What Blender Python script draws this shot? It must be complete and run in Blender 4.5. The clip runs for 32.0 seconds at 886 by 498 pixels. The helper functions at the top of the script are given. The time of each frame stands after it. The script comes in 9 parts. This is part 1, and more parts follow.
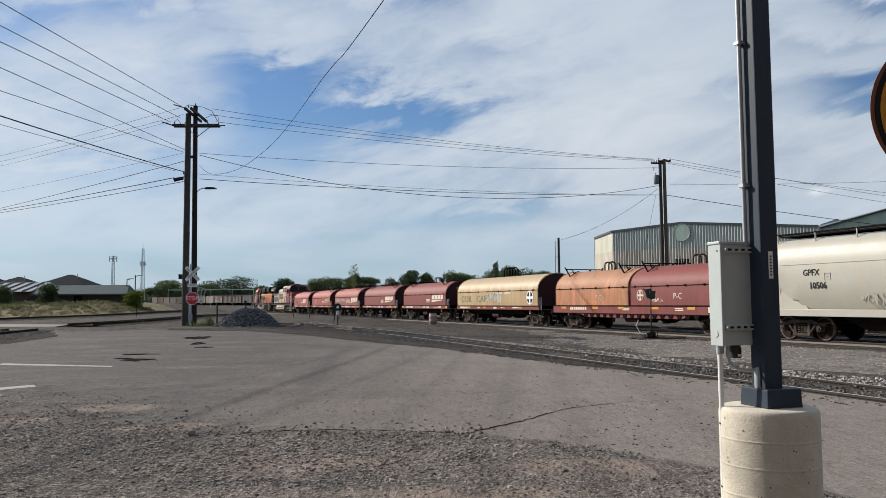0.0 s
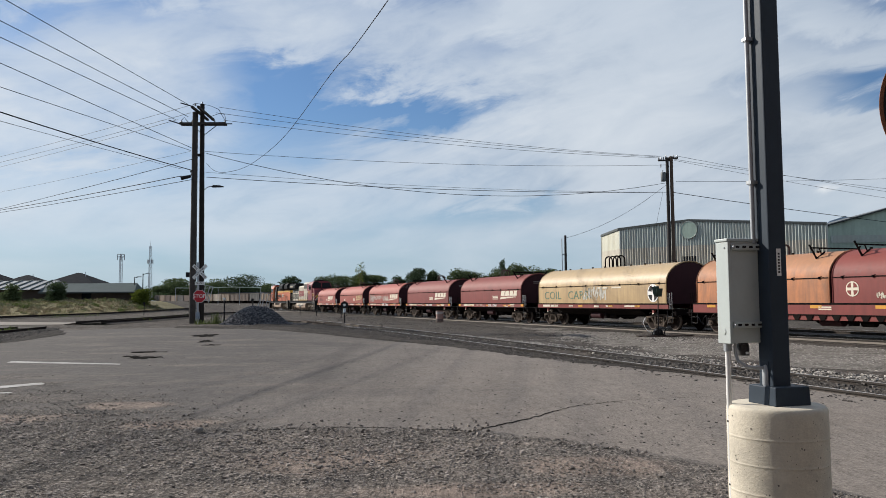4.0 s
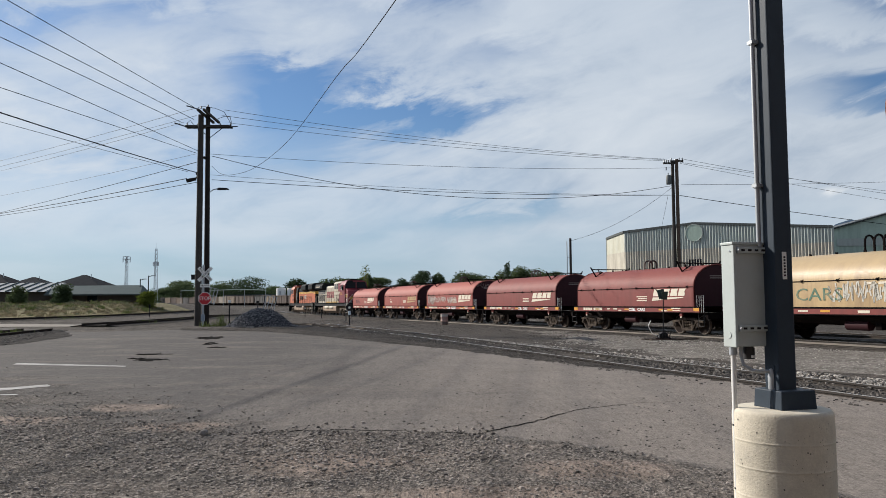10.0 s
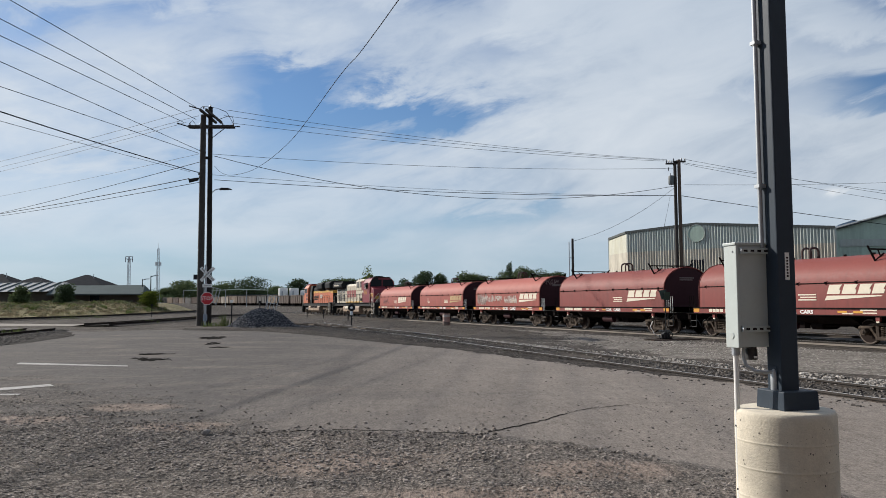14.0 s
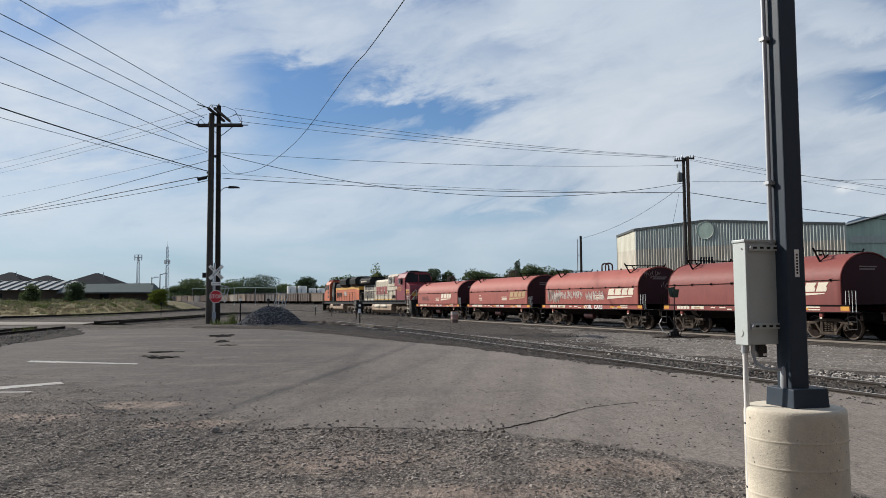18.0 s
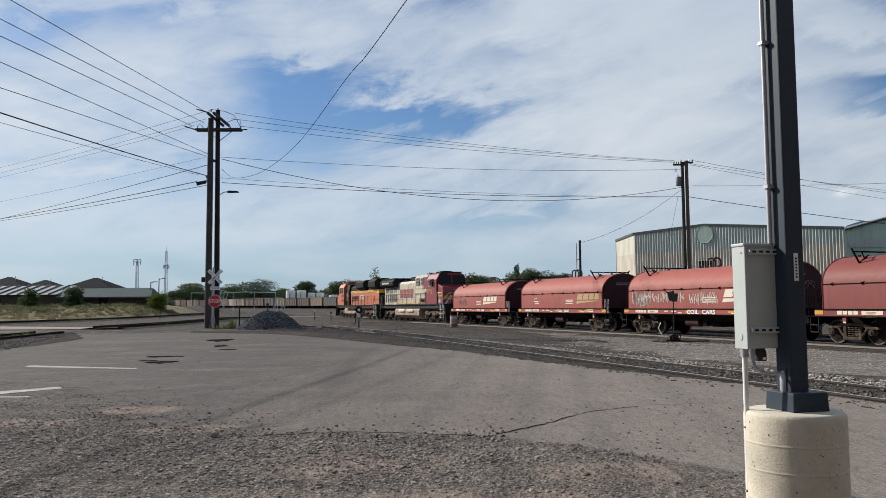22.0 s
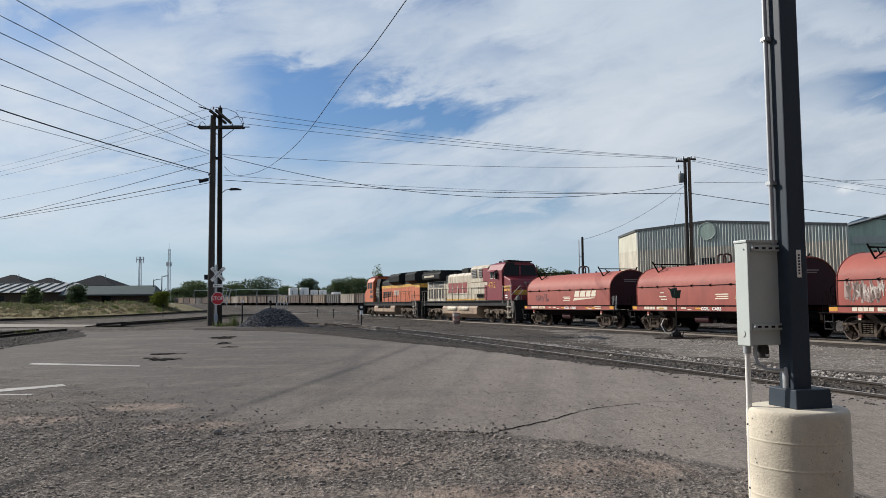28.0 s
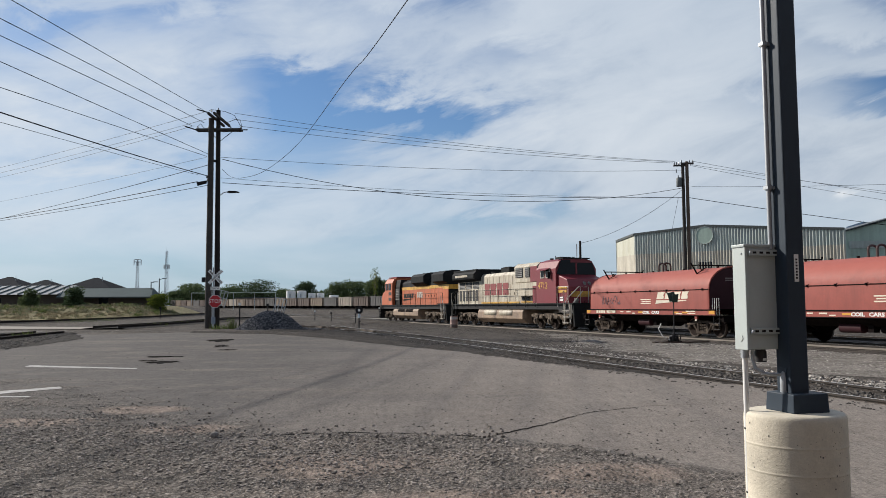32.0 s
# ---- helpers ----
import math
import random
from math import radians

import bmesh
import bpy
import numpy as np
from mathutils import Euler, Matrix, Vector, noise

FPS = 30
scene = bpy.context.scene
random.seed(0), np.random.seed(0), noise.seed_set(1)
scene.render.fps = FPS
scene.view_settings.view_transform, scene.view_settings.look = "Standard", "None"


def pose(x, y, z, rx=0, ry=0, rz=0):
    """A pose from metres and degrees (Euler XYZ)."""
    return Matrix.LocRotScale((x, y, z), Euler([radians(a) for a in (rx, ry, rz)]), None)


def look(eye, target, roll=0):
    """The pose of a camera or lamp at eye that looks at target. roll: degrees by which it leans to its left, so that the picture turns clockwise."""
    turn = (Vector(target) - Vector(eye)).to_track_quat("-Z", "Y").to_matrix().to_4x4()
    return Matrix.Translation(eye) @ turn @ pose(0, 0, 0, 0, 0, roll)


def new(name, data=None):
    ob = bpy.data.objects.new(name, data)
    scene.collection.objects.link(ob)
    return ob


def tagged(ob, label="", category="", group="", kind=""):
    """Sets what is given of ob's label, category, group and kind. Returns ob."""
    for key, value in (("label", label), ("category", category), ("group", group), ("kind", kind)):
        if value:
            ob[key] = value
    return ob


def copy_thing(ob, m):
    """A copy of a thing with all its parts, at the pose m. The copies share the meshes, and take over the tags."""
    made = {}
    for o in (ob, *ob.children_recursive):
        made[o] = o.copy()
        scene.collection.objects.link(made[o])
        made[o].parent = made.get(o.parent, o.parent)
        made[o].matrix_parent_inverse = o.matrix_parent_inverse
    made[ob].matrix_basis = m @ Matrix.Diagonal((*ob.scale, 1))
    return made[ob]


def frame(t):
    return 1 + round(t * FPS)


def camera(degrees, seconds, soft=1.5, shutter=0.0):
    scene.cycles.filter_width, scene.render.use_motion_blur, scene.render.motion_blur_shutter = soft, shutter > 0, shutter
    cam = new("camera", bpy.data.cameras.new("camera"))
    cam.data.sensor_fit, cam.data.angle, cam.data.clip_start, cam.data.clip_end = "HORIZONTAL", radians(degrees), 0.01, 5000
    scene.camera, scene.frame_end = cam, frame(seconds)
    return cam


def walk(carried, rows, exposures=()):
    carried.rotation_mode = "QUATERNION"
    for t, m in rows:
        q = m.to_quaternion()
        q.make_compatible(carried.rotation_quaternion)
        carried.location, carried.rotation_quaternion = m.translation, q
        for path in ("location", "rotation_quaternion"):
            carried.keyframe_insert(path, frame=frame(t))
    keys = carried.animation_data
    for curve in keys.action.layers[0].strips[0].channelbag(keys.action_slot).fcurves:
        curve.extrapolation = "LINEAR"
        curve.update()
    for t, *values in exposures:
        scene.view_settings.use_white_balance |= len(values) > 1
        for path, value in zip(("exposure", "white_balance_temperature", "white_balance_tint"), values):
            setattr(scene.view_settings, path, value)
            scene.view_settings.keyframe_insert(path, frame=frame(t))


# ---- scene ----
cam = camera(58.86, 32.0, soft=0.6)
# seconds, x, y, z, pitch above level, yaw, roll
PATH = [
    (0.0, 0.005, 0.001, 1.699, 3.888, -1.594, -0.419),
    (0.5, 0.005, 0.003, 1.699, 3.888, -1.485, -0.405),
    (1.0, 0.003, 0.002, 1.699, 3.867, -1.386, -0.404),
    (1.5, 0.003, -0.001, 1.699, 3.837, -1.312, -0.404),
    (2.0, 0.004, 0.000, 1.699, 3.811, -1.266, -0.416),
    (2.5, 0.004, 0.002, 1.699, 3.781, -1.242, -0.433),
    (3.0, 0.004, 0.002, 1.699, 3.747, -1.210, -0.443),
    (3.5, 0.005, 0.005, 1.698, 3.724, -1.157, -0.457),
    (5.5, 0.002, -0.000, 1.701, 3.807, -1.049, -0.442),
    (6.0, 0.003, -0.000, 1.701, 3.858, -1.052, -0.422),
    (6.5, 0.004, 0.000, 1.700, 3.895, -1.045, -0.412),
    (7.0, 0.004, 0.002, 1.701, 3.910, -1.013, -0.417),
    (7.5, 0.004, 0.002, 1.700, 3.911, -0.949, -0.409),
    (8.0, 0.003, 0.001, 1.700, 3.909, -0.872, -0.401),
    (8.5, 0.003, -0.000, 1.699, 3.906, -0.800, -0.417),
    (9.0, 0.004, 0.000, 1.699, 3.904, -0.753, -0.428),
    (9.5, 0.004, 0.001, 1.700, 3.909, -0.741, -0.411),
    (10.0, 0.004, 0.002, 1.700, 3.927, -0.755, -0.368),
    (10.5, 0.003, 0.002, 1.699, 3.951, -0.784, -0.321),
    (11.0, 0.002, -0.001, 1.699, 3.972, -0.807, -0.292),
    (11.5, 0.002, -0.002, 1.700, 3.985, -0.807, -0.279),
    (12.0, 0.002, 0.001, 1.700, 3.987, -0.779, -0.268),
    (12.5, 0.003, 0.001, 1.700, 3.985, -0.732, -0.261),
    (13.0, 0.003, 0.001, 1.700, 3.983, -0.684, -0.260),
    (13.5, 0.003, 0.000, 1.700, 3.973, -0.640, -0.270),
    (14.0, 0.001, -0.001, 1.700, 3.944, -0.603, -0.301),
    (14.5, 0.000, -0.001, 1.700, 3.907, -0.571, -0.345),
    (16.5, -0.000, 0.000, 1.700, 3.795, -0.343, -0.275),
    (17.0, 0.000, 0.001, 1.699, 3.772, -0.208, -0.307),
    (17.5, 0.001, 0.001, 1.699, 3.758, -0.090, -0.339),
    (18.0, 0.001, 0.000, 1.700, 3.780, -0.018, -0.386),
    (18.5, 0.001, 0.000, 1.700, 3.842, 0.001, -0.434),
    (19.0, 0.000, 0.001, 1.700, 3.910, -0.004, -0.449),
    (19.5, 0.001, 0.002, 1.700, 3.972, -0.025, -0.444),
    (20.0, 0.001, 0.001, 1.700, 4.017, -0.057, -0.440),
    (20.5, 0.001, 0.001, 1.700, 4.044, -0.087, -0.436),
    (21.0, 0.001, 0.001, 1.700, 4.072, -0.108, -0.431),
    (21.5, 0.000, 0.001, 1.700, 4.092, -0.107, -0.437),
    (22.0, 0.000, 0.002, 1.699, 4.095, -0.085, -0.442),
    (22.5, 0.001, 0.003, 1.700, 4.082, -0.058, -0.432),
    (23.0, 0.002, 0.003, 1.700, 4.054, -0.033, -0.413),
    (23.5, 0.001, 0.003, 1.700, 4.042, -0.013, -0.379),
    (24.0, -0.001, 0.002, 1.699, 4.054, -0.005, -0.325),
    (24.5, -0.001, 0.001, 1.699, 4.067, -0.004, -0.286),
    (25.0, -0.001, 0.001, 1.700, 4.064, -0.009, -0.274),
    (25.5, -0.001, -0.001, 1.702, 4.046, -0.026, -0.263),
    (27.5, 0.001, 0.003, 1.700, 3.894, 0.050, -0.497),
    (28.0, 0.002, 0.003, 1.699, 3.884, 0.099, -0.521),
    (28.5, 0.002, 0.003, 1.700, 3.903, 0.118, -0.512),
    (29.0, 0.002, 0.004, 1.700, 3.954, 0.103, -0.455),
    (29.5, 0.002, 0.004, 1.699, 4.011, 0.066, -0.386),
    (30.0, 0.002, 0.004, 1.700, 4.056, 0.029, -0.340),
    (30.5, 0.002, 0.004, 1.701, 4.077, 0.006, -0.316),
    (31.0, 0.002, 0.003, 1.701, 4.086, -0.004, -0.303),
    (31.5, 0.002, 0.003, 1.700, 4.104, -0.020, -0.313),
    (32.0, 0.001, 0.004, 1.699, 4.130, -0.063, -0.356),
]
walk(cam, [(t, pose(x, y, z, 90 + p, 0, w) @ pose(0, 0, 0, 0, 0, r)) for t, x, y, z, p, w, r in PATH],
     exposures=[(0.0, 0.2), (32.0, 0.2)])

# ---- world, sun ----
SUN_EL, SUN_AZ = 29.0, 150.0          # degrees; azimuth of the sun counted from +x towards +y
sun_dir = Vector((math.cos(radians(SUN_EL)) * math.cos(radians(SUN_AZ)), math.cos(radians(SUN_EL)) * math.sin(radians(SUN_AZ)), math.sin(radians(SUN_EL))))
world = bpy.data.worlds.new("sky")
scene.world = world
world.use_nodes = True


class G:
    """A small helper to write node trees."""

    def __init__(self, tree):
        self.t = tree
        tree.nodes.clear()

    def n(self, kind, sets=None, **props):
        node = self.t.nodes.new(kind)
        for k, v in props.items():
            if k == "data_type": node.data_type = v
            elif k == "operation": node.operation = v
            elif k == "blend_type": node.blend_type = v
            elif k == "sky_type": node.sky_type = v
            elif k == "feature": node.feature = v
            elif k == "wave_type": node.wave_type = v
            elif k == "bands_direction": node.bands_direction = v
            elif k == "noise_dimensions": node.noise_dimensions = v
        for k, v in (sets or {}).items():
            sock = node.inputs[k]
            if hasattr(v, "is_output"):
                self.t.links.new(v, sock)
            else:
                sock.default_value = v
        return node

    def math(self, op, a, b=0.0, c=0.0):
        return self.n("ShaderNodeMath", {0: a, 1: b, 2: c}, operation=op).outputs[0]

    def vec(self, op, a, b=(0, 0, 0)):
        return self.n("ShaderNodeVectorMath", {0: a, 1: b}, operation=op).outputs[0]

    def ramp(self, fac, stops):
        node = self.n("ShaderNodeValToRGB", {0: fac})
        e = node.color_ramp.elements
        while len(e) < len(stops):
            e.new(0.5)
        for el, (p, c) in zip(e, stops):
            el.position = p
            el.color = (c, c, c, 1) if not hasattr(c, "__len__") else (*c, 1)
        return node.outputs[0]

    def mix(self, fac, a, b, mode="MIX"):
        node = self.n("ShaderNodeMix", data_type="RGBA", blend_type=mode)
        for i, v in ((0, fac), (6, a), (7, b)):
            if hasattr(v, "is_output"):
                self.t.links.new(v, node.inputs[i])
            else:
                node.inputs[i].default_value = v if i == 0 else (*v[:3], 1)
        return node.outputs[2]

    def noise(self, vec, scale, detail=4.0, rough=0.55, distort=0.0):
        return self.n("ShaderNodeTexNoise", {"Vector": vec, "Scale": scale, "Detail": detail, "Roughness": rough, "Distortion": distort}).outputs[0]

    def voronoi(self, vec, scale, out="Distance"):
        return self.n("ShaderNodeTexVoronoi", {"Vector": vec, "Scale": scale}).outputs[out]

    def mapped(self, vec, scale=(1, 1, 1), loc=(0, 0, 0), rot=(0, 0, 0)):
        return self.n("ShaderNodeMapping", {"Vector": vec, "Scale": scale, "Location": loc, "Rotation": rot}).outputs[0]


def build_sky():
    g = G(world.node_tree)
    sky = g.n("ShaderNodeTexSky", sky_type="NISHITA")
    sky.sun_disc = False
    sky.sun_elevation, sky.sun_rotation = radians(SUN_EL), radians(90 - SUN_AZ)
    sky.air_density, sky.dust_density, sky.ozone_density = 1.0, 0.6, 1.5
    d = g.n("ShaderNodeTexCoord").outputs["Generated"]
    sep = g.n("ShaderNodeSeparateXYZ", {0: d})
    x, y, z = sep.outputs
    # long wisps that climb to the right, drawn out by the wind
    wind = g.mapped(d, rot=(0, radians(13), 0))
    streak = g.noise(g.mapped(wind, (1.3, 1.3, 4.4), (0.4, 0.9, 0.3)), 2.5, 8.0, 0.60, 0.35)
    big = g.noise(g.mapped(wind, (1.0, 1.0, 2.4), (3.1, 1.7, 0.6)), 2.0, 5.0, 0.55, 0.3)
    fine = g.noise(g.mapped(wind, (1.0, 1.0, 2.8), (0.2, 0.0, 0.6)), 9.0, 7.0, 0.60, 0.5)
    m = g.math("ADD", g.math("MULTIPLY", streak, 0.46), g.math("ADD", g.math("MULTIPLY", big, 0.30), g.math("MULTIPLY", fine, 0.24)))
    # thinner places in the cloud sheet, by slopes across and up
    ahead = g.math("MAXIMUM", y, 0.25)
    u, v = g.math("DIVIDE", x, ahead), g.math("DIVIDE", z, ahead)
    m = g.mix(g.ramp(g.math("ADD", u, 0.5), [(0.50, 0.0), (0.74, 0.68)]), m, (0.54, 0.54, 0.54))
    wu = g.math("ADD", u, g.math("MULTIPLY", g.math("SUBTRACT", streak, 0.5), 0.30))
    wv = g.math("ADD", v, g.math("ADD", g.math("MULTIPLY", g.math("SUBTRACT", fine, 0.5), 0.13), g.math("MULTIPLY", u, -0.06)))
    gap = 0.0
    for cu, cv, su, sv, amount in ((-0.20, 0.304, 0.075, 0.020, 0.24), (-0.085, 0.248, 0.115, 0.030, 0.36), (0.00, 0.240, 0.07, 0.020, 0.22), (-0.15, 0.195, 0.12, 0.034, 0.19), (-0.21, 0.259, 0.06, 0.032, 0.20), (-0.53, 0.364, 0.07, 0.030, 0.15), (-0.36, 0.372, 0.10, 0.020, 0.10), (0.0, 0.39, 0.09, 0.020, 0.12), (0.062, 0.335, 0.07, 0.028, 0.10),
                                   (0.065, 0.104, 0.075, 0.015, 0.17), (0.60, 0.268, 0.10, 0.020, 0.26), (0.40, 0.262, 0.08, 0.020, 0.07), (0.55, 0.325, 0.14, 0.022, 0.09), (0.60, 0.385, 0.09, 0.022, 0.18), (-0.46, 0.16, 0.12, 0.012, 0.06)):
        cv -= 0.06 * cu
        ex = g.math("POWER", g.math("ABSOLUTE", g.math("DIVIDE", g.math("SUBTRACT", wu, cu), su)), 2.0)
        ey = g.math("POWER", g.math("ABSOLUTE", g.math("DIVIDE", g.math("SUBTRACT", wv, cv), sv)), 2.0)
        gap = g.math("ADD", gap, g.math("MULTIPLY", g.math("EXPONENT", g.math("MULTIPLY", g.math("ADD", ex, ey), -1.0)), amount))
    m = g.math("SUBTRACT", m, g.math("MULTIPLY", gap, g.ramp(y, [(0.25, 0.0), (0.45, 1.0)])))
    mask = g.ramp(m, [(0.25, 0.0), (0.37, 0.28), (0.46, 0.68), (0.60, 1.0)])
    # thin haze towards the horizon
    low = g.ramp(z, [(0.0, 0.46), (0.05, 0.62), (0.09, 0.95), (0.17, 1.0), (0.45, 1.0), (0.80, 0.30)])
    veil = g.noise(g.n("ShaderNodeCombineXYZ", {0: g.math("MULTIPLY", x, 2.2), 1: 0.0, 2: g.math("MULTIPLY", z, 9.0)}).outputs[0], 1.6, 5.0, 0.5, 0.5)
    smooth_mask = g.ramp(veil, [(0.36, 0.30), (0.62, 1.0)])
    mask = g.mix(g.ramp(z, [(0.05, 1.0), (0.14, 0.0)]), mask, smooth_mask)
    low = g.math("MULTIPLY", low, g.ramp(g.math("ADD", x, 0.5), [(0.40, 1.0), (0.85, 1.30)]))
    mask = g.math("MINIMUM", g.math("MULTIPLY", mask, low), 1.0)
    shade = g.ramp(g.math("ADD", g.math("MULTIPLY", fine, 0.45), g.math("ADD", g.math("MULTIPLY", big, 0.25), g.math("MULTIPLY", streak, 0.30))), [(0.36, (4.0, 4.75, 5.75)), (0.50, (5.3, 5.95, 6.75)), (0.64, (6.1, 6.65, 7.3))])
    tint = g.mix(1.0, sky.outputs[0], (0.47, 0.62, 0.80), "MULTIPLY")
    haze = g.ramp(z, [(0.0, 0.75), (0.05, 0.60), (0.14, 0.18), (0.24, 0.0)])
    tint = g.mix(haze, tint, (2.5, 3.75, 5.0))
    calm = g.ramp(z, [(0.03, 1.0), (0.15, 0.0)])
    shade = g.mix(calm, shade, (5.7, 6.4, 7.1))
    shade = g.mix(g.ramp(z, [(0.20, 0.0), (0.38, 0.60)]), shade, (4.6, 5.35, 6.4))
    # cloud lit from the sun's side
    side = g.n("ShaderNodeVectorMath", {0: d, 1: tuple(sun_dir)}, operation="DOT_PRODUCT").outputs["Value"]
    lit = g.n("ShaderNodeVectorMath", {0: shade}, operation="SCALE")
    g.t.links.new(g.math("ADD", g.math("MULTIPLY", side, 0.12), 0.85), lit.inputs["Scale"])
    knot = g.math("EXPONENT", g.math("MULTIPLY", g.math("ADD", g.math("POWER", g.math("ABSOLUTE", g.math("DIVIDE", g.math("SUBTRACT", wu, 0.518), 0.011)), 2.0), g.math("POWER", g.math("ABSOLUTE", g.math("DIVIDE", g.math("SUBTRACT", v, 0.140), 0.0055)), 2.0)), -1.0))
    col = g.mix(mask, tint, lit.outputs[0])
    col = g.mix(g.math("MULTIPLY", knot, 0.7), col, (7.0, 7.2, 7.4))
    bg = g.n("ShaderNodeBackground", {"Color": col, "Strength": 0.105})
    out = g.n("ShaderNodeOutputWorld")
    g.t.links.new(bg.outputs[0], out.inputs[0])


build_sky()
sun_data = bpy.data.lights.new("sun", "SUN")
sun_data.energy, sun_data.angle, sun_data.color = 5.0, radians(0.6), (1.0, 0.925, 0.83)
sun = new("sun", sun_data)
sun.matrix_world = look(sun_dir * 50, (0, 0, 0))

# ---- materials ----
MATS = {}


def material(name, color, rough=0.7, metal=0.0, grain=0.15, scale=6.0, bump=0.0, bump_scale=40.0, dirt=None, dirt_amount=0.0, dirt_scale=0.8, vary=0.0, streak=False, spec=0.5, dust_light=None):
    """Colour with grain and stains at two scales; dirt: a second colour in worn patches or streaks."""
    if name in MATS:
        return MATS[name]
    m = bpy.data.materials.new(name)
    m.use_nodes = True
    g = G(m.node_tree)
    co = g.n("ShaderNodeTexCoord").outputs["Object"]
    a = g.noise(co, scale, 6.0, 0.6)
    b = g.noise(co, scale * 7.3, 4.0, 0.6)
    f = g.math("ADD", g.math("MULTIPLY", a, 0.6), g.math("MULTIPLY", b, 0.4))
    lo = tuple(max(0.0, c * (1 - grain)) for c in color)
    hi = tuple(min(1.0, c * (1 + grain)) for c in color)
    col = g.mix(g.ramp(f, [(0.3, 0.0), (0.7, 1.0)]), lo, hi)
    rgh = g.math("ADD", g.math("MULTIPLY", g.math("SUBTRACT", b, 0.5), 0.25), rough)
    if dirt:
        v = g.mapped(co, (3.0, 3.0, 0.35)) if streak else co
        s = g.noise(v, dirt_scale, 7.0, 0.65, 0.4)
        k = g.ramp(s, [(max(0.0, 0.62 - 0.5 * dirt_amount), 0.0), (min(1.0, 0.80 - 0.3 * dirt_amount), 1.0)])
        k = g.math("MULTIPLY", k, min(1.0, 0.45 + dirt_amount))
        col = g.mix(k, col, dirt)
    if dust_light:      # dust and sunlit tops, put into the colour of upward faces
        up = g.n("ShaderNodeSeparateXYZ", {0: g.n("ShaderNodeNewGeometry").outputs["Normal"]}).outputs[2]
        col = g.mix(g.math("MULTIPLY", g.ramp(g.math("ADD", up, g.math("MULTIPLY", g.math("SUBTRACT", a, 0.5), 0.5)), [(0.15, 0.0), (0.75, 1.0)]), 0.75), col, dust_light)
    if vary:
        r = g.n("ShaderNodeObjectInfo").outputs["Random"]
        amount = g.math("ADD", g.math("MULTIPLY", r, 2 * vary), 1 - vary)
        node = g.n("ShaderNodeVectorMath", {0: col}, operation="SCALE")
        g.t.links.new(amount, node.inputs["Scale"])
        col = node.outputs[0]
    sets = {"Base Color": col, "Roughness": rgh, "Metallic": metal, "Specular IOR Level": spec}
    if bump:
        h = g.noise(co, bump_scale, 5.0, 0.6)
        sets["Normal"] = g.n("ShaderNodeBump", {"Strength": bump, "Distance": 0.02, "Height": h}).outputs[0]
    bs = g.n("ShaderNodeBsdfPrincipled", sets)
    out = g.n("ShaderNodeOutputMaterial")
    g.t.links.new(bs.outputs[0], out.inputs[0])
    MATS[name] = m
    return m


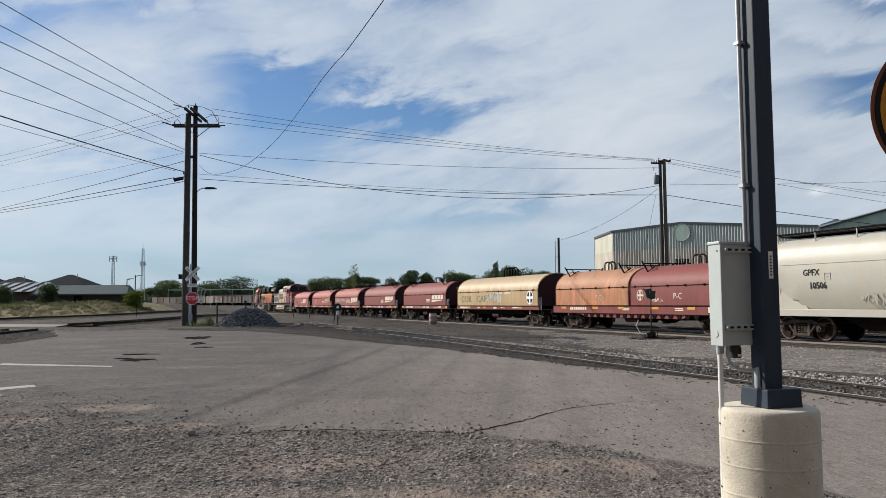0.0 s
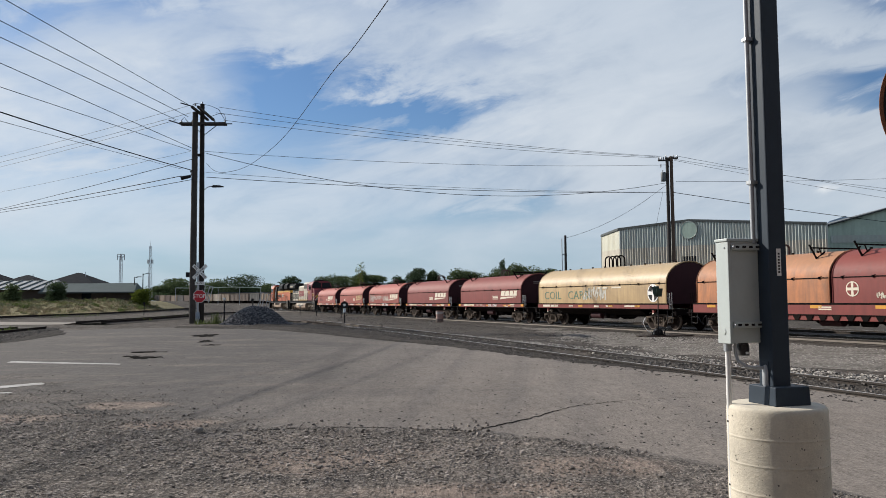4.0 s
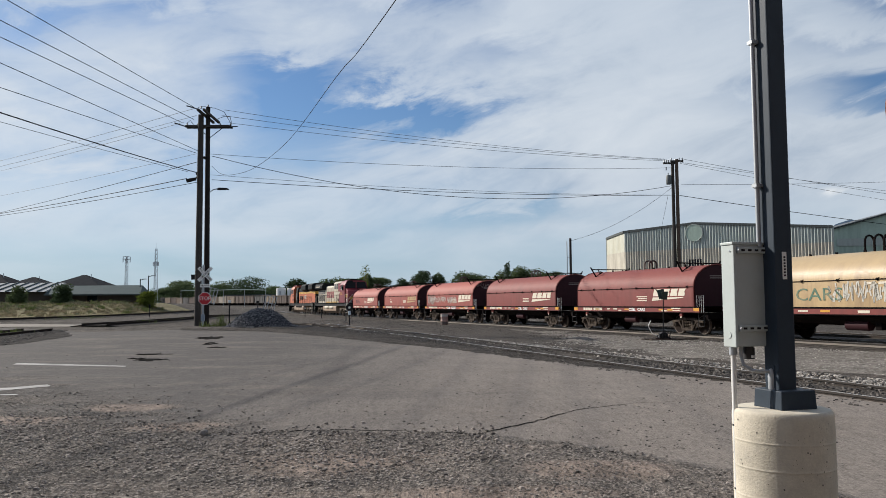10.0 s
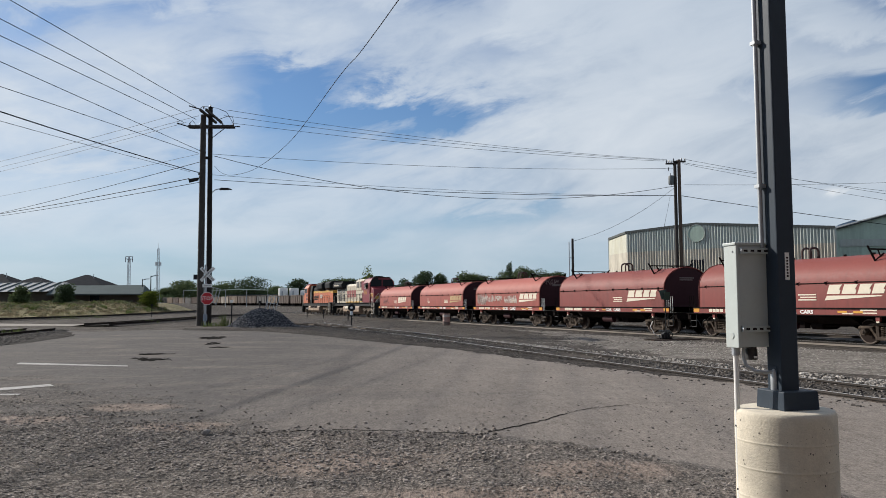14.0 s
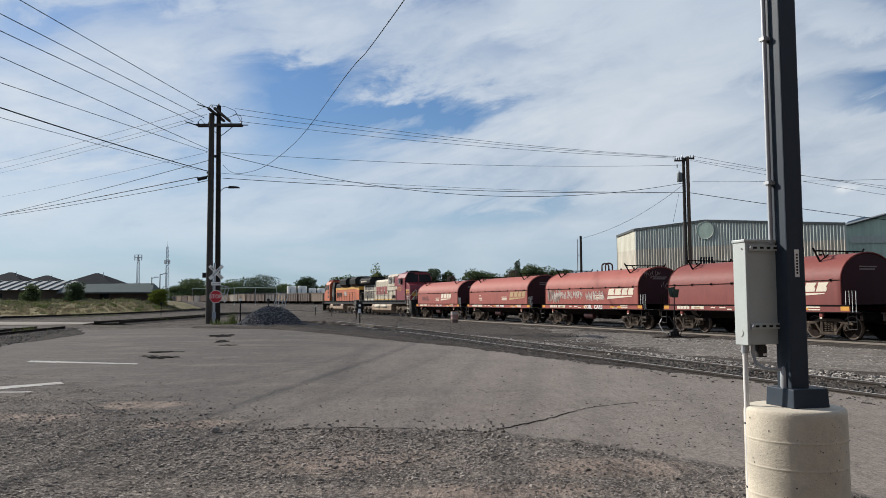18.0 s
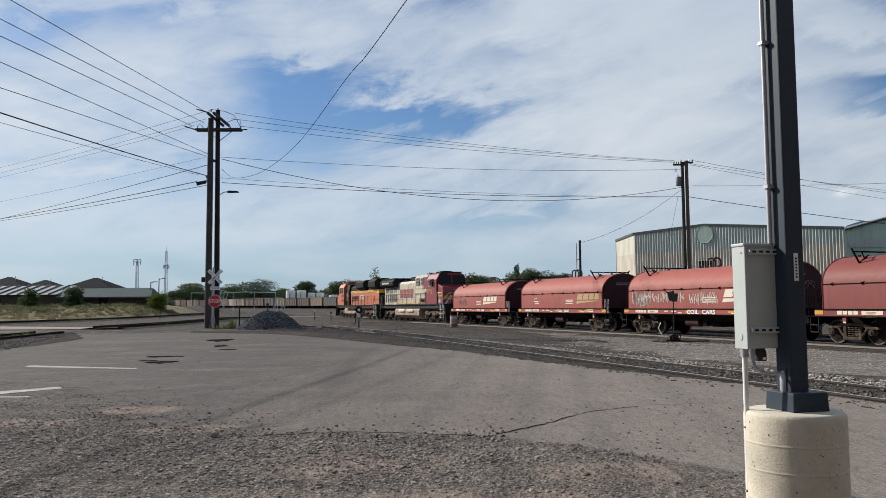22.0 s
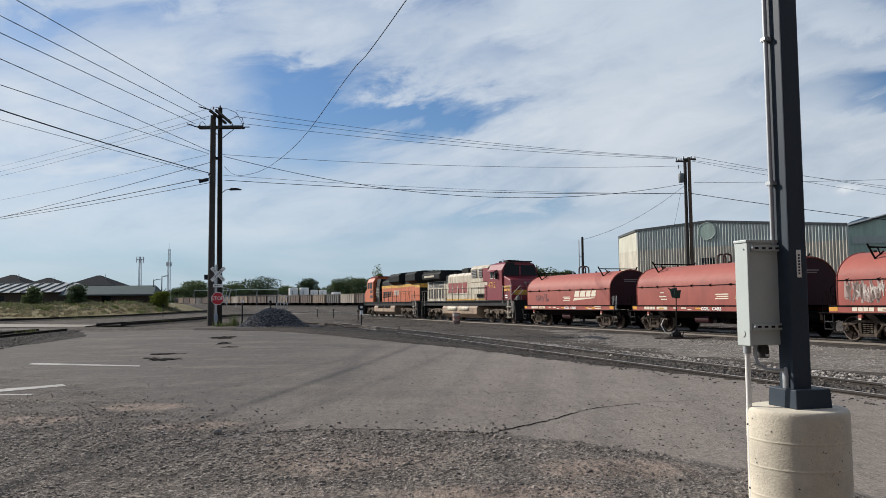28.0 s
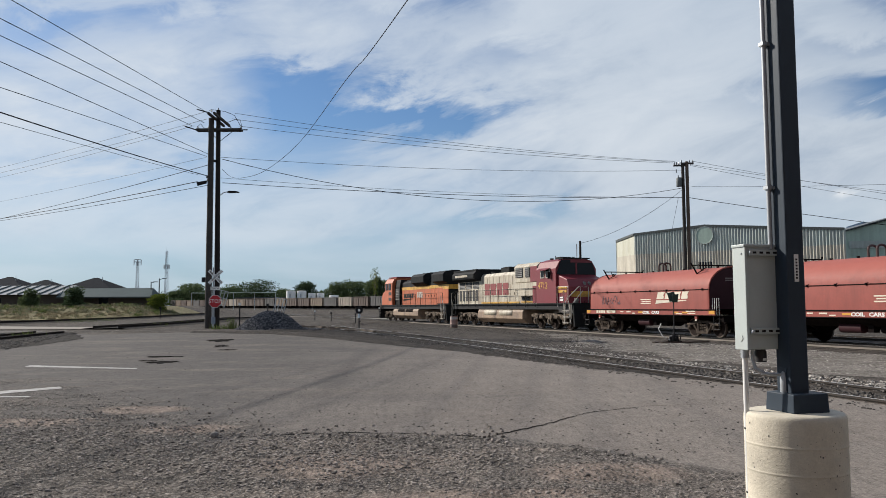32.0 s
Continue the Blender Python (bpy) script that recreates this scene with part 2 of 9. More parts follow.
def lot_material():
    """Worn asphalt that loose gravel covers towards the near side, in one surface."""
    m = bpy.data.materials.new("worn_asphalt_and_gravel")
    m.use_nodes = True
    g = G(m.node_tree)
    co = g.n("ShaderNodeTexCoord").outputs["Object"]
    x, y, _ = g.n("ShaderNodeSeparateXYZ", {0: co}).outputs
    fx = g.math("DIVIDE", g.math("ADD", x, 12.0), 20.0)
    edge = g.ramp(fx, [((a + 12) / 20, b / 20) for a, b in ((-12, 17.5), (-8.8, 16.6), (-6.4, 14.6), (-4.2, 11.9), (-2.6, 10.6), (-1.3, 10.5), (0.6, 10.1), (1.45, 9.52), (2.17, 8.86), (2.93, 7.9), (3.6, 6.6), (4.6, 4.2), (7.0, 0.0))])
    soft = g.ramp(fx, [(0.05, 0.80), (0.32, 0.62), (0.50, 0.22), (0.56, 0.05), (1.0, 0.05)])
    soft = g.math("MULTIPLY", soft, 5.0)
    ragged = g.noise(g.mapped(co, (0.6, 0.8, 1.0)), 0.9, 7.0, 0.66, 0.4)
    d = g.math("SUBTRACT", g.math("MULTIPLY", edge, 20.0), y)
    k = g.math("ADD", g.math("DIVIDE", d, soft), g.math("MULTIPLY", g.math("SUBTRACT", ragged, 0.5), 4.0))
    k = g.ramp(g.math("ADD", k, 0.5), [(0.0, 0.0), (1.0, 1.0)])
    big = g.noise(co, 0.16, 5.0, 0.6, 0.5)
    n3 = g.noise(g.mapped(co, (1.0, 0.35, 1.0)), 2.6, 6.0, 0.72, 0.3)
    n14 = g.noise(g.mapped(co, (1.0, 0.30, 1.0)), 13.0, 5.0, 0.75)
    n45 = g.noise(g.mapped(co, (1.0, 0.45, 1.0)), 40.0, 3.0, 0.75)
    # asphalt
    newer = g.ramp(g.math("ADD", g.math("MULTIPLY", x, 0.09), g.math("ADD", big, 0.05)), [(0.15, 0.0), (0.75, 1.0)])
    asp = g.mix(newer, (0.088, 0.080, 0.075), (0.198, 0.174, 0.153))
    dust_light = g.noise(g.mapped(co, (0.35, 0.9, 1.0), (2.0, 0.3, 0)), 0.8, 7.0, 0.68, 0.8)
    asp = g.mix(g.math("MULTIPLY", g.ramp(dust_light, [(0.50, 0.0), (0.68, 1.0)]), 0.6), asp, (0.165, 0.140, 0.120))
    # gravel
    cell = g.n("ShaderNodeTexVoronoi", {"Vector": co, "Scale": 40.0})
    rnd = g.n("ShaderNodeSeparateColor", {0: cell.outputs["Color"]}).outputs[0]
    soil = g.noise(g.mapped(co, (0.5, 1.0, 1.0), (5.0, 1.0, 0.0)), 0.75, 6.0, 0.62, 0.5)
    gra = g.mix(g.ramp(soil, [(0.46, 0.0), (0.68, 1.0)]), g.mix(newer, (0.034, 0.030, 0.027), (0.105, 0.092, 0.081)), g.mix(newer, (0.095, 0.078, 0.065), (0.205, 0.170, 0.142)))
    gra = g.mix(g.math("MULTIPLY", g.ramp(rnd, [(0.45, 0.0), (0.95, 1.0)]), 0.75), gra, (0.27, 0.24, 0.21))
    gra = g.mix(g.math("MULTIPLY", g.ramp(rnd, [(0.05, 1.0), (0.30, 0.0)]), 0.6), gra, (0.042, 0.037, 0.034))
    col = g.mix(k, asp, gra)
    # fine brown dust lying in patches
    for cx, cy, sx, sy in ((-6.6, 11.6, 2.0, 0.55), (-5.0, 13.0, 0.9, 0.6), (-3.6, 10.9, 0.75, 0.45), (-0.9, 8.3, 1.2, 0.8), (1.7, 7.9, 0.9, 0.6), (0.5, 7.0, 1.6, 0.35)):
        ex = g.math("POWER", g.math("DIVIDE", g.math("SUBTRACT", x, cx), sx), 2.0)
        ey = g.math("POWER", g.math("DIVIDE", g.math("SUBTRACT", y, cy), sy), 2.0)
        spot = g.math("EXPONENT", g.math("MULTIPLY", g.math("ADD", ex, ey), -1.0))
        spot = g.ramp(g.math("ADD", spot, g.math("MULTIPLY", g.math("SUBTRACT", ragged, 0.5), 1.6)), [(0.35, 0.0), (0.75, 0.85)])
        col = g.mix(spot, col, (0.215, 0.170, 0.140))
    # darker bands along sweeping lines: start, end, half width, strength
    for x0, y0, x1, y1, w, a in ((-2.6, 31.0, -2.05, 12.2, 0.30, 0.26), (-0.2, 25.5, -0.75, 13.6, 0.55, 0.13), (2.6, 21.5, 1.0, 12.4, 0.40, 0.10)):
        f1 = g.math("DIVIDE", g.math("SUBTRACT", y, y0), y1 - y0)
        bow = g.math("MULTIPLY", g.math("MULTIPLY", f1, g.math("SUBTRACT", 1.0, f1)), 1.1)
        off = g.math("ADD", g.math("SUBTRACT", g.math("SUBTRACT", x, x0), g.math("MULTIPLY", f1, x1 - x0)), g.math("ADD", bow, g.math("MULTIPLY", g.math("SUBTRACT", big, 0.5), 0.5)))
        band = g.math("EXPONENT", g.math("MULTIPLY", g.math("POWER", g.math("DIVIDE", g.math("ABSOLUTE", off), w), 2.0), -1.0))
        ends = g.math("MULTIPLY", g.ramp(f1, [(0.0, 0.0), (0.12, 1.0), (0.85, 1.0), (1.0, 0.0)]), a)
        col = g.mix(g.math("MULTIPLY", band, ends), col, (0.03, 0.028, 0.03))
    fa = g.math("ADD", g.math("MULTIPLY", g.math("SUBTRACT", n3, 0.5), 0.55), g.math("ADD", g.math("MULTIPLY", g.math("SUBTRACT", n14, 0.5), 1.15), g.math("MULTIPLY", g.math("SUBTRACT", n45, 0.5), 2.0)))
    fb = g.math("ADD", g.math("MULTIPLY", g.math("SUBTRACT", n3, 0.5), 2.0), g.math("ADD", g.math("MULTIPLY", g.math("SUBTRACT", n14, 0.5), 2.8), g.math("MULTIPLY", g.math("SUBTRACT", n45, 0.5), 2.6)))
    f = g.math("ADD", g.math("MULTIPLY", fa, g.math("SUBTRACT", 1.0, k)), g.math("MULTIPLY", fb, k))
    f = g.math("MAXIMUM", g.math("ADD", f, 1.0), 0.25)
    node = g.n("ShaderNodeVectorMath", {0: col}, operation="SCALE")
    g.t.links.new(f, node.inputs["Scale"])
    col = node.outputs[0]
    h = g.math("ADD", g.math("MULTIPLY", n14, 1.0), g.math("ADD", g.math("MULTIPLY", n45, 0.5), g.math("MULTIPLY", n3, 0.8)))
    h = g.math("MULTIPLY", h, g.math("ADD", g.math("MULTIPLY", k, 1.25), 0.30))
    nrm = g.n("ShaderNodeBump", {"Strength": 0.8, "Distance": 0.035, "Height": h}).outputs[0]
    bs = g.n("ShaderNodeBsdfPrincipled", {"Base Color": col, "Roughness": 0.95, "Normal": nrm, "Specular IOR Level": 0.18})
    out = g.n("ShaderNodeOutputMaterial")
    g.t.links.new(bs.outputs[0], out.inputs[0])
    return m


def gravel_material(name, c0, c1, c2, scale=38.0, strength=0.9, patch=0.7):
    m = bpy.data.materials.new(name)
    m.use_nodes = True
    g = G(m.node_tree)
    co = g.n("ShaderNodeTexCoord").outputs["Object"]
    cell = g.n("ShaderNodeTexVoronoi", {"Vector": co, "Scale": scale})
    cell2 = g.voronoi(co, scale * 2.7)
    big = g.noise(co, patch, 6.0, 0.62, 0.4)
    rnd = g.n("ShaderNodeSeparateColor", {0: cell.outputs["Color"]}).outputs[0]
    col = g.mix(g.ramp(big, [(0.36, 0.0), (0.64, 1.0)]), c0, c1)
    col = g.mix(g.math("MULTIPLY", g.ramp(rnd, [(0.55, 0.0), (0.95, 1.0)]), 0.75), col, c2)
    col = g.mix(g.math("MULTIPLY", g.ramp(cell.outputs["Distance"], [(0.30, 0.0), (0.62, 1.0)]), 0.45), col, tuple(c * 0.5 for c in c0))
    mid = g.noise(co, 2.2, 7.0, 0.74, 0.3)
    small = g.noise(co, 9.0, 4.0, 0.75)
    f = g.math("MAXIMUM", g.math("ADD", g.math("ADD", g.math("MULTIPLY", g.math("SUBTRACT", mid, 0.5), 2.2), g.math("MULTIPLY", g.math("SUBTRACT", small, 0.5), 2.0)), 1.0), 0.25)
    node = g.n("ShaderNodeVectorMath", {0: col}, operation="SCALE")
    g.t.links.new(f, node.inputs["Scale"])
    col = node.outputs[0]
    h = g.math("SUBTRACT", 1.0, g.math("ADD", g.math("MULTIPLY", cell.outputs["Distance"], 0.8), g.math("MULTIPLY", cell2, 0.3)))
    nrm = g.n("ShaderNodeBump", {"Strength": strength, "Distance": 0.04, "Height": g.math("ADD", h, g.math("MULTIPLY", small, 1.2))}).outputs[0]
    bs = g.n("ShaderNodeBsdfPrincipled", {"Base Color": col, "Roughness": 0.95, "Normal": nrm, "Specular IOR Level": 0.10})
    out = g.n("ShaderNodeOutputMaterial")
    g.t.links.new(bs.outputs[0], out.inputs[0])
    return m


ASPHALT = lot_material()
CINDER = gravel_material("dark_cinder_ground", (0.056, 0.050, 0.044), (0.118, 0.103, 0.090), (0.20, 0.175, 0.152), 16.0, 0.9, 0.35)
APRON = ASPHALT
BALLAST = gravel_material("grey_ballast", (0.15, 0.135, 0.118), (0.27, 0.245, 0.215), (0.42, 0.39, 0.35), 17.0, 1.0, 0.6)
FIELD = gravel_material("dry_grass_soil", (0.19, 0.165, 0.095), (0.33, 0.275, 0.165), (0.12, 0.13, 0.05), 5.0, 0.6, 0.12)
STONE = material("crushed_stone", (0.17, 0.158, 0.145), 0.9, grain=0.45, scale=9.0)
RAIL = material("rail_steel", (0.075, 0.066, 0.060), 0.42, 0.7, grain=0.3, scale=9.0, dirt=(0.075, 0.056, 0.044), dirt_amount=0.3, dirt_scale=4.0)
RAILTOP = material("polished_rail_head", (0.46, 0.44, 0.41), 0.40, 0.3, grain=0.15, scale=12.0)
TIE = material("creosoted_tie", (0.060, 0.048, 0.040), 0.85, grain=0.4, scale=5.0, bump=0.5, bump_scale=25.0, vary=0.3, spec=0.2)
TIE_PALE = material("weathered_tie", (0.17, 0.14, 0.115), 0.85, grain=0.35, scale=5.0, bump=0.5, bump_scale=25.0, vary=0.3, spec=0.2)
CONCRETE = material("cast_concrete", (0.58, 0.53, 0.43), 0.85, grain=0.16, scale=9.0, bump=0.22, bump_scale=70.0, dirt=(0.45, 0.41, 0.34), dirt_amount=0.2, dirt_scale=7.0)
CONCRETE_PIT = material("concrete_pit", (0.12, 0.11, 0.10), 0.95, grain=0.3)
BLUE_STEEL = material("slate_blue_paint", (0.028, 0.041, 0.058), 0.55, spec=0.22, grain=0.10, scale=8.0, bump=0.05, bump_scale=90.0, dirt=(0.045, 0.058, 0.072), dirt_amount=0.12, dirt_scale=2.0)
BOX_GREY = material("light_grey_enamel", (0.44, 0.49, 0.48), 0.45, grain=0.06, scale=7.0, dirt=(0.40, 0.41, 0.40), dirt_amount=0.2, dirt_scale=3.0)
GALV = material("galvanised_steel", (0.36, 0.385, 0.41), 0.5, 0.35, grain=0.15, scale=20.0)
CONDUIT_WHITE = material("white_conduit", (0.74, 0.74, 0.72), 0.5, grain=0.05)
BLACK_PLASTIC = material("black_plastic", (0.02, 0.02, 0.022), 0.5, grain=0.2)
WOOD_POLE = material("weathered_pole_wood", (0.058, 0.053, 0.050), 0.85, grain=0.35, scale=4.0, bump=0.5, bump_scale=14.0, dirt=(0.040, 0.034, 0.030), dirt_amount=0.35, dirt_scale=1.2, streak=True, spec=0.15)
WOOD_BROWN = material("brown_pole_wood", (0.095, 0.064, 0.045), 0.85, grain=0.3, scale=4.0, bump=0.4, bump_scale=14.0, dirt=(0.07, 0.05, 0.035), dirt_amount=0.3, dirt_scale=1.2, streak=True)
WIRE = material("dark_wire", (0.012, 0.012, 0.014), 0.8, grain=0.1, spec=0.1)
PALE_WIRE = material("aluminium_wire", (0.10, 0.11, 0.12), 0.7, 0.0, grain=0.1, spec=0.1)
PORCELAIN = material("grey_porcelain", (0.20, 0.20, 0.21), 0.3, grain=0.1)
WHITE_PAINT = material("white_paint", (0.75, 0.75, 0.73), 0.6, grain=0.08)
WORN_LINE = material("worn_road_paint", (0.38, 0.37, 0.355), 0.8, grain=0.25, scale=6.0, dirt=(0.16, 0.15, 0.14), dirt_amount=0.4, dirt_scale=5.0)
SIGN_RED = material("sign_red", (0.46, 0.018, 0.028), 0.4, grain=0.05)
SIGN_YELLOW = material("sign_amber", (0.55, 0.235, 0.010), 0.45, grain=0.08)
BLACK_PAINT = material("black_paint", (0.012, 0.012, 0.014), 0.6, grain=0.2, spec=0.25)
CREAM_MARK = material("cream_lettering", (0.64, 0.58, 0.47), 0.6, grain=0.08)
YELLOW_MARK = material("yellow_reflector", (0.58, 0.27, 0.025), 0.5, grain=0.08)
# hood paints: last colour lightens the tops with painted sun and dust
CAR_RED = material("oxide_red_paint", (0.185, 0.038, 0.033), 0.62, grain=0.14, scale=1.5, spec=0.35, dirt=(0.115, 0.029, 0.026), dirt_amount=0.30, dirt_scale=0.9, streak=True, dust_light=(0.22, 0.058, 0.046))
CAR_PALE = material("faded_red_paint", (0.265, 0.062, 0.048), 0.64, spec=0.35, grain=0.16, scale=1.5, dirt=(0.185, 0.046, 0.038), dirt_amount=0.30, dirt_scale=0.7, streak=True, dust_light=(0.36, 0.105, 0.080))
# maroon for hood ends, with the shade of the sunless side put in
CAR_DARK = material("shaded_hood_end", (0.036, 0.011, 0.015), 0.7, spec=0.2, grain=0.2, scale=2.0)
CAR_TAN = material("tan_hood_paint", (0.43, 0.30, 0.145), 0.50, grain=0.14, scale=1.2, dust_light=(0.45, 0.34, 0.20), dirt=(0.26, 0.17, 0.09), dirt_amount=0.42, dirt_scale=0.8, streak=True)
CAR_ORANGE = material("rusted_orange_hood", (0.44, 0.165, 0.062), 0.65, grain=0.22, scale=1.4, dirt=(0.17, 0.088, 0.052), dirt_amount=0.45, dirt_scale=0.9, streak=True, dust_light=(0.38, 0.20, 0.11))
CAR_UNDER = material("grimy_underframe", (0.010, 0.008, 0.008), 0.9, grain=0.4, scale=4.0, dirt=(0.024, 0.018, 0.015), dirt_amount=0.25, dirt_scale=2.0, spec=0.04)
TRUCK = material("dusty_truck_iron", (0.052, 0.041, 0.034), 0.9, grain=0.5, scale=7.0, dirt=(0.19, 0.15, 0.115), dirt_amount=0.3, dirt_scale=4.0, spec=0.15)
WHEEL_RUST = material("rusty_wheel", (0.022, 0.016, 0.014), 0.85, 0.0, spec=0.08, grain=0.35, scale=8.0)
WHEEL_RIM = material("worn_wheel_rim", (0.11, 0.088, 0.072), 0.65, 0.2, grain=0.3, scale=9.0)
HOPPER_PAINT = material("cream_hopper_paint", (0.40, 0.385, 0.33), 0.5, grain=0.07, scale=1.0, dirt=(0.42, 0.35, 0.26), dirt_amount=0.3, dirt_scale=0.7, streak=True)


# ---- mesh helpers ----
class M:
    """Vertices and faces of one mesh."""

    def __init__(self):
        self.v, self.f = [], []

    def raw(self, verts, faces, m=None):
        n = len(self.v)
        self.v += [tuple(m @ Vector(p)) for p in verts] if m else [tuple(p) for p in verts]
        self.f += [tuple(i + n for i in f) for f in faces]
        return self

    def box(self, x0, x1, y0, y1, z0, z1, m=None):
        return self.raw([(x0, y0, z0), (x1, y0, z0), (x1, y1, z0), (x0, y1, z0), (x0, y0, z1), (x1, y0, z1), (x1, y1, z1), (x0, y1, z1)],
                        [(0, 3, 2, 1), (4, 5, 6, 7), (0, 1, 5, 4), (1, 2, 6, 5), (2, 3, 7, 6), (3, 0, 4, 7)], m)

    def cyl(self, p, q, r0, r1=None, seg=12, cap=True):
        p, q = Vector(p), Vector(q)
        r1 = r0 if r1 is None else r1
        m = (q - p).to_track_quat("Z", "Y").to_matrix()
        ring = [(math.cos(2 * math.pi * i / seg), math.sin(2 * math.pi * i / seg)) for i in range(seg)]
        vs = [p + m @ Vector((c * r0, s * r0, 0)) for c, s in ring] + [q + m @ Vector((c * r1, s * r1, 0)) for c, s in ring]
        fs = [(i, (i + 1) % seg, seg + (i + 1) % seg, seg + i) for i in range(seg)]
        if cap:
            fs += [tuple(range(seg))[::-1], tuple(range(seg, 2 * seg))]
        return self.raw(vs, fs)

    def tube(self, pts, r, seg=8, cap=True):
        pts = [Vector(p) for p in pts]
        vs, fs = [], []
        up = None
        for i, p in enumerate(pts):
            d = (pts[min(i + 1, len(pts) - 1)] - pts[max(i - 1, 0)]).normalized()
            if up is None:
                up = Vector((0, 0, 1)) if abs(d.z) < 0.9 else Vector((1, 0, 0))
            a = d.cross(up).normalized()
            b = a.cross(d).normalized()
            up = b
            vs += [p + r * (math.cos(2 * math.pi * k / seg) * a + math.sin(2 * math.pi * k / seg) * b) for k in range(seg)]
        for i in range(len(pts) - 1):
            fs += [(i * seg + k, i * seg + (k + 1) % seg, (i + 1) * seg + (k + 1) % seg, (i + 1) * seg + k) for k in range(seg)]
        if cap:
            fs += [tuple(range(seg))[::-1], tuple(range((len(pts) - 1) * seg, len(pts) * seg))]
        return self.raw(vs, fs)

    def prism(self, prof, x0, x1, axis="x", m=None):
        """A closed outline (a, b) swept from x0 to x1 along an axis; a, b are the other two axes in order."""
        n = len(prof)

        def put(t, a, b):
            return {"x": (t, a, b), "y": (a, t, b), "z": (a, b, t)}[axis]
        vs = [put(x0, a, b) for a, b in prof] + [put(x1, a, b) for a, b in prof]
        fs = [(i, (i + 1) % n, n + (i + 1) % n, n + i) for i in range(n)] + [tuple(range(n))[::-1], tuple(range(n, 2 * n))]
        return self.raw(vs, fs, m)

    def lathe(self, prof, p=(0, 0, 0), seg=24, axis="z"):
        """(radius, height) pairs turned round an axis."""
        vs, fs = [], []
        for r, h in prof:
            for k in range(seg):
                a = 2 * math.pi * k / seg
                c, s = r * math.cos(a), r * math.sin(a)
                v = {"z": (c, s, h), "y": (c, h, s), "x": (h, c, s)}[axis]
                vs.append((v[0] + p[0], v[1] + p[1], v[2] + p[2]))
        for i in range(len(prof) - 1):
            fs += [(i * seg + k, i * seg + (k + 1) % seg, (i + 1) * seg + (k + 1) % seg, (i + 1) * seg + k) for k in range(seg)]
        fs += [tuple(range(seg))[::-1], tuple(range((len(prof) - 1) * seg, len(prof) * seg))]
        return self.raw(vs, fs)

    def mesh(self, name, mat, smooth=False, keep=False):
        me = bpy.data.meshes.new(name)
        me.from_pydata(self.v, [], self.f)
        if not keep:
            bm = bmesh.new()
            bm.from_mesh(me)
            bmesh.ops.recalc_face_normals(bm, faces=bm.faces)
            bm.to_mesh(me)
            bm.free()
        if smooth:
            me.polygons.foreach_set("use_smooth", [True] * len(me.polygons))
            me.set_sharp_from_angle(angle=radians(38))
        for x in (mat if isinstance(mat, (list, tuple)) else [mat]):
            me.materials.append(x)
        me.update()
        return me


def bevel(ob, w=0.01, seg=2):
    b = ob.modifiers.new("bevel", "BEVEL")
    b.width, b.segments, b.limit_method, b.angle_limit = w, seg, "ANGLE", radians(40)
    return ob


def part(name, m, mat, parent, label="", smooth=False, round_edge=0.0):
    me = m.mesh(name, mat, smooth) if isinstance(m, M) else m
    ob = new(name, me)
    ob.parent = parent
    if label:
        ob["label"] = label
    if round_edge:
        bevel(ob, round_edge)
    return ob


def thing(name, at, label, category, group="", kind="", m=None, mat=None, smooth=False):
    ob = new(name, m.mesh(name, mat, smooth) if m else None)
    ob.matrix_world = at if isinstance(at, Matrix) else pose(*at)
    return tagged(ob, label, category, group, kind)


def words(name, body, size, mat, parent, m, label="", depth=0.004, squeeze=1.0, bold=0.0):
    """Lettering as a thin raised mesh; m: its pose, text along +x, upright along +y."""
    cu = bpy.data.curves.new("lettering", "FONT")
    cu.body, cu.size, cu.extrude, cu.align_x, cu.align_y = body, size, depth, "CENTER", "CENTER"
    cu.resolution_u, cu.offset = 2, bold
    tmp = new("lettering", cu)
    me = bpy.data.meshes.new_from_object(tmp)
    bpy.data.objects.remove(tmp)
    me.transform(m @ Matrix.Diagonal((squeeze, 1, 1, 1)))
    me.materials.clear()
    me.materials.append(mat)
    return part(name, me, mat, parent, label)


# ---- the lie of the land ----
def ease(v):
    v = min(1.0, max(0.0, v))
    return v * v * (3 - 2 * v)


def gz(x, y):
    n = 0.941 * x + 0.338 * y
    z = 0.4 * ease((y - 20) / 26) * ease((15 - n) / 9)
    z += 1.5 * ease((y - 86) / 22) * ease((-x - 34) / 9) * ease((190 - y) / 50)
    z += 0.75 * ease((y - 165) / 32) + 0.35 * ease((y - 200) / 100)
    return z


TD, TN = Vector((0.3489, -0.9372, 0)), Vector((0.9372, 0.3489, 0))   # along the main track, and away across it
TRACK_N = 26.0
RAIL_Z = 0.11


def on_track(s, n=TRACK_N, z=0.0):
    p = TD * s + TN * (n + 1.1e-4 * max(0.0, -85.0 - s) ** 2)
    return Vector((p.x, p.y, z))


# ---- ground ----
def sheet(name, xs, ys, mat, lift=0.0, rough=0.0, seed=0):
    rnd = random.Random(seed)
    vs = [(x, y, gz(x, y) + lift + (rnd.uniform(-rough, rough) if rough else 0.0)) for y in ys for x in xs]
    nx = len(xs)
    fs = [(j * nx + i, j * nx + i + 1, (j + 1) * nx + i + 1, (j + 1) * nx + i) for j in range(len(ys) - 1) for i in range(nx - 1)]
    me = bpy.data.meshes.new(name)
    me.from_pydata(vs, [], fs)
    me.polygons.foreach_set("use_smooth", [True] * len(fs))
    me.materials.append(mat)
    return new(name, me)


def spaced(a, b, step):
    n = max(1, round((b - a) / step))
    return [a + (b - a) * i / n for i in range(n + 1)]


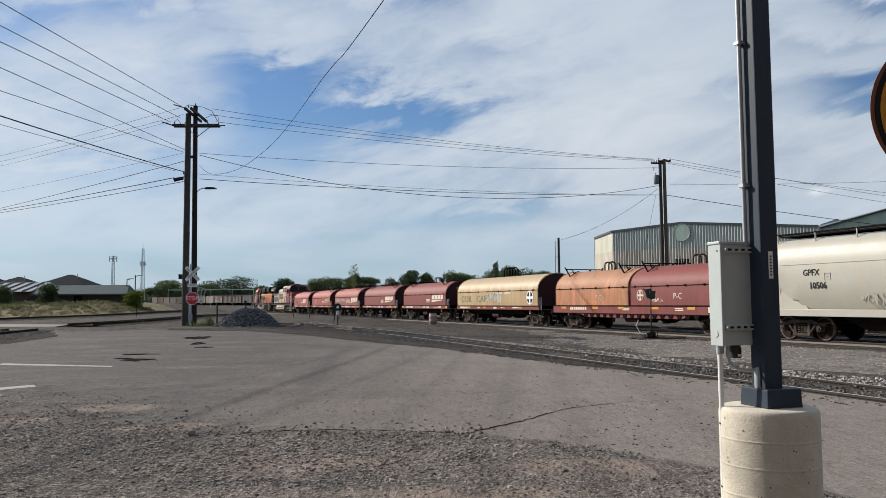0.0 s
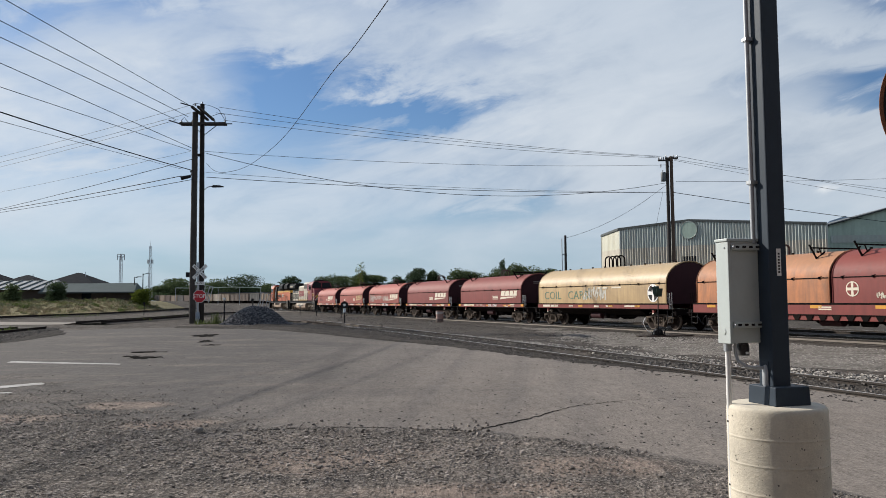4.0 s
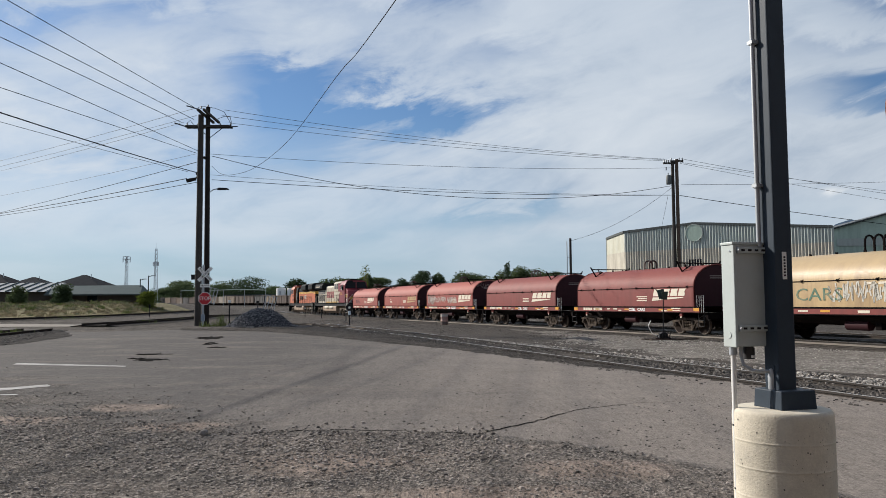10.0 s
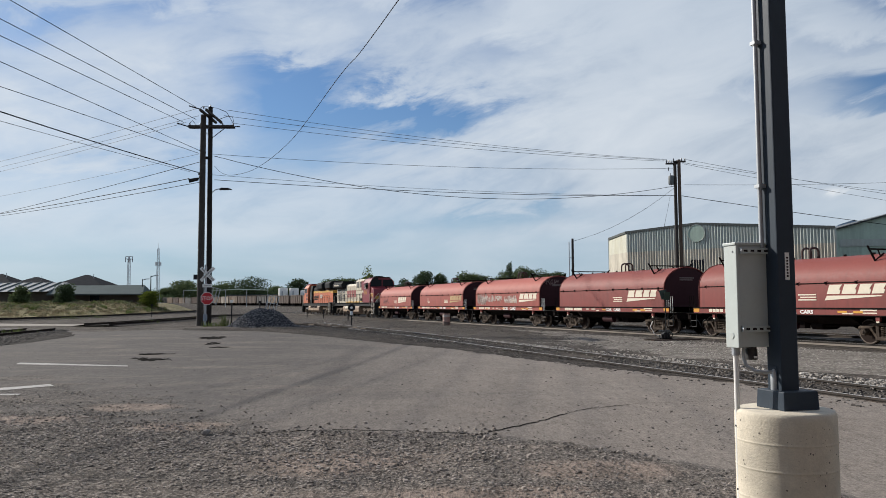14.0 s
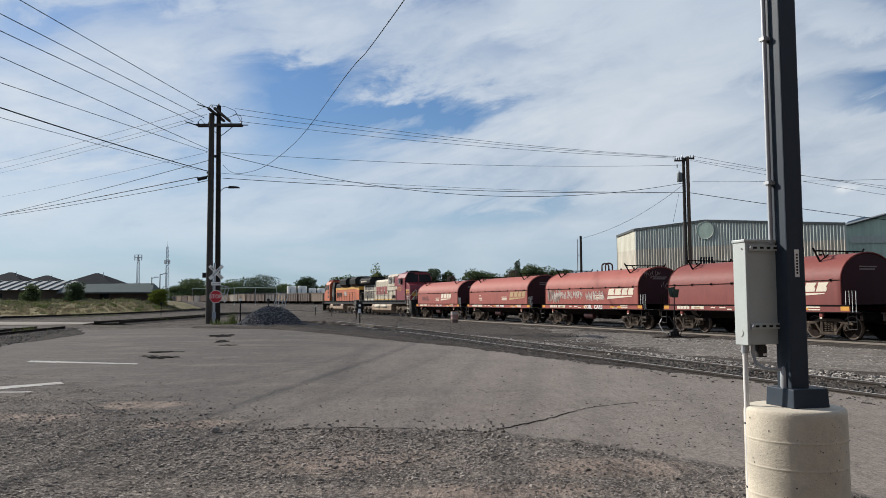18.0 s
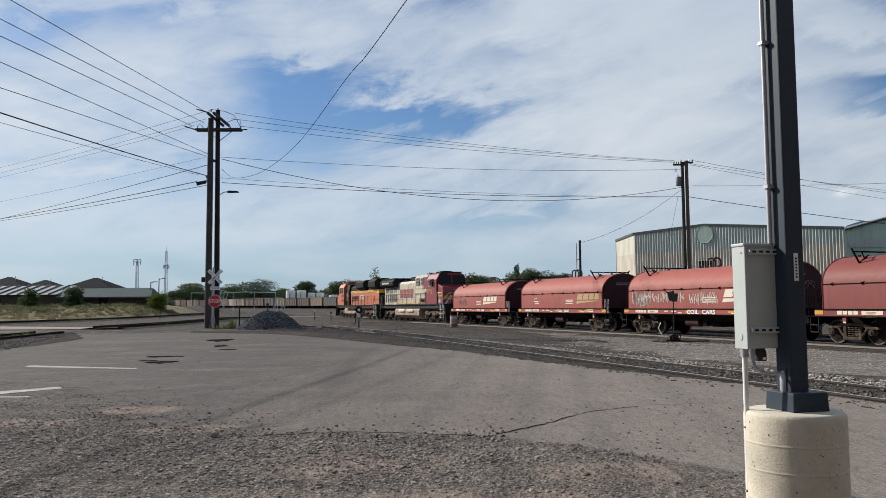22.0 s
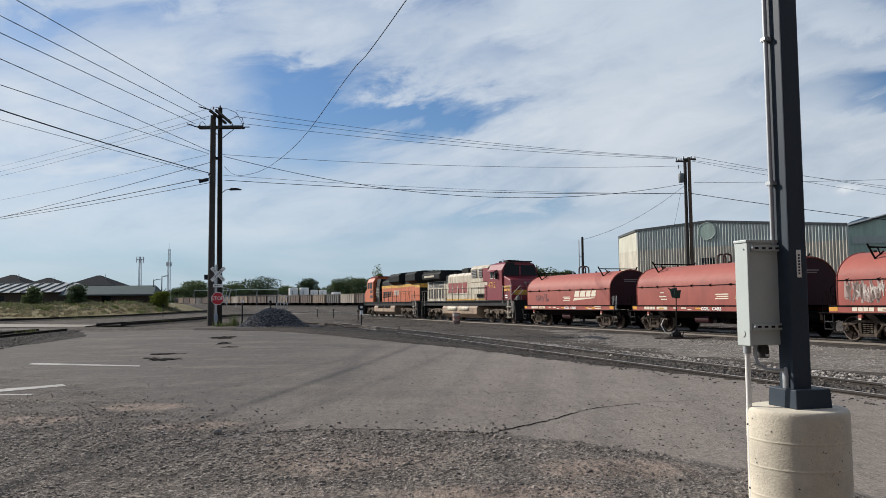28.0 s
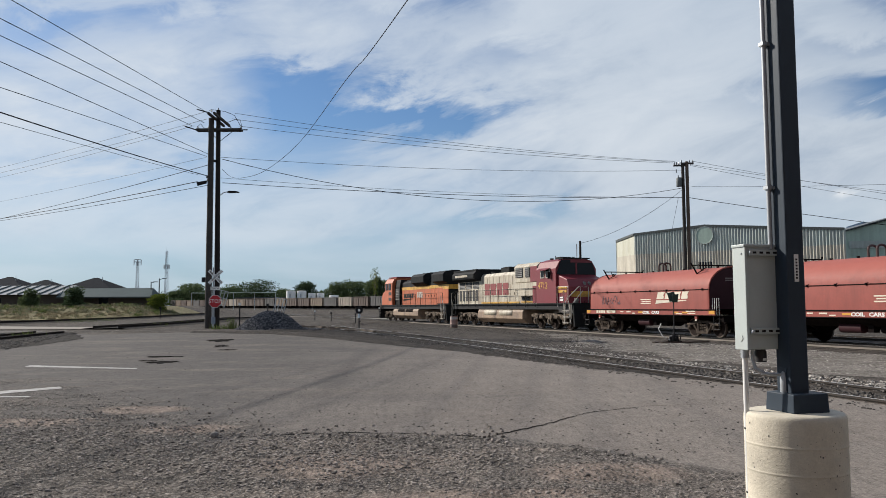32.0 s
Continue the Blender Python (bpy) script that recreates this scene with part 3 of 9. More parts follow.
GX = [-4500, -2000, -900, -450, -260] + spaced(-200, 100, 4) + [130, 180, 260, 450, 900, 2000, 4500]
GY = [-4500, -1500, -500, -150, -60] + spaced(-40, 240, 4) + [280, 340, 450, 700, 1200, 2200, 4500]
ground = tagged(sheet("ground", GX, GY, CINDER), "dark cinder and dirt ground of a rail yard", "ground", kind="structure")


def ribbon(name, left, right, mat, lift, label, category, thick=0.0, steps=60, kind="structure", cross=10, crown=0.0, ragged=0.0):
    """A strip of surfacing between two lines of (x, y) points, laid on the land."""
    def along(line, t):
        k = t * (len(line) - 1)
        i = min(int(k), len(line) - 2)
        f = k - i
        return line[i][0] * (1 - f) + line[i + 1][0] * f, line[i][1] * (1 - f) + line[i + 1][1] * f
    m = M()
    for j in range(steps + 1):
        a, b = along(left, j / steps), along(right, j / steps)
        if ragged:      # a broken, crumbling outline
            n1 = noise.noise(Vector((a[0] * 0.8, a[1] * 0.8, 4.0))) + 0.8 * noise.noise(Vector((a[0] * 4.7, a[1] * 4.7, 1.0)))
            n2 = noise.noise(Vector((b[0] * 0.8, b[1] * 0.8, 8.0))) + 0.8 * noise.noise(Vector((b[0] * 4.7, b[1] * 4.7, 2.0)))
            L = math.hypot(a[0] - b[0], a[1] - b[1]) or 1.0
            ux, uy = (a[0] - b[0]) / L * ragged, (a[1] - b[1]) / L * ragged
            a, b = (a[0] + ux * n1, a[1] + uy * n1), (b[0] + ux * n2, b[1] + uy * n2)
        for i in range(cross + 1):
            f = i / cross
            x, y = a[0] * (1 - f) + b[0] * f, a[1] * (1 - f) + b[1] * f
            edge = -thick if i in (0, cross) and thick else 0.0
            m.v.append((x, y, gz(x, y) + lift + edge + crown * 4 * f * (1 - f)))
    w = cross + 1
    m.f = [(j * w + i, j * w + i + 1, (j + 1) * w + i + 1, (j + 1) * w + i) for j in range(steps) for i in range(cross)]
    ob = new(name, m.mesh(name, mat, True))
    return tagged(ob, label, category, kind=kind)


DIRT = gravel_material("dark_dirt", (0.026, 0.023, 0.021), (0.055, 0.048, 0.043), (0.10, 0.09, 0.08), 18.0, 1.0, 0.5)
VERGE = gravel_material("oily_gravel_verge", (0.036, 0.031, 0.028), (0.072, 0.063, 0.056), (0.13, 0.115, 0.10), 18.0, 1.0, 0.5)
# the worn asphalt of the crossing and lot, its far edge running along the old siding
far_edge = [(-120, 44), (-24, 45), (-17.5, 39.5), (-12, 42.0), (-8.5, 40.0), (-4.9, 35.4), (-2.0, 31.4), (0.6, 28.1), (3.5, 22.2), (6.2, 16.9), (9.4, 7.4), (13.4, -5), (20.4, -30)]
near_edge = [(-120, -30), (-24, -30), (-17.5, -30), (-12, -30), (-8.5, -30), (-5.5, -30), (-3.1, -30), (0.3, -30), (3.0, -30), (5.8, -30), (9.2, -30), (13.0, -30), (20.0, -31)]
ribbon("asphalt_road", far_edge, near_edge, ASPHALT, 0.03, "worn grey asphalt crossing and lot with cracks", "road", 0.0, 96, cross=60)
# gravel washed over the near asphalt
apron_far = [(-40, 15.5), (-12, 15.5), (-8.8, 14.8), (-6.4, 13.6), (-4.2, 11.5), (-2.6, 10.5), (-1.3, 10.5), (0.6, 10.1), (1.45, 9.52), (2.17, 8.86), (2.93, 7.9), (3.6, 6.6), (4.6, 4.2), (7.0, 0.0)]
apron_near = [(x, -12.0) for x, _ in apron_far]
ribbon("gravel_apron", apron_far, apron_near, APRON, 0.040, "loose brown gravel and dust spread over asphalt", "ground", 0.012, 260, cross=40, ragged=0.10)
# dark dirt island by the spur, pale dust fan
ribbon("dirt_island", [(-40, 42.5), (-26, 43.5), (-20, 42.6), (-17.6, 38.6), (-16.6, 36.5)], [(-40, 26), (-26, 26.0), (-17.0, 27.5), (-16.2, 31.5), (-16.4, 36.0)], DIRT, 0.045, "dark cinder patch beside the spur track", "ground", 0.02, 160, ragged=0.6)
ribbon("side_road", [(-60, 74), (-32, 56.5), (-22.6, 51.6)], [(-60, 68), (-27, 48.2), (-21.8, 47.6)], material("dusty_pale_road", (0.27, 0.245, 0.215), 0.95, grain=0.2, scale=0.8, spec=0.1), 0.05, "pale dusty road surface beyond the spur crossing", "road", 0.02, 30)

ribbon("dark_verge", [(-13.5, 42.6), (-8.5, 42.2), (-4.8, 38.2), (-1.6, 33.6), (1.6, 28.6), (4.0, 22.6), (6.55, 16.8), (9.0, 9.4)], [(-13.0, 40.6), (-8.3, 38.9), (-4.7, 34.7), (-1.9, 31.0), (0.5, 27.8), (3.4, 21.9), (6.1, 16.5), (8.8, 9.2)], VERGE, 0.036, "dark oily dirt along the asphalt edge", "ground", 0.0, 420, ragged=0.30)
ribbon("dark_dirt_patch", [(-11.0, 54.0), (-6.0, 50.0), (-2.0, 43.0), (0.6, 37.0), (3.4, 29.0)], [(-9.6, 43.4), (-6.4, 40.5), (-4.2, 35.8), (-2.0, 32.0), (1.2, 28.0)], DIRT, 0.022, "dark oily dirt patch beside the old siding", "ground", 0.0, 160, ragged=0.8)
# cracks in the asphalt
def crack_line(pts, width, seed):
    rnd = random.Random(seed)
    m = M()
    fine = []
    for (x0, y0, w0), (x1, y1, w1) in zip(pts, pts[1:]):
        n = max(2, int(math.hypot(x1 - x0, y1 - y0) / 0.10))
        for i in range(n):
            f = i / n
            fine.append((x0 + (x1 - x0) * f + rnd.uniform(-0.02, 0.02), y0 + (y1 - y0) * f + rnd.uniform(-0.035, 0.035), (w0 + (w1 - w0) * f) * width * rnd.uniform(0.5, 1.4)))
    for x, y, w in fine:
        m.v += [(x, y - w, gz(x, y) + 0.0345), (x, y + w, gz(x, y) + 0.0345)]
    m.f = [(2 * i, 2 * i + 2, 2 * i + 3, 2 * i + 1) for i in range(len(fine) - 1)]
    return m


CRACK = material("open_crack", (0.012, 0.011, 0.010), 0.95, grain=0.3, spec=0.02)
crack = tagged(new("crack", crack_line([(0.60, 10.12, 0.8), (0.86, 10.47, 1.1), (1.29, 10.98, 1.1), (1.62, 11.4, 1.0), (1.79, 11.72, 0.9), (2.35, 12.44, 0.55), (3.4, 13.08, 0.3), (4.82, 13.38, 0.14)], 0.027, 3).mesh("crack", CRACK, keep=True)),
               "dark open crack running across grey asphalt", "crack", kind="structure")
tagged(new("crack", crack_line([(-2.4, 10.32, 0.5), (-1.9, 10.46, 1.0), (-1.38, 10.56, 0.8), (-0.6, 10.46, 0.6), (0.1, 10.28, 0.7), (0.6, 10.12, 1.0)], 0.028, 5).mesh("crack", CRACK, keep=True)),
                    "broken asphalt edge beside loose gravel", "crack", kind="structure")


def flat_patch(name, poly, mat, lift, label, category):
    m = M()
    m.v = [(x, y, gz(x, y) + lift) for x, y in poly]
    m.f = [tuple(range(len(poly)))]
    return tagged(new(name, m.mesh(name, mat)), label, category, kind="structure")


flat_patch("road_marking", [(-12.0, 23.0), (-8.4, 21.75), (-8.3, 21.45), (-11.85, 22.45)], WORN_LINE, 0.036, "worn white parking line painted on asphalt", "road marking")
flat_patch("road_marking", [(-8.75, 15.4), (-7.9, 16.5), (-8.15, 16.85), (-9.2, 15.75)], WORN_LINE, 0.036, "worn white parking line painted on asphalt", "road marking")
flat_patch("road_marking", [(-9.6, 15.12), (-7.8, 15.06), (-7.8, 14.9), (-9.6, 14.9)], WORN_LINE, 0.036, "worn white parking line painted on asphalt", "road marking")


def pothole(x, y, rx, ry, seed):
    rnd = random.Random(seed)
    n = 22
    m = M()
    ring = [(1 + 0.5 * rnd.uniform(-1, 1)) for _ in range(n)]
    for k, (s, dz) in enumerate(((1.12, 0.034), (1.0, 0.046), (0.86, 0.038), (0.5, 0.034))):
        for i in range(n):
            a = 2 * math.pi * i / n
            px, py = x + rx * s * ring[i] * math.cos(a), y + ry * s * ring[i] * math.sin(a)
            m.v.append((px, py, gz(px, py) + dz))
    for k in range(3):
        m.f += [(k * n + i, k * n + (i + 1) % n, (k + 1) * n + (i + 1) % n, (k + 1) * n + i) for i in range(n)]
    m.f.append(tuple(range(3 * n, 4 * n)))
    m.v = [(px, py, pz + rnd.uniform(-0.006, 0.006)) for px, py, pz in m.v]
    return tagged(new("pothole", m.mesh("pothole", CRACK)), "dark broken pothole in worn asphalt", "pothole", kind="structure")


for px, py, rx, ry, sd in ((-9.55, 34.2, 0.46, 0.70, 3), (-8.62, 30.8, 0.28, 0.42, 4), (-7.85, 28.8, 0.26, 0.14, 6), (-9.2, 25.9, 0.46, 0.16, 2), (-8.45, 23.75, 0.36, 0.34, 1), (-9.05, 24.3, 0.22, 0.12, 5)):
    pothole(px, py, rx, ry, sd)


# ---- tracks ----
RAIL_PROFILE = [(-0.07, 0.0), (0.07, 0.0), (0.07, 0.012), (0.012, 0.03), (0.012, 0.125), (0.036, 0.135), (0.036, 0.168), (-0.036, 0.168), (-0.036, 0.135), (-0.012, 0.125), (-0.012, 0.03), (-0.07, 0.012)]


def sweep_rail(pts, off, z):
    """A rail swept along plan points, off metres to their left."""
    m = M()
    n = len(RAIL_PROFILE)
    for i, (x, y) in enumerate(pts):
        a, b = pts[max(0, i - 1)], pts[min(len(pts) - 1, i + 1)]
        d = Vector((b[0] - a[0], b[1] - a[1], 0)).normalized()
        s = Vector((-d.y, d.x, 0))
        for u, w in RAIL_PROFILE:
            p = Vector((x, y, 0)) + s * (off + u)
            m.v.append((p.x, p.y, z(x, y) + w))
    for i in range(len(pts) - 1):
        m.f += [(i * n + k, i * n + (k + 1) % n, (i + 1) * n + (k + 1) % n, (i + 1) * n + k) for k in range(n)]
    m.f += [tuple(range(n))[::-1], tuple(range((len(pts) - 1) * n, len(pts) * n))]
    return m


def railway(name, pts, z, label, tie_from, tie_to, rail_mat=None, tie_step=0.55, bed=2.6, bed_mat=None, tie_lift=-0.10, tie_mat=None, parts=True, polished=True):
    """Two rails, ties and a low ballast bed along plan points."""
    pts2 = []
    for (x0, y0), (x1, y1) in zip(pts, pts[1:]):
        k = max(1, int(math.hypot(x1 - x0, y1 - y0) / 4))
        pts2 += [(x0 + (x1 - x0) * i / k, y0 + (y1 - y0) * i / k) for i in range(k)]
    pts2.append(pts[-1])
    base = thing(name, Matrix(), label, "railway track", kind="structure")
    for off in (-0.753, 0.753):
        rail = part("rail", sweep_rail(pts2, off, lambda x, y: z(x, y) - 0.168), rail_mat or RAIL, base)
        if polished:
            m = M()
            for i, (x, y) in enumerate(pts2):
                a, b = pts2[max(0, i - 1)], pts2[min(len(pts2) - 1, i + 1)]
                d = Vector((b[0] - a[0], b[1] - a[1], 0)).normalized()
                s = Vector((-d.y, d.x, 0))
                for u in (-0.030, 0.030):
                    p = Vector((x, y, 0)) + s * (off + u)
                    m.v.append((p.x, p.y, z(x, y) + 0.003))
            m.f = [(2 * i, 2 * i + 1, 2 * i + 3, 2 * i + 2) for i in range(len(pts2) - 1)]
            part("rail_head", m, RAILTOP, rail, "bright worn running surface")
    # ballast bed
    m = M()
    prof = [(-bed, -0.40), (-bed * 0.55, -0.11), (-0.75, -0.12), (0, -0.115), (0.75, -0.12), (bed * 0.55, -0.11), (bed, -0.40)]
    for i, (x, y) in enumerate(pts2):
        a, b = pts2[max(0, i - 1)], pts2[min(len(pts2) - 1, i + 1)]
        d = Vector((b[0] - a[0], b[1] - a[1], 0)).normalized()
        s = Vector((-d.y, d.x, 0))
        for u, w in prof:
            p = Vector((x, y, 0)) + s * u
            m.v.append((p.x, p.y, max(z(x, y) + w, gz(p.x, p.y) + 0.012)))
    n = len(prof)
    m.f = [(i * n + k, i * n + k + 1, (i + 1) * n + k + 1, (i + 1) * n + k) for i in range(len(pts2) - 1) for k in range(n - 1)]
    part("ballast_bed", m, bed_mat or CINDER, base, smooth=True)
    return base


TIES = []   # (parent, x, y, z, angle, material), laid at the end of the file


def lay_ties(base, pts, z, step, mat, lift, d0, d1, seed):
    rnd = random.Random(seed)
    run = 0.0
    for (x0, y0), (x1, y1) in zip(pts, pts[1:]):
        L = math.hypot(x1 - x0, y1 - y0)
        k = 0.0
        while k < L:
            f = k / L
            if d0 <= run + k <= d1:
                x, y = x0 + (x1 - x0) * f, y0 + (y1 - y0) * f
                TIES.append((base, x, y, z(x, y) + lift + rnd.uniform(-0.02, 0.02), math.degrees(math.atan2(y1 - y0, x1 - x0)) + rnd.uniform(-2, 2), mat))
            k += step * rnd.uniform(0.93, 1.07)
        run += L


def line_at(n, s0, s1):
    return [tuple(on_track(s, n)[:2]) for s in [s0] + [k for k in range(-300, -84, 20) if s0 < k < s1] + [s1]]


main_line = line_at(TRACK_N, -420, 90)
main_track = railway("main_track", main_line, lambda x, y: RAIL_Z, "yard track with dusty rails on dark ballast", 0, 0, bed=2.4, bed_mat=CINDER)
lay_ties(main_track, main_line, lambda x, y: RAIL_Z, 0.56, TIE, -0.272, 255, 412, 11)
back_line = line_at(TRACK_N + 5.0, -420, 90)
back_track = railway("back_track", back_line, lambda x, y: RAIL_Z + 0.02, "yard track beyond the train on dark ballast", 0, 0, bed=2.4, bed_mat=CINDER)
# the old siding in front: straight, then bending to join the yard
siding_line = [(-9.5, 62.0), (-6.6, 53.5), (-3.9, 46.5), (-1.1, 39.2), (1.48, 32.4), (3.3, 27.2), (5.05, 22.2), (7.35, 15.3), (10.6, 5.4), (16.0, -11.5), (24.0, -38.0)]
siding = railway("siding_track", siding_line, lambda x, y: gz(x, y) + 0.10, "old siding with rusty rails sunk in gravel", 0, 0, bed=1.9, bed_mat=CINDER)
lay_ties(siding, siding_line, lambda x, y: gz(x, y) + 0.10, 0.60, TIE, -0.268, 14, 66, 12)
DARK_RAIL = material("dark_rusted_rail", (0.024, 0.019, 0.017), 0.85, 0.0, spec=0.1, grain=0.3, scale=8.0)
# narrow dark dirt beds also paint the shade along the spur rails
spur_near_line = [(-21.2, 20.0), (-20.7, 34.0), (-20.4, 41.0)]
railway("spur_track", spur_near_line, lambda x, y: gz(x, y) + 0.16, "spur track ending at the road crossing among cinders", 0, 0, DARK_RAIL, bed=1.5, bed_mat=DIRT, polished=False)
spur_line = [(-20.15, 47.2), (-20.0, 52.0), (-20.1, 60.0), (-21.1, 72.0), (-24.0, 96.0), (-26.5, 118.0)]
spur = railway("spur_track", spur_line, lambda x, y: gz(x, y) + 0.22, "spur track with dark rails and low weeds", 0, 0, DARK_RAIL, bed=1.5, bed_mat=DIRT, polished=False)
spur2_line = [(-38.4, 44.0), (-36.6, 64.5), (-36.0, 72.5), (-35.5, 82.0), (-35.4, 101.0), (-36.2, 118.0)]
railway("spur_track", spur2_line, lambda x, y: gz(x, y) + 0.24, "farther spur track with dark rails before weeds", 0, 0, DARK_RAIL, bed=1.5, bed_mat=DIRT, polished=False)

pale_far = [tuple((TD * s + TN * (22.4 + 0.5 * math.sin(s * 0.9) + 0.3 * math.sin(s * 2.3)))[:2]) for s in spaced(-46, 8, 1.5)]
pale_near = [tuple((TD * s + TN * (22.0 - 6.6 * ease((s + 46) / 26) + 0.4 * math.sin(s * 1.3) + 0.25 * math.sin(s * 3.1)))[:2]) for s in spaced(-46, 8, 1.5)]
ribbon("pale_ballast_strip", pale_far, pale_near, BALLAST, 0.008, "pale crushed ballast strewn between two tracks", "ground", 0.012, 260, cross=12, ragged=0.9)
ribbon("sandy_shoulder", line_at(TRACK_N - 1.75, -75, 20), line_at(TRACK_N - 0.95, -75, 20), material("sandy_dust", (0.22, 0.19, 0.155), 0.9, grain=0.25, scale=1.2), 0.062, "pale sandy strip along the near rail", "ground", 0.03, 60, cross=4)


# ---- the train ----
def wheelset(parent, x, r=0.46):
    """Axle with two flanged wheels, turning on the y axis."""
    m = M()
    for s in (-1, 1):
        m.lathe([(0.08, s * 0.60), (0.20, s * 0.66), (0.17, s * 0.71), (r - 0.06, s * 0.70), (r - 0.02, s * 0.69), (r + 0.025, s * 0.705), (r, s * 0.735), (r - 0.005, s * 0.83), (r - 0.05, s * 0.835), (0.16, s * 0.80), (0.10, s * 0.86), (0.06, s * 0.86)], seg=28, axis="y")
    m.cyl((0, -1.0, 0), (0, 1.0, 0), 0.075, seg=10)
    for s in (-1, 1):
        for k in range(5):       # lightening marks that show the turn
            a = 2 * math.pi * k / 5
            m.cyl((0.27 * math.cos(a), s * 0.77, 0.27 * math.sin(a)), (0.27 * math.cos(a), s * 0.825, 0.27 * math.sin(a)), 0.035, seg=6)
    me = m.mesh("wheelset", [WHEEL_RUST, WHEEL_RIM], True)
    for f in me.polygons:
        if abs(f.center.y) > 0.74 and r - 0.075 < math.hypot(f.center.x, f.center.z):
            f.material_index = 1
    w = part("wheelset", me, WHEEL_RUST, parent, "rusty flanged steel wheels on an axle")
    w.location = (x, 0, 0)
    SPIN.append((w, r))
    return w


SPIN = []


def freight_truck(car, x, base=1.78, r=0.46):
    """Three-piece freight truck; origin on the axle line."""
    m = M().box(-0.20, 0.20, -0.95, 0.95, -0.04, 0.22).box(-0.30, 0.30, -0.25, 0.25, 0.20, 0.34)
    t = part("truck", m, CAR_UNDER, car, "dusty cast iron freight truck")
    t.location = (x, 0, r)
    for s in (-1, 1):
        y = s * 1.02
        f = M()
        h = base / 2
        # arched top chord, sloping braces, lower chord with a window for the springs
        top = [(-h - 0.30, 0.10), (-h - 0.24, 0.20), (-h + 0.10, 0.24), (-0.50, 0.34), (0.50, 0.34), (h - 0.10, 0.24), (h + 0.24, 0.20), (h + 0.30, 0.10), (h + 0.18, 0.10), (h - 0.20, 0.12), (0.42, 0.22), (-0.42, 0.22), (-h + 0.20, 0.12), (-h - 0.18, 0.10)]
        f.prism(top, y - 0.08, y + 0.08, "y")
        for d in (-1, 1):
            f.prism([(d * 0.42, 0.24), (d * 0.28, 0.24), (d * 0.26, -0.22), (d * 0.40, -0.22)], y - 0.07, y + 0.07, "y")
            f.prism([(d * (h - 0.12), 0.16), (d * (h - 0.30), 0.16), (d * 0.34, -0.26), (d * 0.34, -0.14)], y - 0.07, y + 0.07, "y")
        f.box(-0.42, 0.42, y - 0.10, y + 0.10, -0.30, -0.18)
        part("side_frame", f, TRUCK, t, "dusty brown cast side frame", round_edge=0.02)
        c = M()
        for d in (-0.16, 0.0, 0.16):
            for q in range(5):
                c.lathe([(0.055, -0.17 + q * 0.075), (0.085, -0.15 + q * 0.075), (0.055, -0.12 + q * 0.075)], (d, y, 0), 10)
        part("spring", c, TRUCK, t)
        for d in (-1, 1):
            b = M().cyl((d * h, y - s * 0.06, 0), (d * h, y + s * 0.15, 0), 0.13, 0.115, 14).cyl((d * h, y + s * 0.15, 0), (d * h, y + s * 0.19, 0), 0.07, 0.05, 10)
            part("axle_box", b, TRUCK, t, smooth=True)
    for d in (-1, 1):
        wheelset(t, d * base / 2, r)
        part("brake_shoe", M().box(d * 0.36 - 0.05, d * 0.36 + 0.05, -0.80, -0.68, -0.2, 0.15).box(d * 0.36 - 0.05, d * 0.36 + 0.05, 0.68, 0.80, -0.2, 0.15).box(d * 0.36 - 0.03, d * 0.36 + 0.03, -0.8, 0.8, -0.1, -0.02), CAR_UNDER, t)
    return t


def coupler(car, x, d):
    m = M().box(min(x, x - d * 0.7), max(x, x - d * 0.7), -0.08, 0.08, 0.72, 0.92)
    m.prism([(x - d * 0.22, -0.15), (x - d * 0.02, -0.17), (x + d * 0.05, -0.06), (x - d * 0.04, 0.02), (x + d * 0.03, 0.10), (x - d * 0.05, 0.17), (x - d * 0.22, 0.14)], 0.69, 0.97, "z")
    part("coupler", m, CAR_UNDER, car, round_edge=0.015)
    part("air_hose", M().tube([(x - d * 0.35, -0.30, 0.75), (x - d * 0.12, -0.30, 0.62), (x - d * 0.02, -0.26, 0.40), (x + d * 0.02, -0.16, 0.30)], 0.025, 6), BLACK_PLASTIC, car)


HOOP_DARK = material("dark_red_brown_steel", (0.045, 0.020, 0.018), 0.6, grain=0.2)


def hood_profile(w, z0, seam, top, n=14, power=1.0):
    pts = [(-w, z0), (-w, seam)]
    for i in range(1, n):
        a = math.pi - math.pi * i / n
        pts.append((w * math.copysign(abs(math.cos(a)) ** power, math.cos(a)), seam + (top - seam) * math.sin(a) ** power))
    return pts + [(w, seam), (w, z0)]


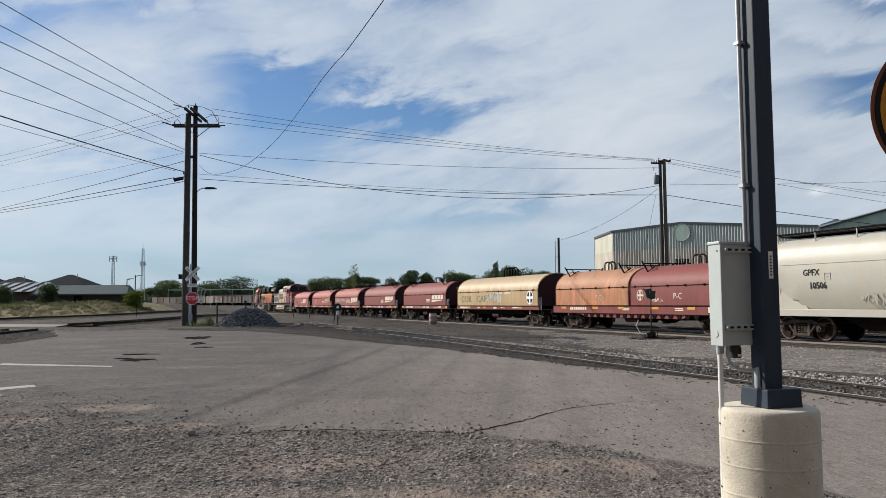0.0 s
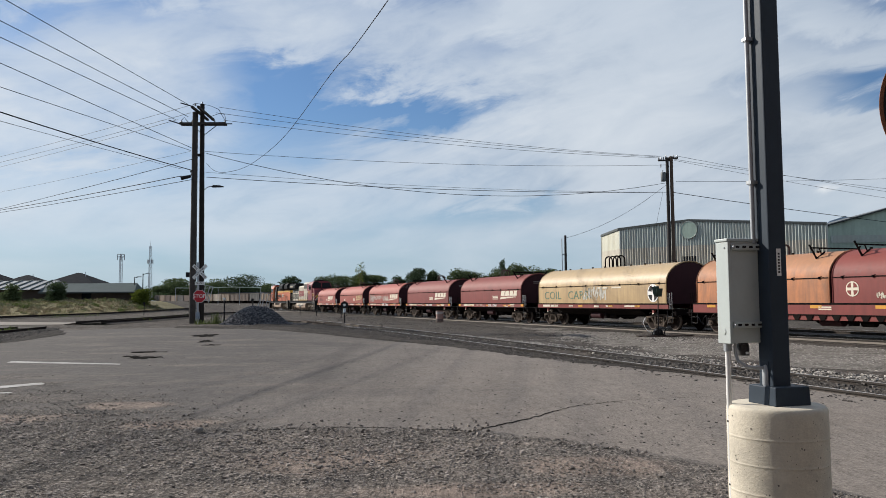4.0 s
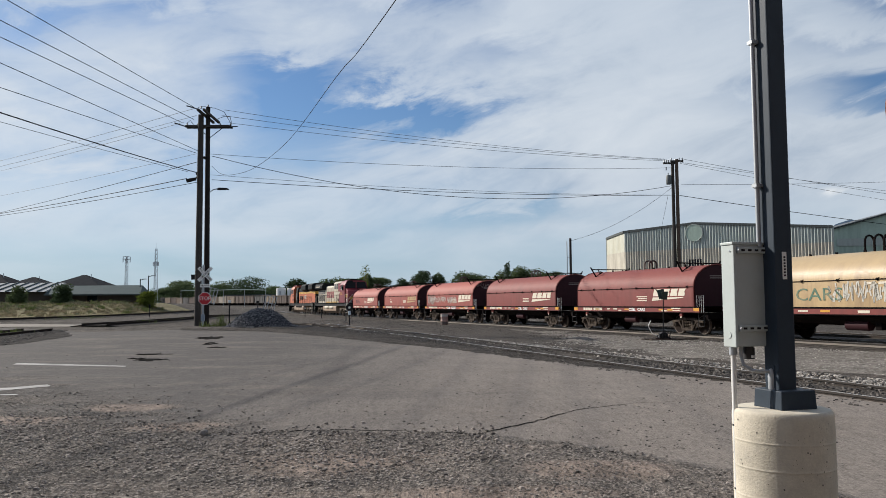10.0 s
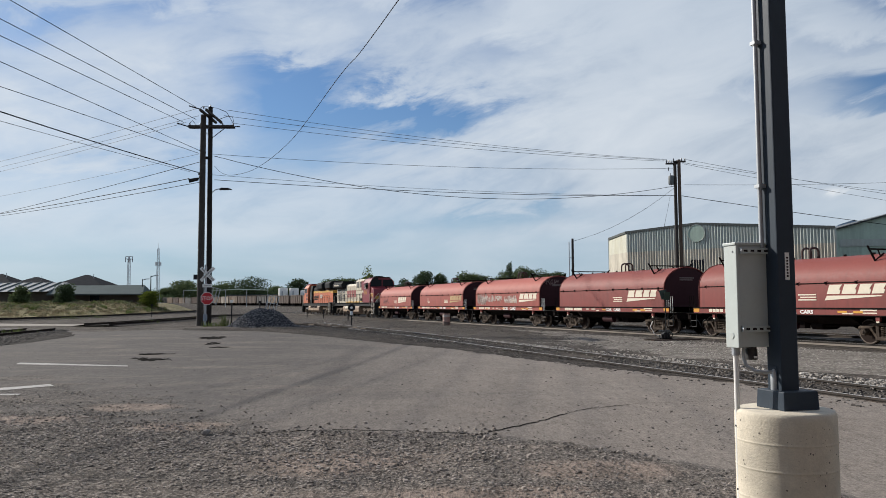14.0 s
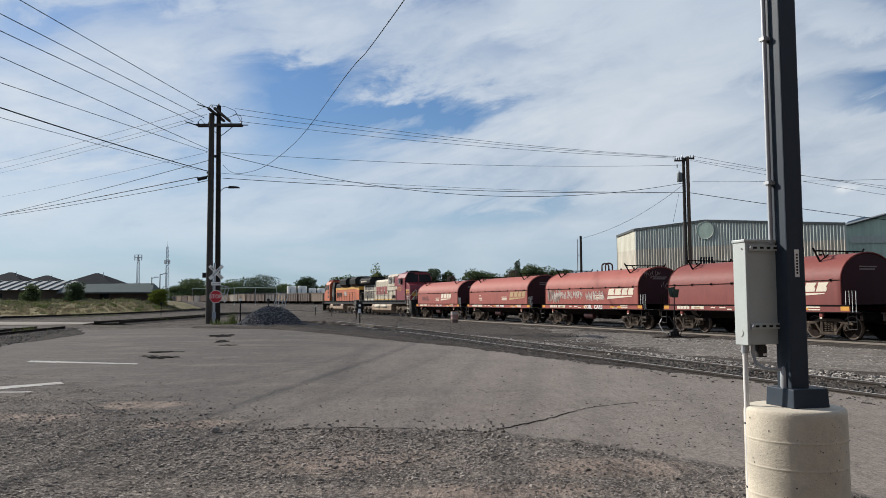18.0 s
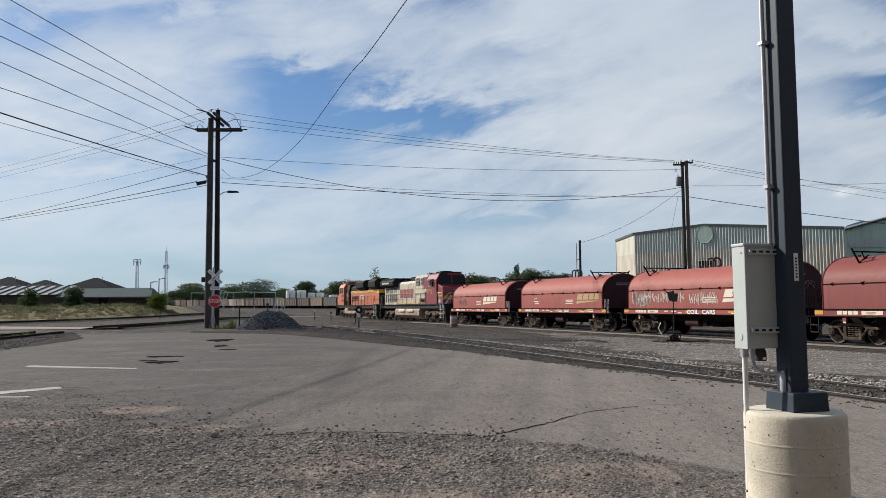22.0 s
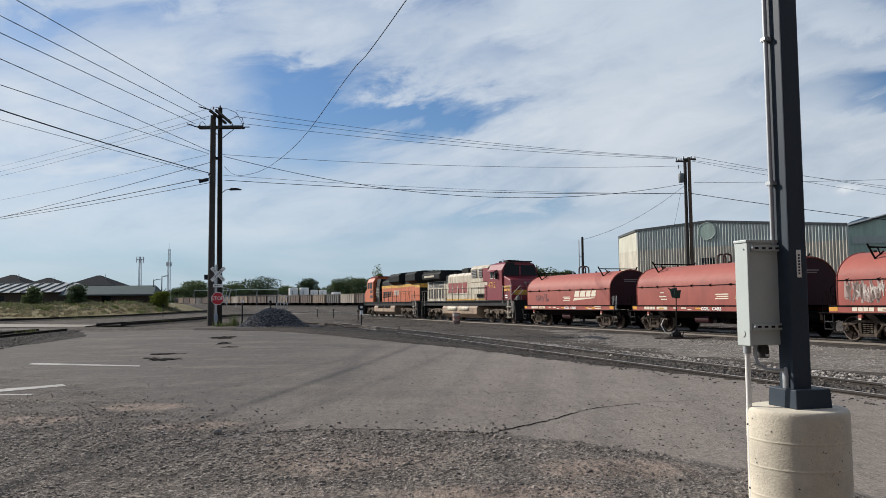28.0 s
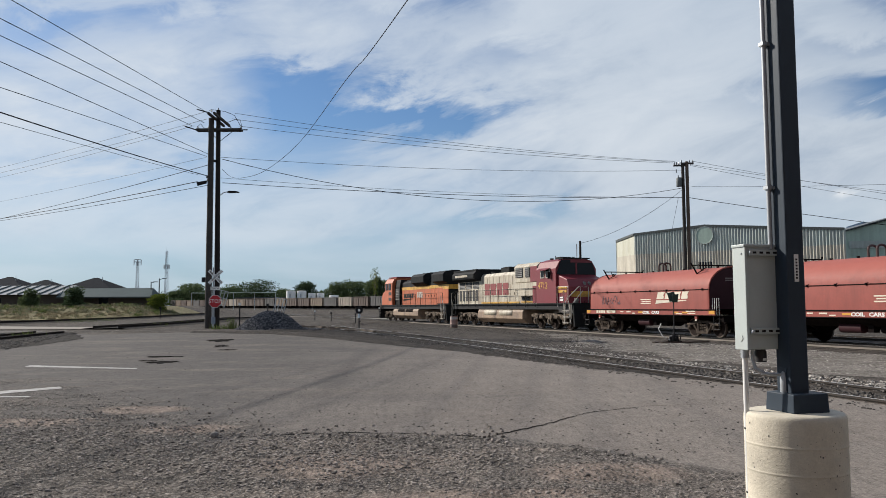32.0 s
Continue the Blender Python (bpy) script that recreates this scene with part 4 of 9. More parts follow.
def hood(car, x0, x1, w, z0, seam, top, mat, end_mat, label, name="hood", hoops=2, frames=True, latches=8, hoop_h=0.44, hoop_gap=0.40):
    prof = hood_profile(w, z0, seam, top)
    m = M()
    n = len(prof)
    cuts = [x0, x0 + 0.03] + spaced(x0 + 0.25, x1 - 0.25, 1.6) + [x1 - 0.03, x1]
    for i, x in enumerate(cuts):
        k = 0.985 if i in (0, len(cuts) - 1) else 1.0
        m.v += [(x, a * k, z0 + (b - z0) * k) for a, b in prof]
    m.f = [(i * n + k, i * n + k + 1, (i + 1) * n + k + 1, (i + 1) * n + k) for i in range(len(cuts) - 1) for k in range(n - 1)]
    h = part(name, m, mat, car, label, smooth=True)
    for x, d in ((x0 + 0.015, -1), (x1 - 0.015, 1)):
        # end wall takes a colour that already holds its shade
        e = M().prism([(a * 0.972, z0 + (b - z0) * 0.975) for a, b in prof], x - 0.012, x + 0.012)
        part("hood_end", e, end_mat, h, "maroon end wall of the hood, shade in its colour")
        rim = [(a * 1.006, z0 + (b - z0) * 1.004) for a, b in prof]
        rm = M().tube([(x, a, b) for a, b in rim], 0.022, 6)
        part("hood_rim", rm, mat, h)
    # seam flange and its latches, both sides
    for s in (-1, 1):
        f = M().box(x0, x1, s * (w + 0.004) - 0.012, s * (w + 0.004) + 0.012, seam - 0.018, seam + 0.018)
        part("seam_flange", f, CAR_UNDER, h)
        for i in range(latches):
            x = x0 + (x1 - x0) * (i + 0.35) / (latches - 0.3)
            l = M().box(x - 0.03, x + 0.03, s * (w + 0.03) - 0.02, s * (w + 0.03) + 0.02, seam - 0.04, seam + 0.05).cyl((x, s * (w + 0.04), seam + 0.02), (x + 0.14, s * (w + 0.05), seam + 0.06), 0.014, seg=6)
            part("latch", l, CAR_UNDER, h)
    for i in range(int((x1 - x0) / 1.3)):
        x = x0 + 0.8 + i * 1.3
        part("lifting_lug", M().box(x - 0.05, x + 0.05, -0.34, -0.28, top - 0.08, top + 0.045), CAR_UNDER, h)
    xm = (x0 + x1) / 2
    for i in range(hoops):
        x = xm + (i - (hoops - 1) / 2) * hoop_gap
        pts = [(x, -0.24, top - 0.03), (x, -0.24, top + hoop_h * 0.62)] + [(x, -0.24 * math.cos(a), top + hoop_h * 0.62 + hoop_h * 0.38 * math.sin(a)) for a in [math.pi * k / 8 for k in range(1, 8)]] + [(x, 0.24, top + hoop_h * 0.62), (x, 0.24, top - 0.03)]
        part("lifting_hoop", M().tube(pts, 0.046 if hoops == 2 else 0.04, 8), HOOP_DARK if hoops == 2 else CAR_UNDER, h, smooth=True)
    if frames:
        for x in (x0 + (x1 - x0) * 0.13, x1 - (x1 - x0) * 0.13):
            b = M()
            b.cyl((x, -1.32, top + 0.12), (x, 1.32, top + 0.12), 0.032, seg=6)
            for s in (-1, 1):
                zz = seam + (top - seam) * 0.72
                b.cyl((x, s * 1.0, zz), (x, s * 1.36, top + 0.24), 0.038, seg=6)
                b.cyl((x, s * 1.0, zz), (x, s * 0.55, top - 0.02), 0.030, seg=6)
                b.cyl((x, s * 0.86, top + 0.12), (x, s * 0.72, top - 0.14), 0.026, seg=6)
            part("guide_frame", b, CAR_UNDER, h, "dark steel stacking guide over the hood")
    return h


def bars(car, name, x, z, rows, y, mat, label=""):
    """Lines of unreadable lettering as small bars on the near side; rows: (dx, dz, width, height)."""
    m = M()
    for dx, dz, w, h in rows:
        m.box(x + dx, x + dx + w, y - 0.004, y + 0.002, z + dz, z + dz + h)
    ob = part(name, m, mat, car, label)
    ob["kind"] = "stuff"
    return ob


def slanted_mark(car, x, z, s, y, mat, label="slanted cream railway emblem with a wedge below", k=1.25):
    """The railway's emblem as four slanted blocks over a tapering wedge."""
    m = M()
    for a, w in ((0.0, 0.41), (0.46, 0.43), (0.94, 0.37), (1.35, 0.35)):
        x0, x1 = x + s * k * (a + 0.07), x + s * k * (a + w + 0.06)
        m.prism([(x0, z + s * 0.20), (x1, z + s * 0.20), (x1 + s * 0.045, z + s * 0.32), (x1 - s * 0.01, z + s * 0.35), (x1 + s * 0.11, z + s * 0.50), (x0 + s * 0.12, z + s * 0.50)], y - 0.004, y + 0.002, "y")
    m.prism([(x, z), (x + s * k * 1.72, z + s * 0.12), (x + s * k * 1.68, z + s * 0.15), (x + s * 0.09, z + s * 0.15)], y - 0.004, y + 0.002, "y")
    ob = part("emblem", m, mat, car, label)
    ob["kind"] = "stuff"
    return ob


def scribble(car, x0, z0, w, h, y, mat, seed, n=16, r=0.03, label="white sprayed scribble"):
    rnd = random.Random(seed)
    m = M()
    for k in range(n):
        cx, cz = x0 + w * (k + 0.5) / n, z0 + h * 0.5
        a = [(cx + rnd.uniform(-0.7, 0.7) * w / n, cz + rnd.uniform(-0.5, 0.5) * h) for _ in range(4)]
        for (xa, za), (xb, zb) in zip(a, a[1:]):
            d = Vector((xb - xa, zb - za))
            if d.length < 0.02:
                continue
            nn = Vector((-d.y, d.x)).normalized() * r
            m.prism([(xa + nn.x, za + nn.y), (xb + nn.x, zb + nn.y), (xb - nn.x, zb - nn.y), (xa - nn.x, za - nn.y)], y - 0.004, y + 0.001, "y")
    ob = part("graffiti", m, mat, car, label)
    ob["kind"] = "stuff"
    return ob


def end_gear(car, xe, d, hood_x, w, mat, mark=None):
    """Platform, ladder, grab irons and uncoupling lever at one end of a car."""
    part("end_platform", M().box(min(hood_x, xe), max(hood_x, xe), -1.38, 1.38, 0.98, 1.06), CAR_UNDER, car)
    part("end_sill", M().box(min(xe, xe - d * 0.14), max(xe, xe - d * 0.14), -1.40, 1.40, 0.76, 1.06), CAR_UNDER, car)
    for y in (-1.42, 1.42):
        x = xe - d * 0.45
        lad = M()
        for dx in (-0.20, 0.20):
            lad.cyl((x + dx, y, 0.42), (x + dx, y, 1.04), 0.018, seg=6)
        for z in (0.42, 0.70):
            lad.cyl((x - 0.2, y, z), (x + 0.2, y, z), 0.018, seg=6)
        part("step", lad, BLACK_PAINT, car)
        gr = M()
        for dx in (-0.28, 0.02):
            gr.tube([(x + dx, y, 1.05), (x + dx, y, 1.86), (x + dx + 0.16, y, 1.86), (x + dx + 0.16, y, 1.05)], 0.012, 6)
        part("grab_iron", gr, WHITE_PAINT if d > 0 else CAR_UNDER, car)
    part("uncoupling_lever", M().tube([(xe - d * 0.02, -1.36, 0.66), (xe + d * 0.03, -0.9, 0.80), (xe + d * 0.05, -0.2, 0.95)], 0.016, 6), CAR_UNDER, car)
    if d > 0:
        part("brake_wheel", M().tube([(xe - 0.20, 0.55 + 0.26 * math.cos(a), 1.9 + 0.26 * math.sin(a)) for a in [2 * math.pi * k / 16 for k in range(17)]], 0.018, 6).cyl((xe - 0.2, 0.55, 1.06), (xe - 0.2, 0.55, 1.9), 0.03, seg=6).box(xe - 0.21, xe - 0.19, 0.3, 0.8, 1.89, 1.91), CAR_UNDER, car)


def underframe(car, half, truck_x, sill_mat, sill_z0=1.06, sill_z1=1.275, belly=0.0, red=0.52):
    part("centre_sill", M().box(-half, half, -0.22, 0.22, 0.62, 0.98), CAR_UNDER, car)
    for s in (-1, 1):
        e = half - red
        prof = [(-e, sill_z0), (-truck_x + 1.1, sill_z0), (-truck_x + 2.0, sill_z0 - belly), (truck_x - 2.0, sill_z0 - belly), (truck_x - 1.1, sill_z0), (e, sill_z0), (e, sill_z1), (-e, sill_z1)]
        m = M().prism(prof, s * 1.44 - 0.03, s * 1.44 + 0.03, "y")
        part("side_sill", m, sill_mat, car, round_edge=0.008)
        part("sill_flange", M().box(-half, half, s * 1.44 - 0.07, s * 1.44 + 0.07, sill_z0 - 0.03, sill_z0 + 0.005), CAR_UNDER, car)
        # dark strip that paints the shade between cover and sill
        part("hood_seat", M().box(-e, e, s * 1.42 - 0.06, s * 1.42 + 0.036, sill_z1, sill_z1 + 0.065), CAR_UNDER, car, "dark strip for the shaded gap under the cover")
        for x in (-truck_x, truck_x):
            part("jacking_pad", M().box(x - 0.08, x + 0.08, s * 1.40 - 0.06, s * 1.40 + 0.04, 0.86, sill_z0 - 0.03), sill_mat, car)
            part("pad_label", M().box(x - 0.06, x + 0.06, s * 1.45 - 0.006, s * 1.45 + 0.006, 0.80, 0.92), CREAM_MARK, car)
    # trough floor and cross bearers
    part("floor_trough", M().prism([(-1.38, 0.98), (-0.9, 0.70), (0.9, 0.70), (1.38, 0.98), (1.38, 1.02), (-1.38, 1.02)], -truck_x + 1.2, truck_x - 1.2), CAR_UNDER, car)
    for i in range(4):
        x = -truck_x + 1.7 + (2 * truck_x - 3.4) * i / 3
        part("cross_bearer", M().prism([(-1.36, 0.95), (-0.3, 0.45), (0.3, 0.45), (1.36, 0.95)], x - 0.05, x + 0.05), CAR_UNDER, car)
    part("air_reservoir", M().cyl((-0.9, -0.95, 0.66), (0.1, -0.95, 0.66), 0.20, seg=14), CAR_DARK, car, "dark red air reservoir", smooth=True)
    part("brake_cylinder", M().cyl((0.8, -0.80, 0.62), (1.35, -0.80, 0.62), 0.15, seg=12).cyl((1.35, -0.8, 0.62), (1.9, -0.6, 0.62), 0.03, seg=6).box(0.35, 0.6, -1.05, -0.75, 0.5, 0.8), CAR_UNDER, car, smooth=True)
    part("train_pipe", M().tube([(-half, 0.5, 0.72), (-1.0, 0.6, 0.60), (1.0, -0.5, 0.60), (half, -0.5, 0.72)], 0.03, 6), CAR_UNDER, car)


CARS = []   # (thing, offset along the train)
NEAR = -1.475


def coil_car(offset, mat, label, marks):
    car = thing("coil_car", Matrix(), label, "railway car", "steel coil cars of the train")
    half = 6.2
    underframe(car, half, 4.3, mat)
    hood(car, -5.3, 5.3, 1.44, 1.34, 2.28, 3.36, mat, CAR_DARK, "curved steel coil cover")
    for x in (-4.3, 4.3):
        freight_truck(car, x)
    for d in (-1, 1):
        coupler(car, d * 6.60, d)
        end_gear(car, d * half, d, d * 5.3, 1.44, mat)
        part("corner_marking", M().box(min(d * 5.27, d * 5.67), max(d * 5.27, d * 5.67), NEAR - 0.003, NEAR + 0.002, 1.12, 1.29), YELLOW_MARK, car, "yellow reflective corner plate")
    for body, dx in (("COIL", -0.44), ("CARS", 0.46)):
        k = marks.get("size", 0.19) / 0.21
        words("lettering", body, 0.22 * k, WHITE_PAINT, car, pose(0.7 + dx * k, NEAR - 0.004, 1.165, 90), "bold white lettering on the side sill", squeeze=1.35, bold=0.007)
    bars(car, "stencilling", -4.6, 1.12, [(0, 0, 0.22, 0.14), (0.26, 0, 0.2, 0.14), (0.5, 0, 0.2, 0.14), (0.74, 0, 0.2, 0.14), (1.1, 0, 0.9, 0.14), (2.5, 0.05, 0.3, 0.06), (3.1, 0.05, 0.4, 0.06), (3.6, -0.02, 0.3, 0.05)], NEAR, CREAM_MARK)
    for x in (-3.3, -0.4, 2.6, 3.3):
        part("reflector", M().box(x, x + 0.42, NEAR - 0.004, NEAR + 0.002, 1.14, 1.22), YELLOW_MARK, car)
    bars(car, "stencilling", 3.6, 1.12, [(0, 0.1, 0.7, 0.05), (0.1, 0, 0.6, 0.05), (-0.8, -0.02, 0.5, 0.05)], NEAR, CREAM_MARK)
    if "emblem" in marks:
        slanted_mark(car, marks["emblem"], 1.62, 1.18, NEAR + 0.03, CREAM_MARK if not marks.get("tan") else CAR_TAN)
        bars(car, "stencilling", marks["emblem"] - 1.3, 1.62, [(0.0, 0, 0.9, 0.05), (0.1, 0.1, 0.8, 0.05), (0.0, 0.2, 0.9, 0.05)], NEAR + 0.03, CREAM_MARK)
    if "bars" in marks:
        bars(car, "stencilling", marks["bars"], 1.75, [(0.0, 0, 0.6, 0.06), (0.15, -0.14, 0.5, 0.06), (0.1, 0.2, 0.3, 0.05)], NEAR + 0.03, CREAM_MARK)
    m = M()
    for k, (z, w) in enumerate(((2.78, 0.9), (2.68, 0.8))):
        m.box(5.315, 5.322, -0.5, -0.5 + w, z, z + 0.05)
    part("end_lettering", m, material("faint_lettering", (0.20, 0.16, 0.15), 0.7), car)
    CARS.append((car, offset + 5.3))
    return car


PITCH = 13.24
FADED_WHITE = material("faded_white_spray", (0.48, 0.44, 0.40), 0.7, grain=0.15)
PATCHY_GREY = material("patchy_grey_spray", (0.30, 0.22, 0.20), 0.7, grain=0.25)
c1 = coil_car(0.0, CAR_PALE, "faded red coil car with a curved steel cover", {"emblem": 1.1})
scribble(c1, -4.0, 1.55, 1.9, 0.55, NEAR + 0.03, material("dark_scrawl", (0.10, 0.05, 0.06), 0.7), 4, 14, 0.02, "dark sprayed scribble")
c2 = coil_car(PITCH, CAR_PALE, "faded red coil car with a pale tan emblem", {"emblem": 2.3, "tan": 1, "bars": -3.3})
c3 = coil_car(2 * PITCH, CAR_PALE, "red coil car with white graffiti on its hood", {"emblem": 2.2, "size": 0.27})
scribble(c3, -4.4, 1.62, 3.9, 0.55, NEAR + 0.03, FADED_WHITE, 7, 34, 0.020)
scribble(c3, -4.9, 1.42, 1.6, 0.85, NEAR + 0.031, PATCHY_GREY, 8, 20, 0.05, "grey sprayed patch")
scribble(c3, -0.1, 1.52, 2.0, 0.60, NEAR + 0.03, FADED_WHITE, 9, 18, 0.020)
rg = random.Random(12)
end_scrawl = M()
for k in range(16):
    yc, zc = -0.95 + 0.12 * k, 2.95 if k < 9 else 2.35
    pts = [(5.318, yc + rg.uniform(-0.12, 0.12), zc + rg.uniform(-0.22, 0.22)) for _ in range(4)]
    end_scrawl.tube(pts, 0.012, 4)
part("graffiti", end_scrawl, PATCHY_GREY, c3, "faint grey scribble on the dark end")["kind"] = "stuff"
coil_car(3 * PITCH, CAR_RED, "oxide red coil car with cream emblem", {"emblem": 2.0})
coil_car(4 * PITCH, CAR_RED, "oxide red coil car with hood ends coloured as in shade", {"emblem": 2.0})


def cross_emblem(car, x, z, r, y, ring, ground_mat):
    part("emblem", M().cyl((x, y, z), (x, y - 0.006, z), r, seg=28), ring, car, "round emblem with a cross")
    m = M()
    for q in range(4):
        a0 = q * math.pi / 2 + 0.24
        pts = [(x + r * 0.86 * math.cos(a), z + r * 0.86 * math.sin(a)) for a in [a0 + k * (math.pi / 2 - 0.48) / 5 for k in range(6)]]
        pts.append((x + r * 0.24 * math.cos(q * math.pi / 2 + math.pi / 4), z + r * 0.24 * math.sin(q * math.pi / 2 + math.pi / 4)))
        m.prism(pts, y - 0.010, y - 0.005, "y")
    part("emblem_field", m, ground_mat, car)["kind"] = "stuff"


def tan_coil_car(offset):
    car = thing("coil_car", Matrix(), "coil car with one long tan painted hood", "railway car", "steel coil cars of the train")
    half = 7.2
    underframe(car, half, 5.45, CAR_RED)
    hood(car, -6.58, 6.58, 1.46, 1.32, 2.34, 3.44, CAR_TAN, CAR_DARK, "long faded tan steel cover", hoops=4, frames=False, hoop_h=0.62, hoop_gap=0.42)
    for x in (-5.45, 5.45):
        freight_truck(car, x)
    for d in (-1, 1):
        coupler(car, d * 7.65, d)
        end_gear(car, d * half, d, d * 6.58, 1.46, CAR_RED)
    for body, dx in (("COIL", -1.46), ("CARS", 1.53)):
        words("lettering", body, 0.70, material("faded_green_letters", (0.07, 0.15, 0.10), 0.6, dirt=(0.30, 0.22, 0.12), dirt_amount=0.25, dirt_scale=3.0), car, pose(-3.3 + dx, NEAR + 0.008, 1.80, 90), "faded green lettering", squeeze=1.35)
    scribble(car, -1.3, 1.50, 2.6, 0.8, NEAR + 0.008, material("pale_scrawl", (0.52, 0.50, 0.44), 0.7), 21, 22, 0.03, "pale sprayed scribble")
    cross_emblem(car, 5.5, 1.86, 0.46, NEAR + 0.008, WHITE_PAINT, BLACK_PAINT)
    bars(car, "stencilling", 0.4, 2.16, [(0, 0, 0.4, 0.09), (0.5, 0, 0.5, 0.09), (1.4, 0, 0.9, 0.09)], NEAR + 0.008, CREAM_MARK)
    bars(car, "stencilling", -6.0, 1.12, [(0, 0, 0.9, 0.13), (1.0, 0, 0.9, 0.13), (3.2, 0.03, 0.5, 0.06), (6.0, 0, 0.5, 0.1), (9.0, 0.03, 1.2, 0.08), (7.2, 0.03, 0.6, 0.07)], NEAR, CREAM_MARK)
    for x in (-4.6, -1.7, 1.4, 3.9):
        part("reflector", M().box(x, x + 0.45, NEAR - 0.004, NEAR + 0.002, 1.14, 1.23), YELLOW_MARK, car)
    CARS.append((car, offset + 6.58))
    return car


def twin_coil_car(offset):
    car = thing("coil_car", Matrix(), "long coil car with a rusty orange hood and a red hood", "railway car", "steel coil cars of the train")
    half = 8.3
    underframe(car, half, 6.15, CAR_RED, 0.92, 1.30, 0.22, 0.42)
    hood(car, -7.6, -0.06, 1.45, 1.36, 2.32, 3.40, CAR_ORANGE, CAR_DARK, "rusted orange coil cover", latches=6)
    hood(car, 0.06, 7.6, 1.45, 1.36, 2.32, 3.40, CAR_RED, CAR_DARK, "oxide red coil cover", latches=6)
    for x in (-6.15, 6.15):
        freight_truck(car, x)
    for d in (-1, 1):
        coupler(car, d * 8.72, d)
        end_gear(car, d * half, d, d * 7.6, 1.45, CAR_RED)
    for i in range(16):     # sloping gussets under the sill
        x = -4.4 + i * 0.63
        part("gusset", M().prism([(x, 0.90), (x + 0.42, 0.90), (x + 0.30, 0.70), (x + 0.12, 0.70)], -1.50, -1.44, "y"), CAR_UNDER, car)
    words("lettering", "P-C", 0.36, FADED_WHITE, car, pose(-2.9, NEAR + 0.018, 1.78, 90), "faded cream lettering")
    words("lettering", "P-C", 0.42, CREAM_MARK, car, pose(3.9, NEAR + 0.018, 1.80, 90), "cream lettering")
    for x in (0.95, 6.7):
        cross_emblem(car, x, 1.88, 0.28, NEAR + 0.018, CREAM_MARK, CAR_RED)
    scribble(car, 1.9, 1.5, 0.9, 0.26, NEAR + 0.018, CREAM_MARK, 33, 9, 0.02)
    bars(car, "stencilling", -5.9, 1.10, [(i * 0.2, 0, 0.15, 0.16) for i in range(9)] + [(5.3, 0.0, 0.6, 0.05), (5.3, 0.08, 0.6, 0.05), (9.6, 0, 0.6, 0.05), (9.6, 0.08, 0.6, 0.05)], NEAR, CREAM_MARK)
    for x in (-6.9, -3.5, -1.0, 1.9, 4.6):
        part("reflector", M().box(x, x + 0.55, NEAR - 0.004, NEAR + 0.002, 1.16, 1.28), YELLOW_MARK, car)
    part("data_panel", M().box(6.0, 6.5, NEAR - 0.004, NEAR + 0.002, 0.98, 1.32), BLACK_PAINT, car)
    part("data_panel_frame", M().box(6.04, 6.24, NEAR - 0.008, NEAR, 1.02, 1.28).box(6.27, 6.46, NEAR - 0.008, NEAR, 1.02, 1.28), CREAM_MARK, car)
    CARS.append((car, offset + 7.65))
    return car


tan_coil_car(66.09)
twin_coil_car(81.45)


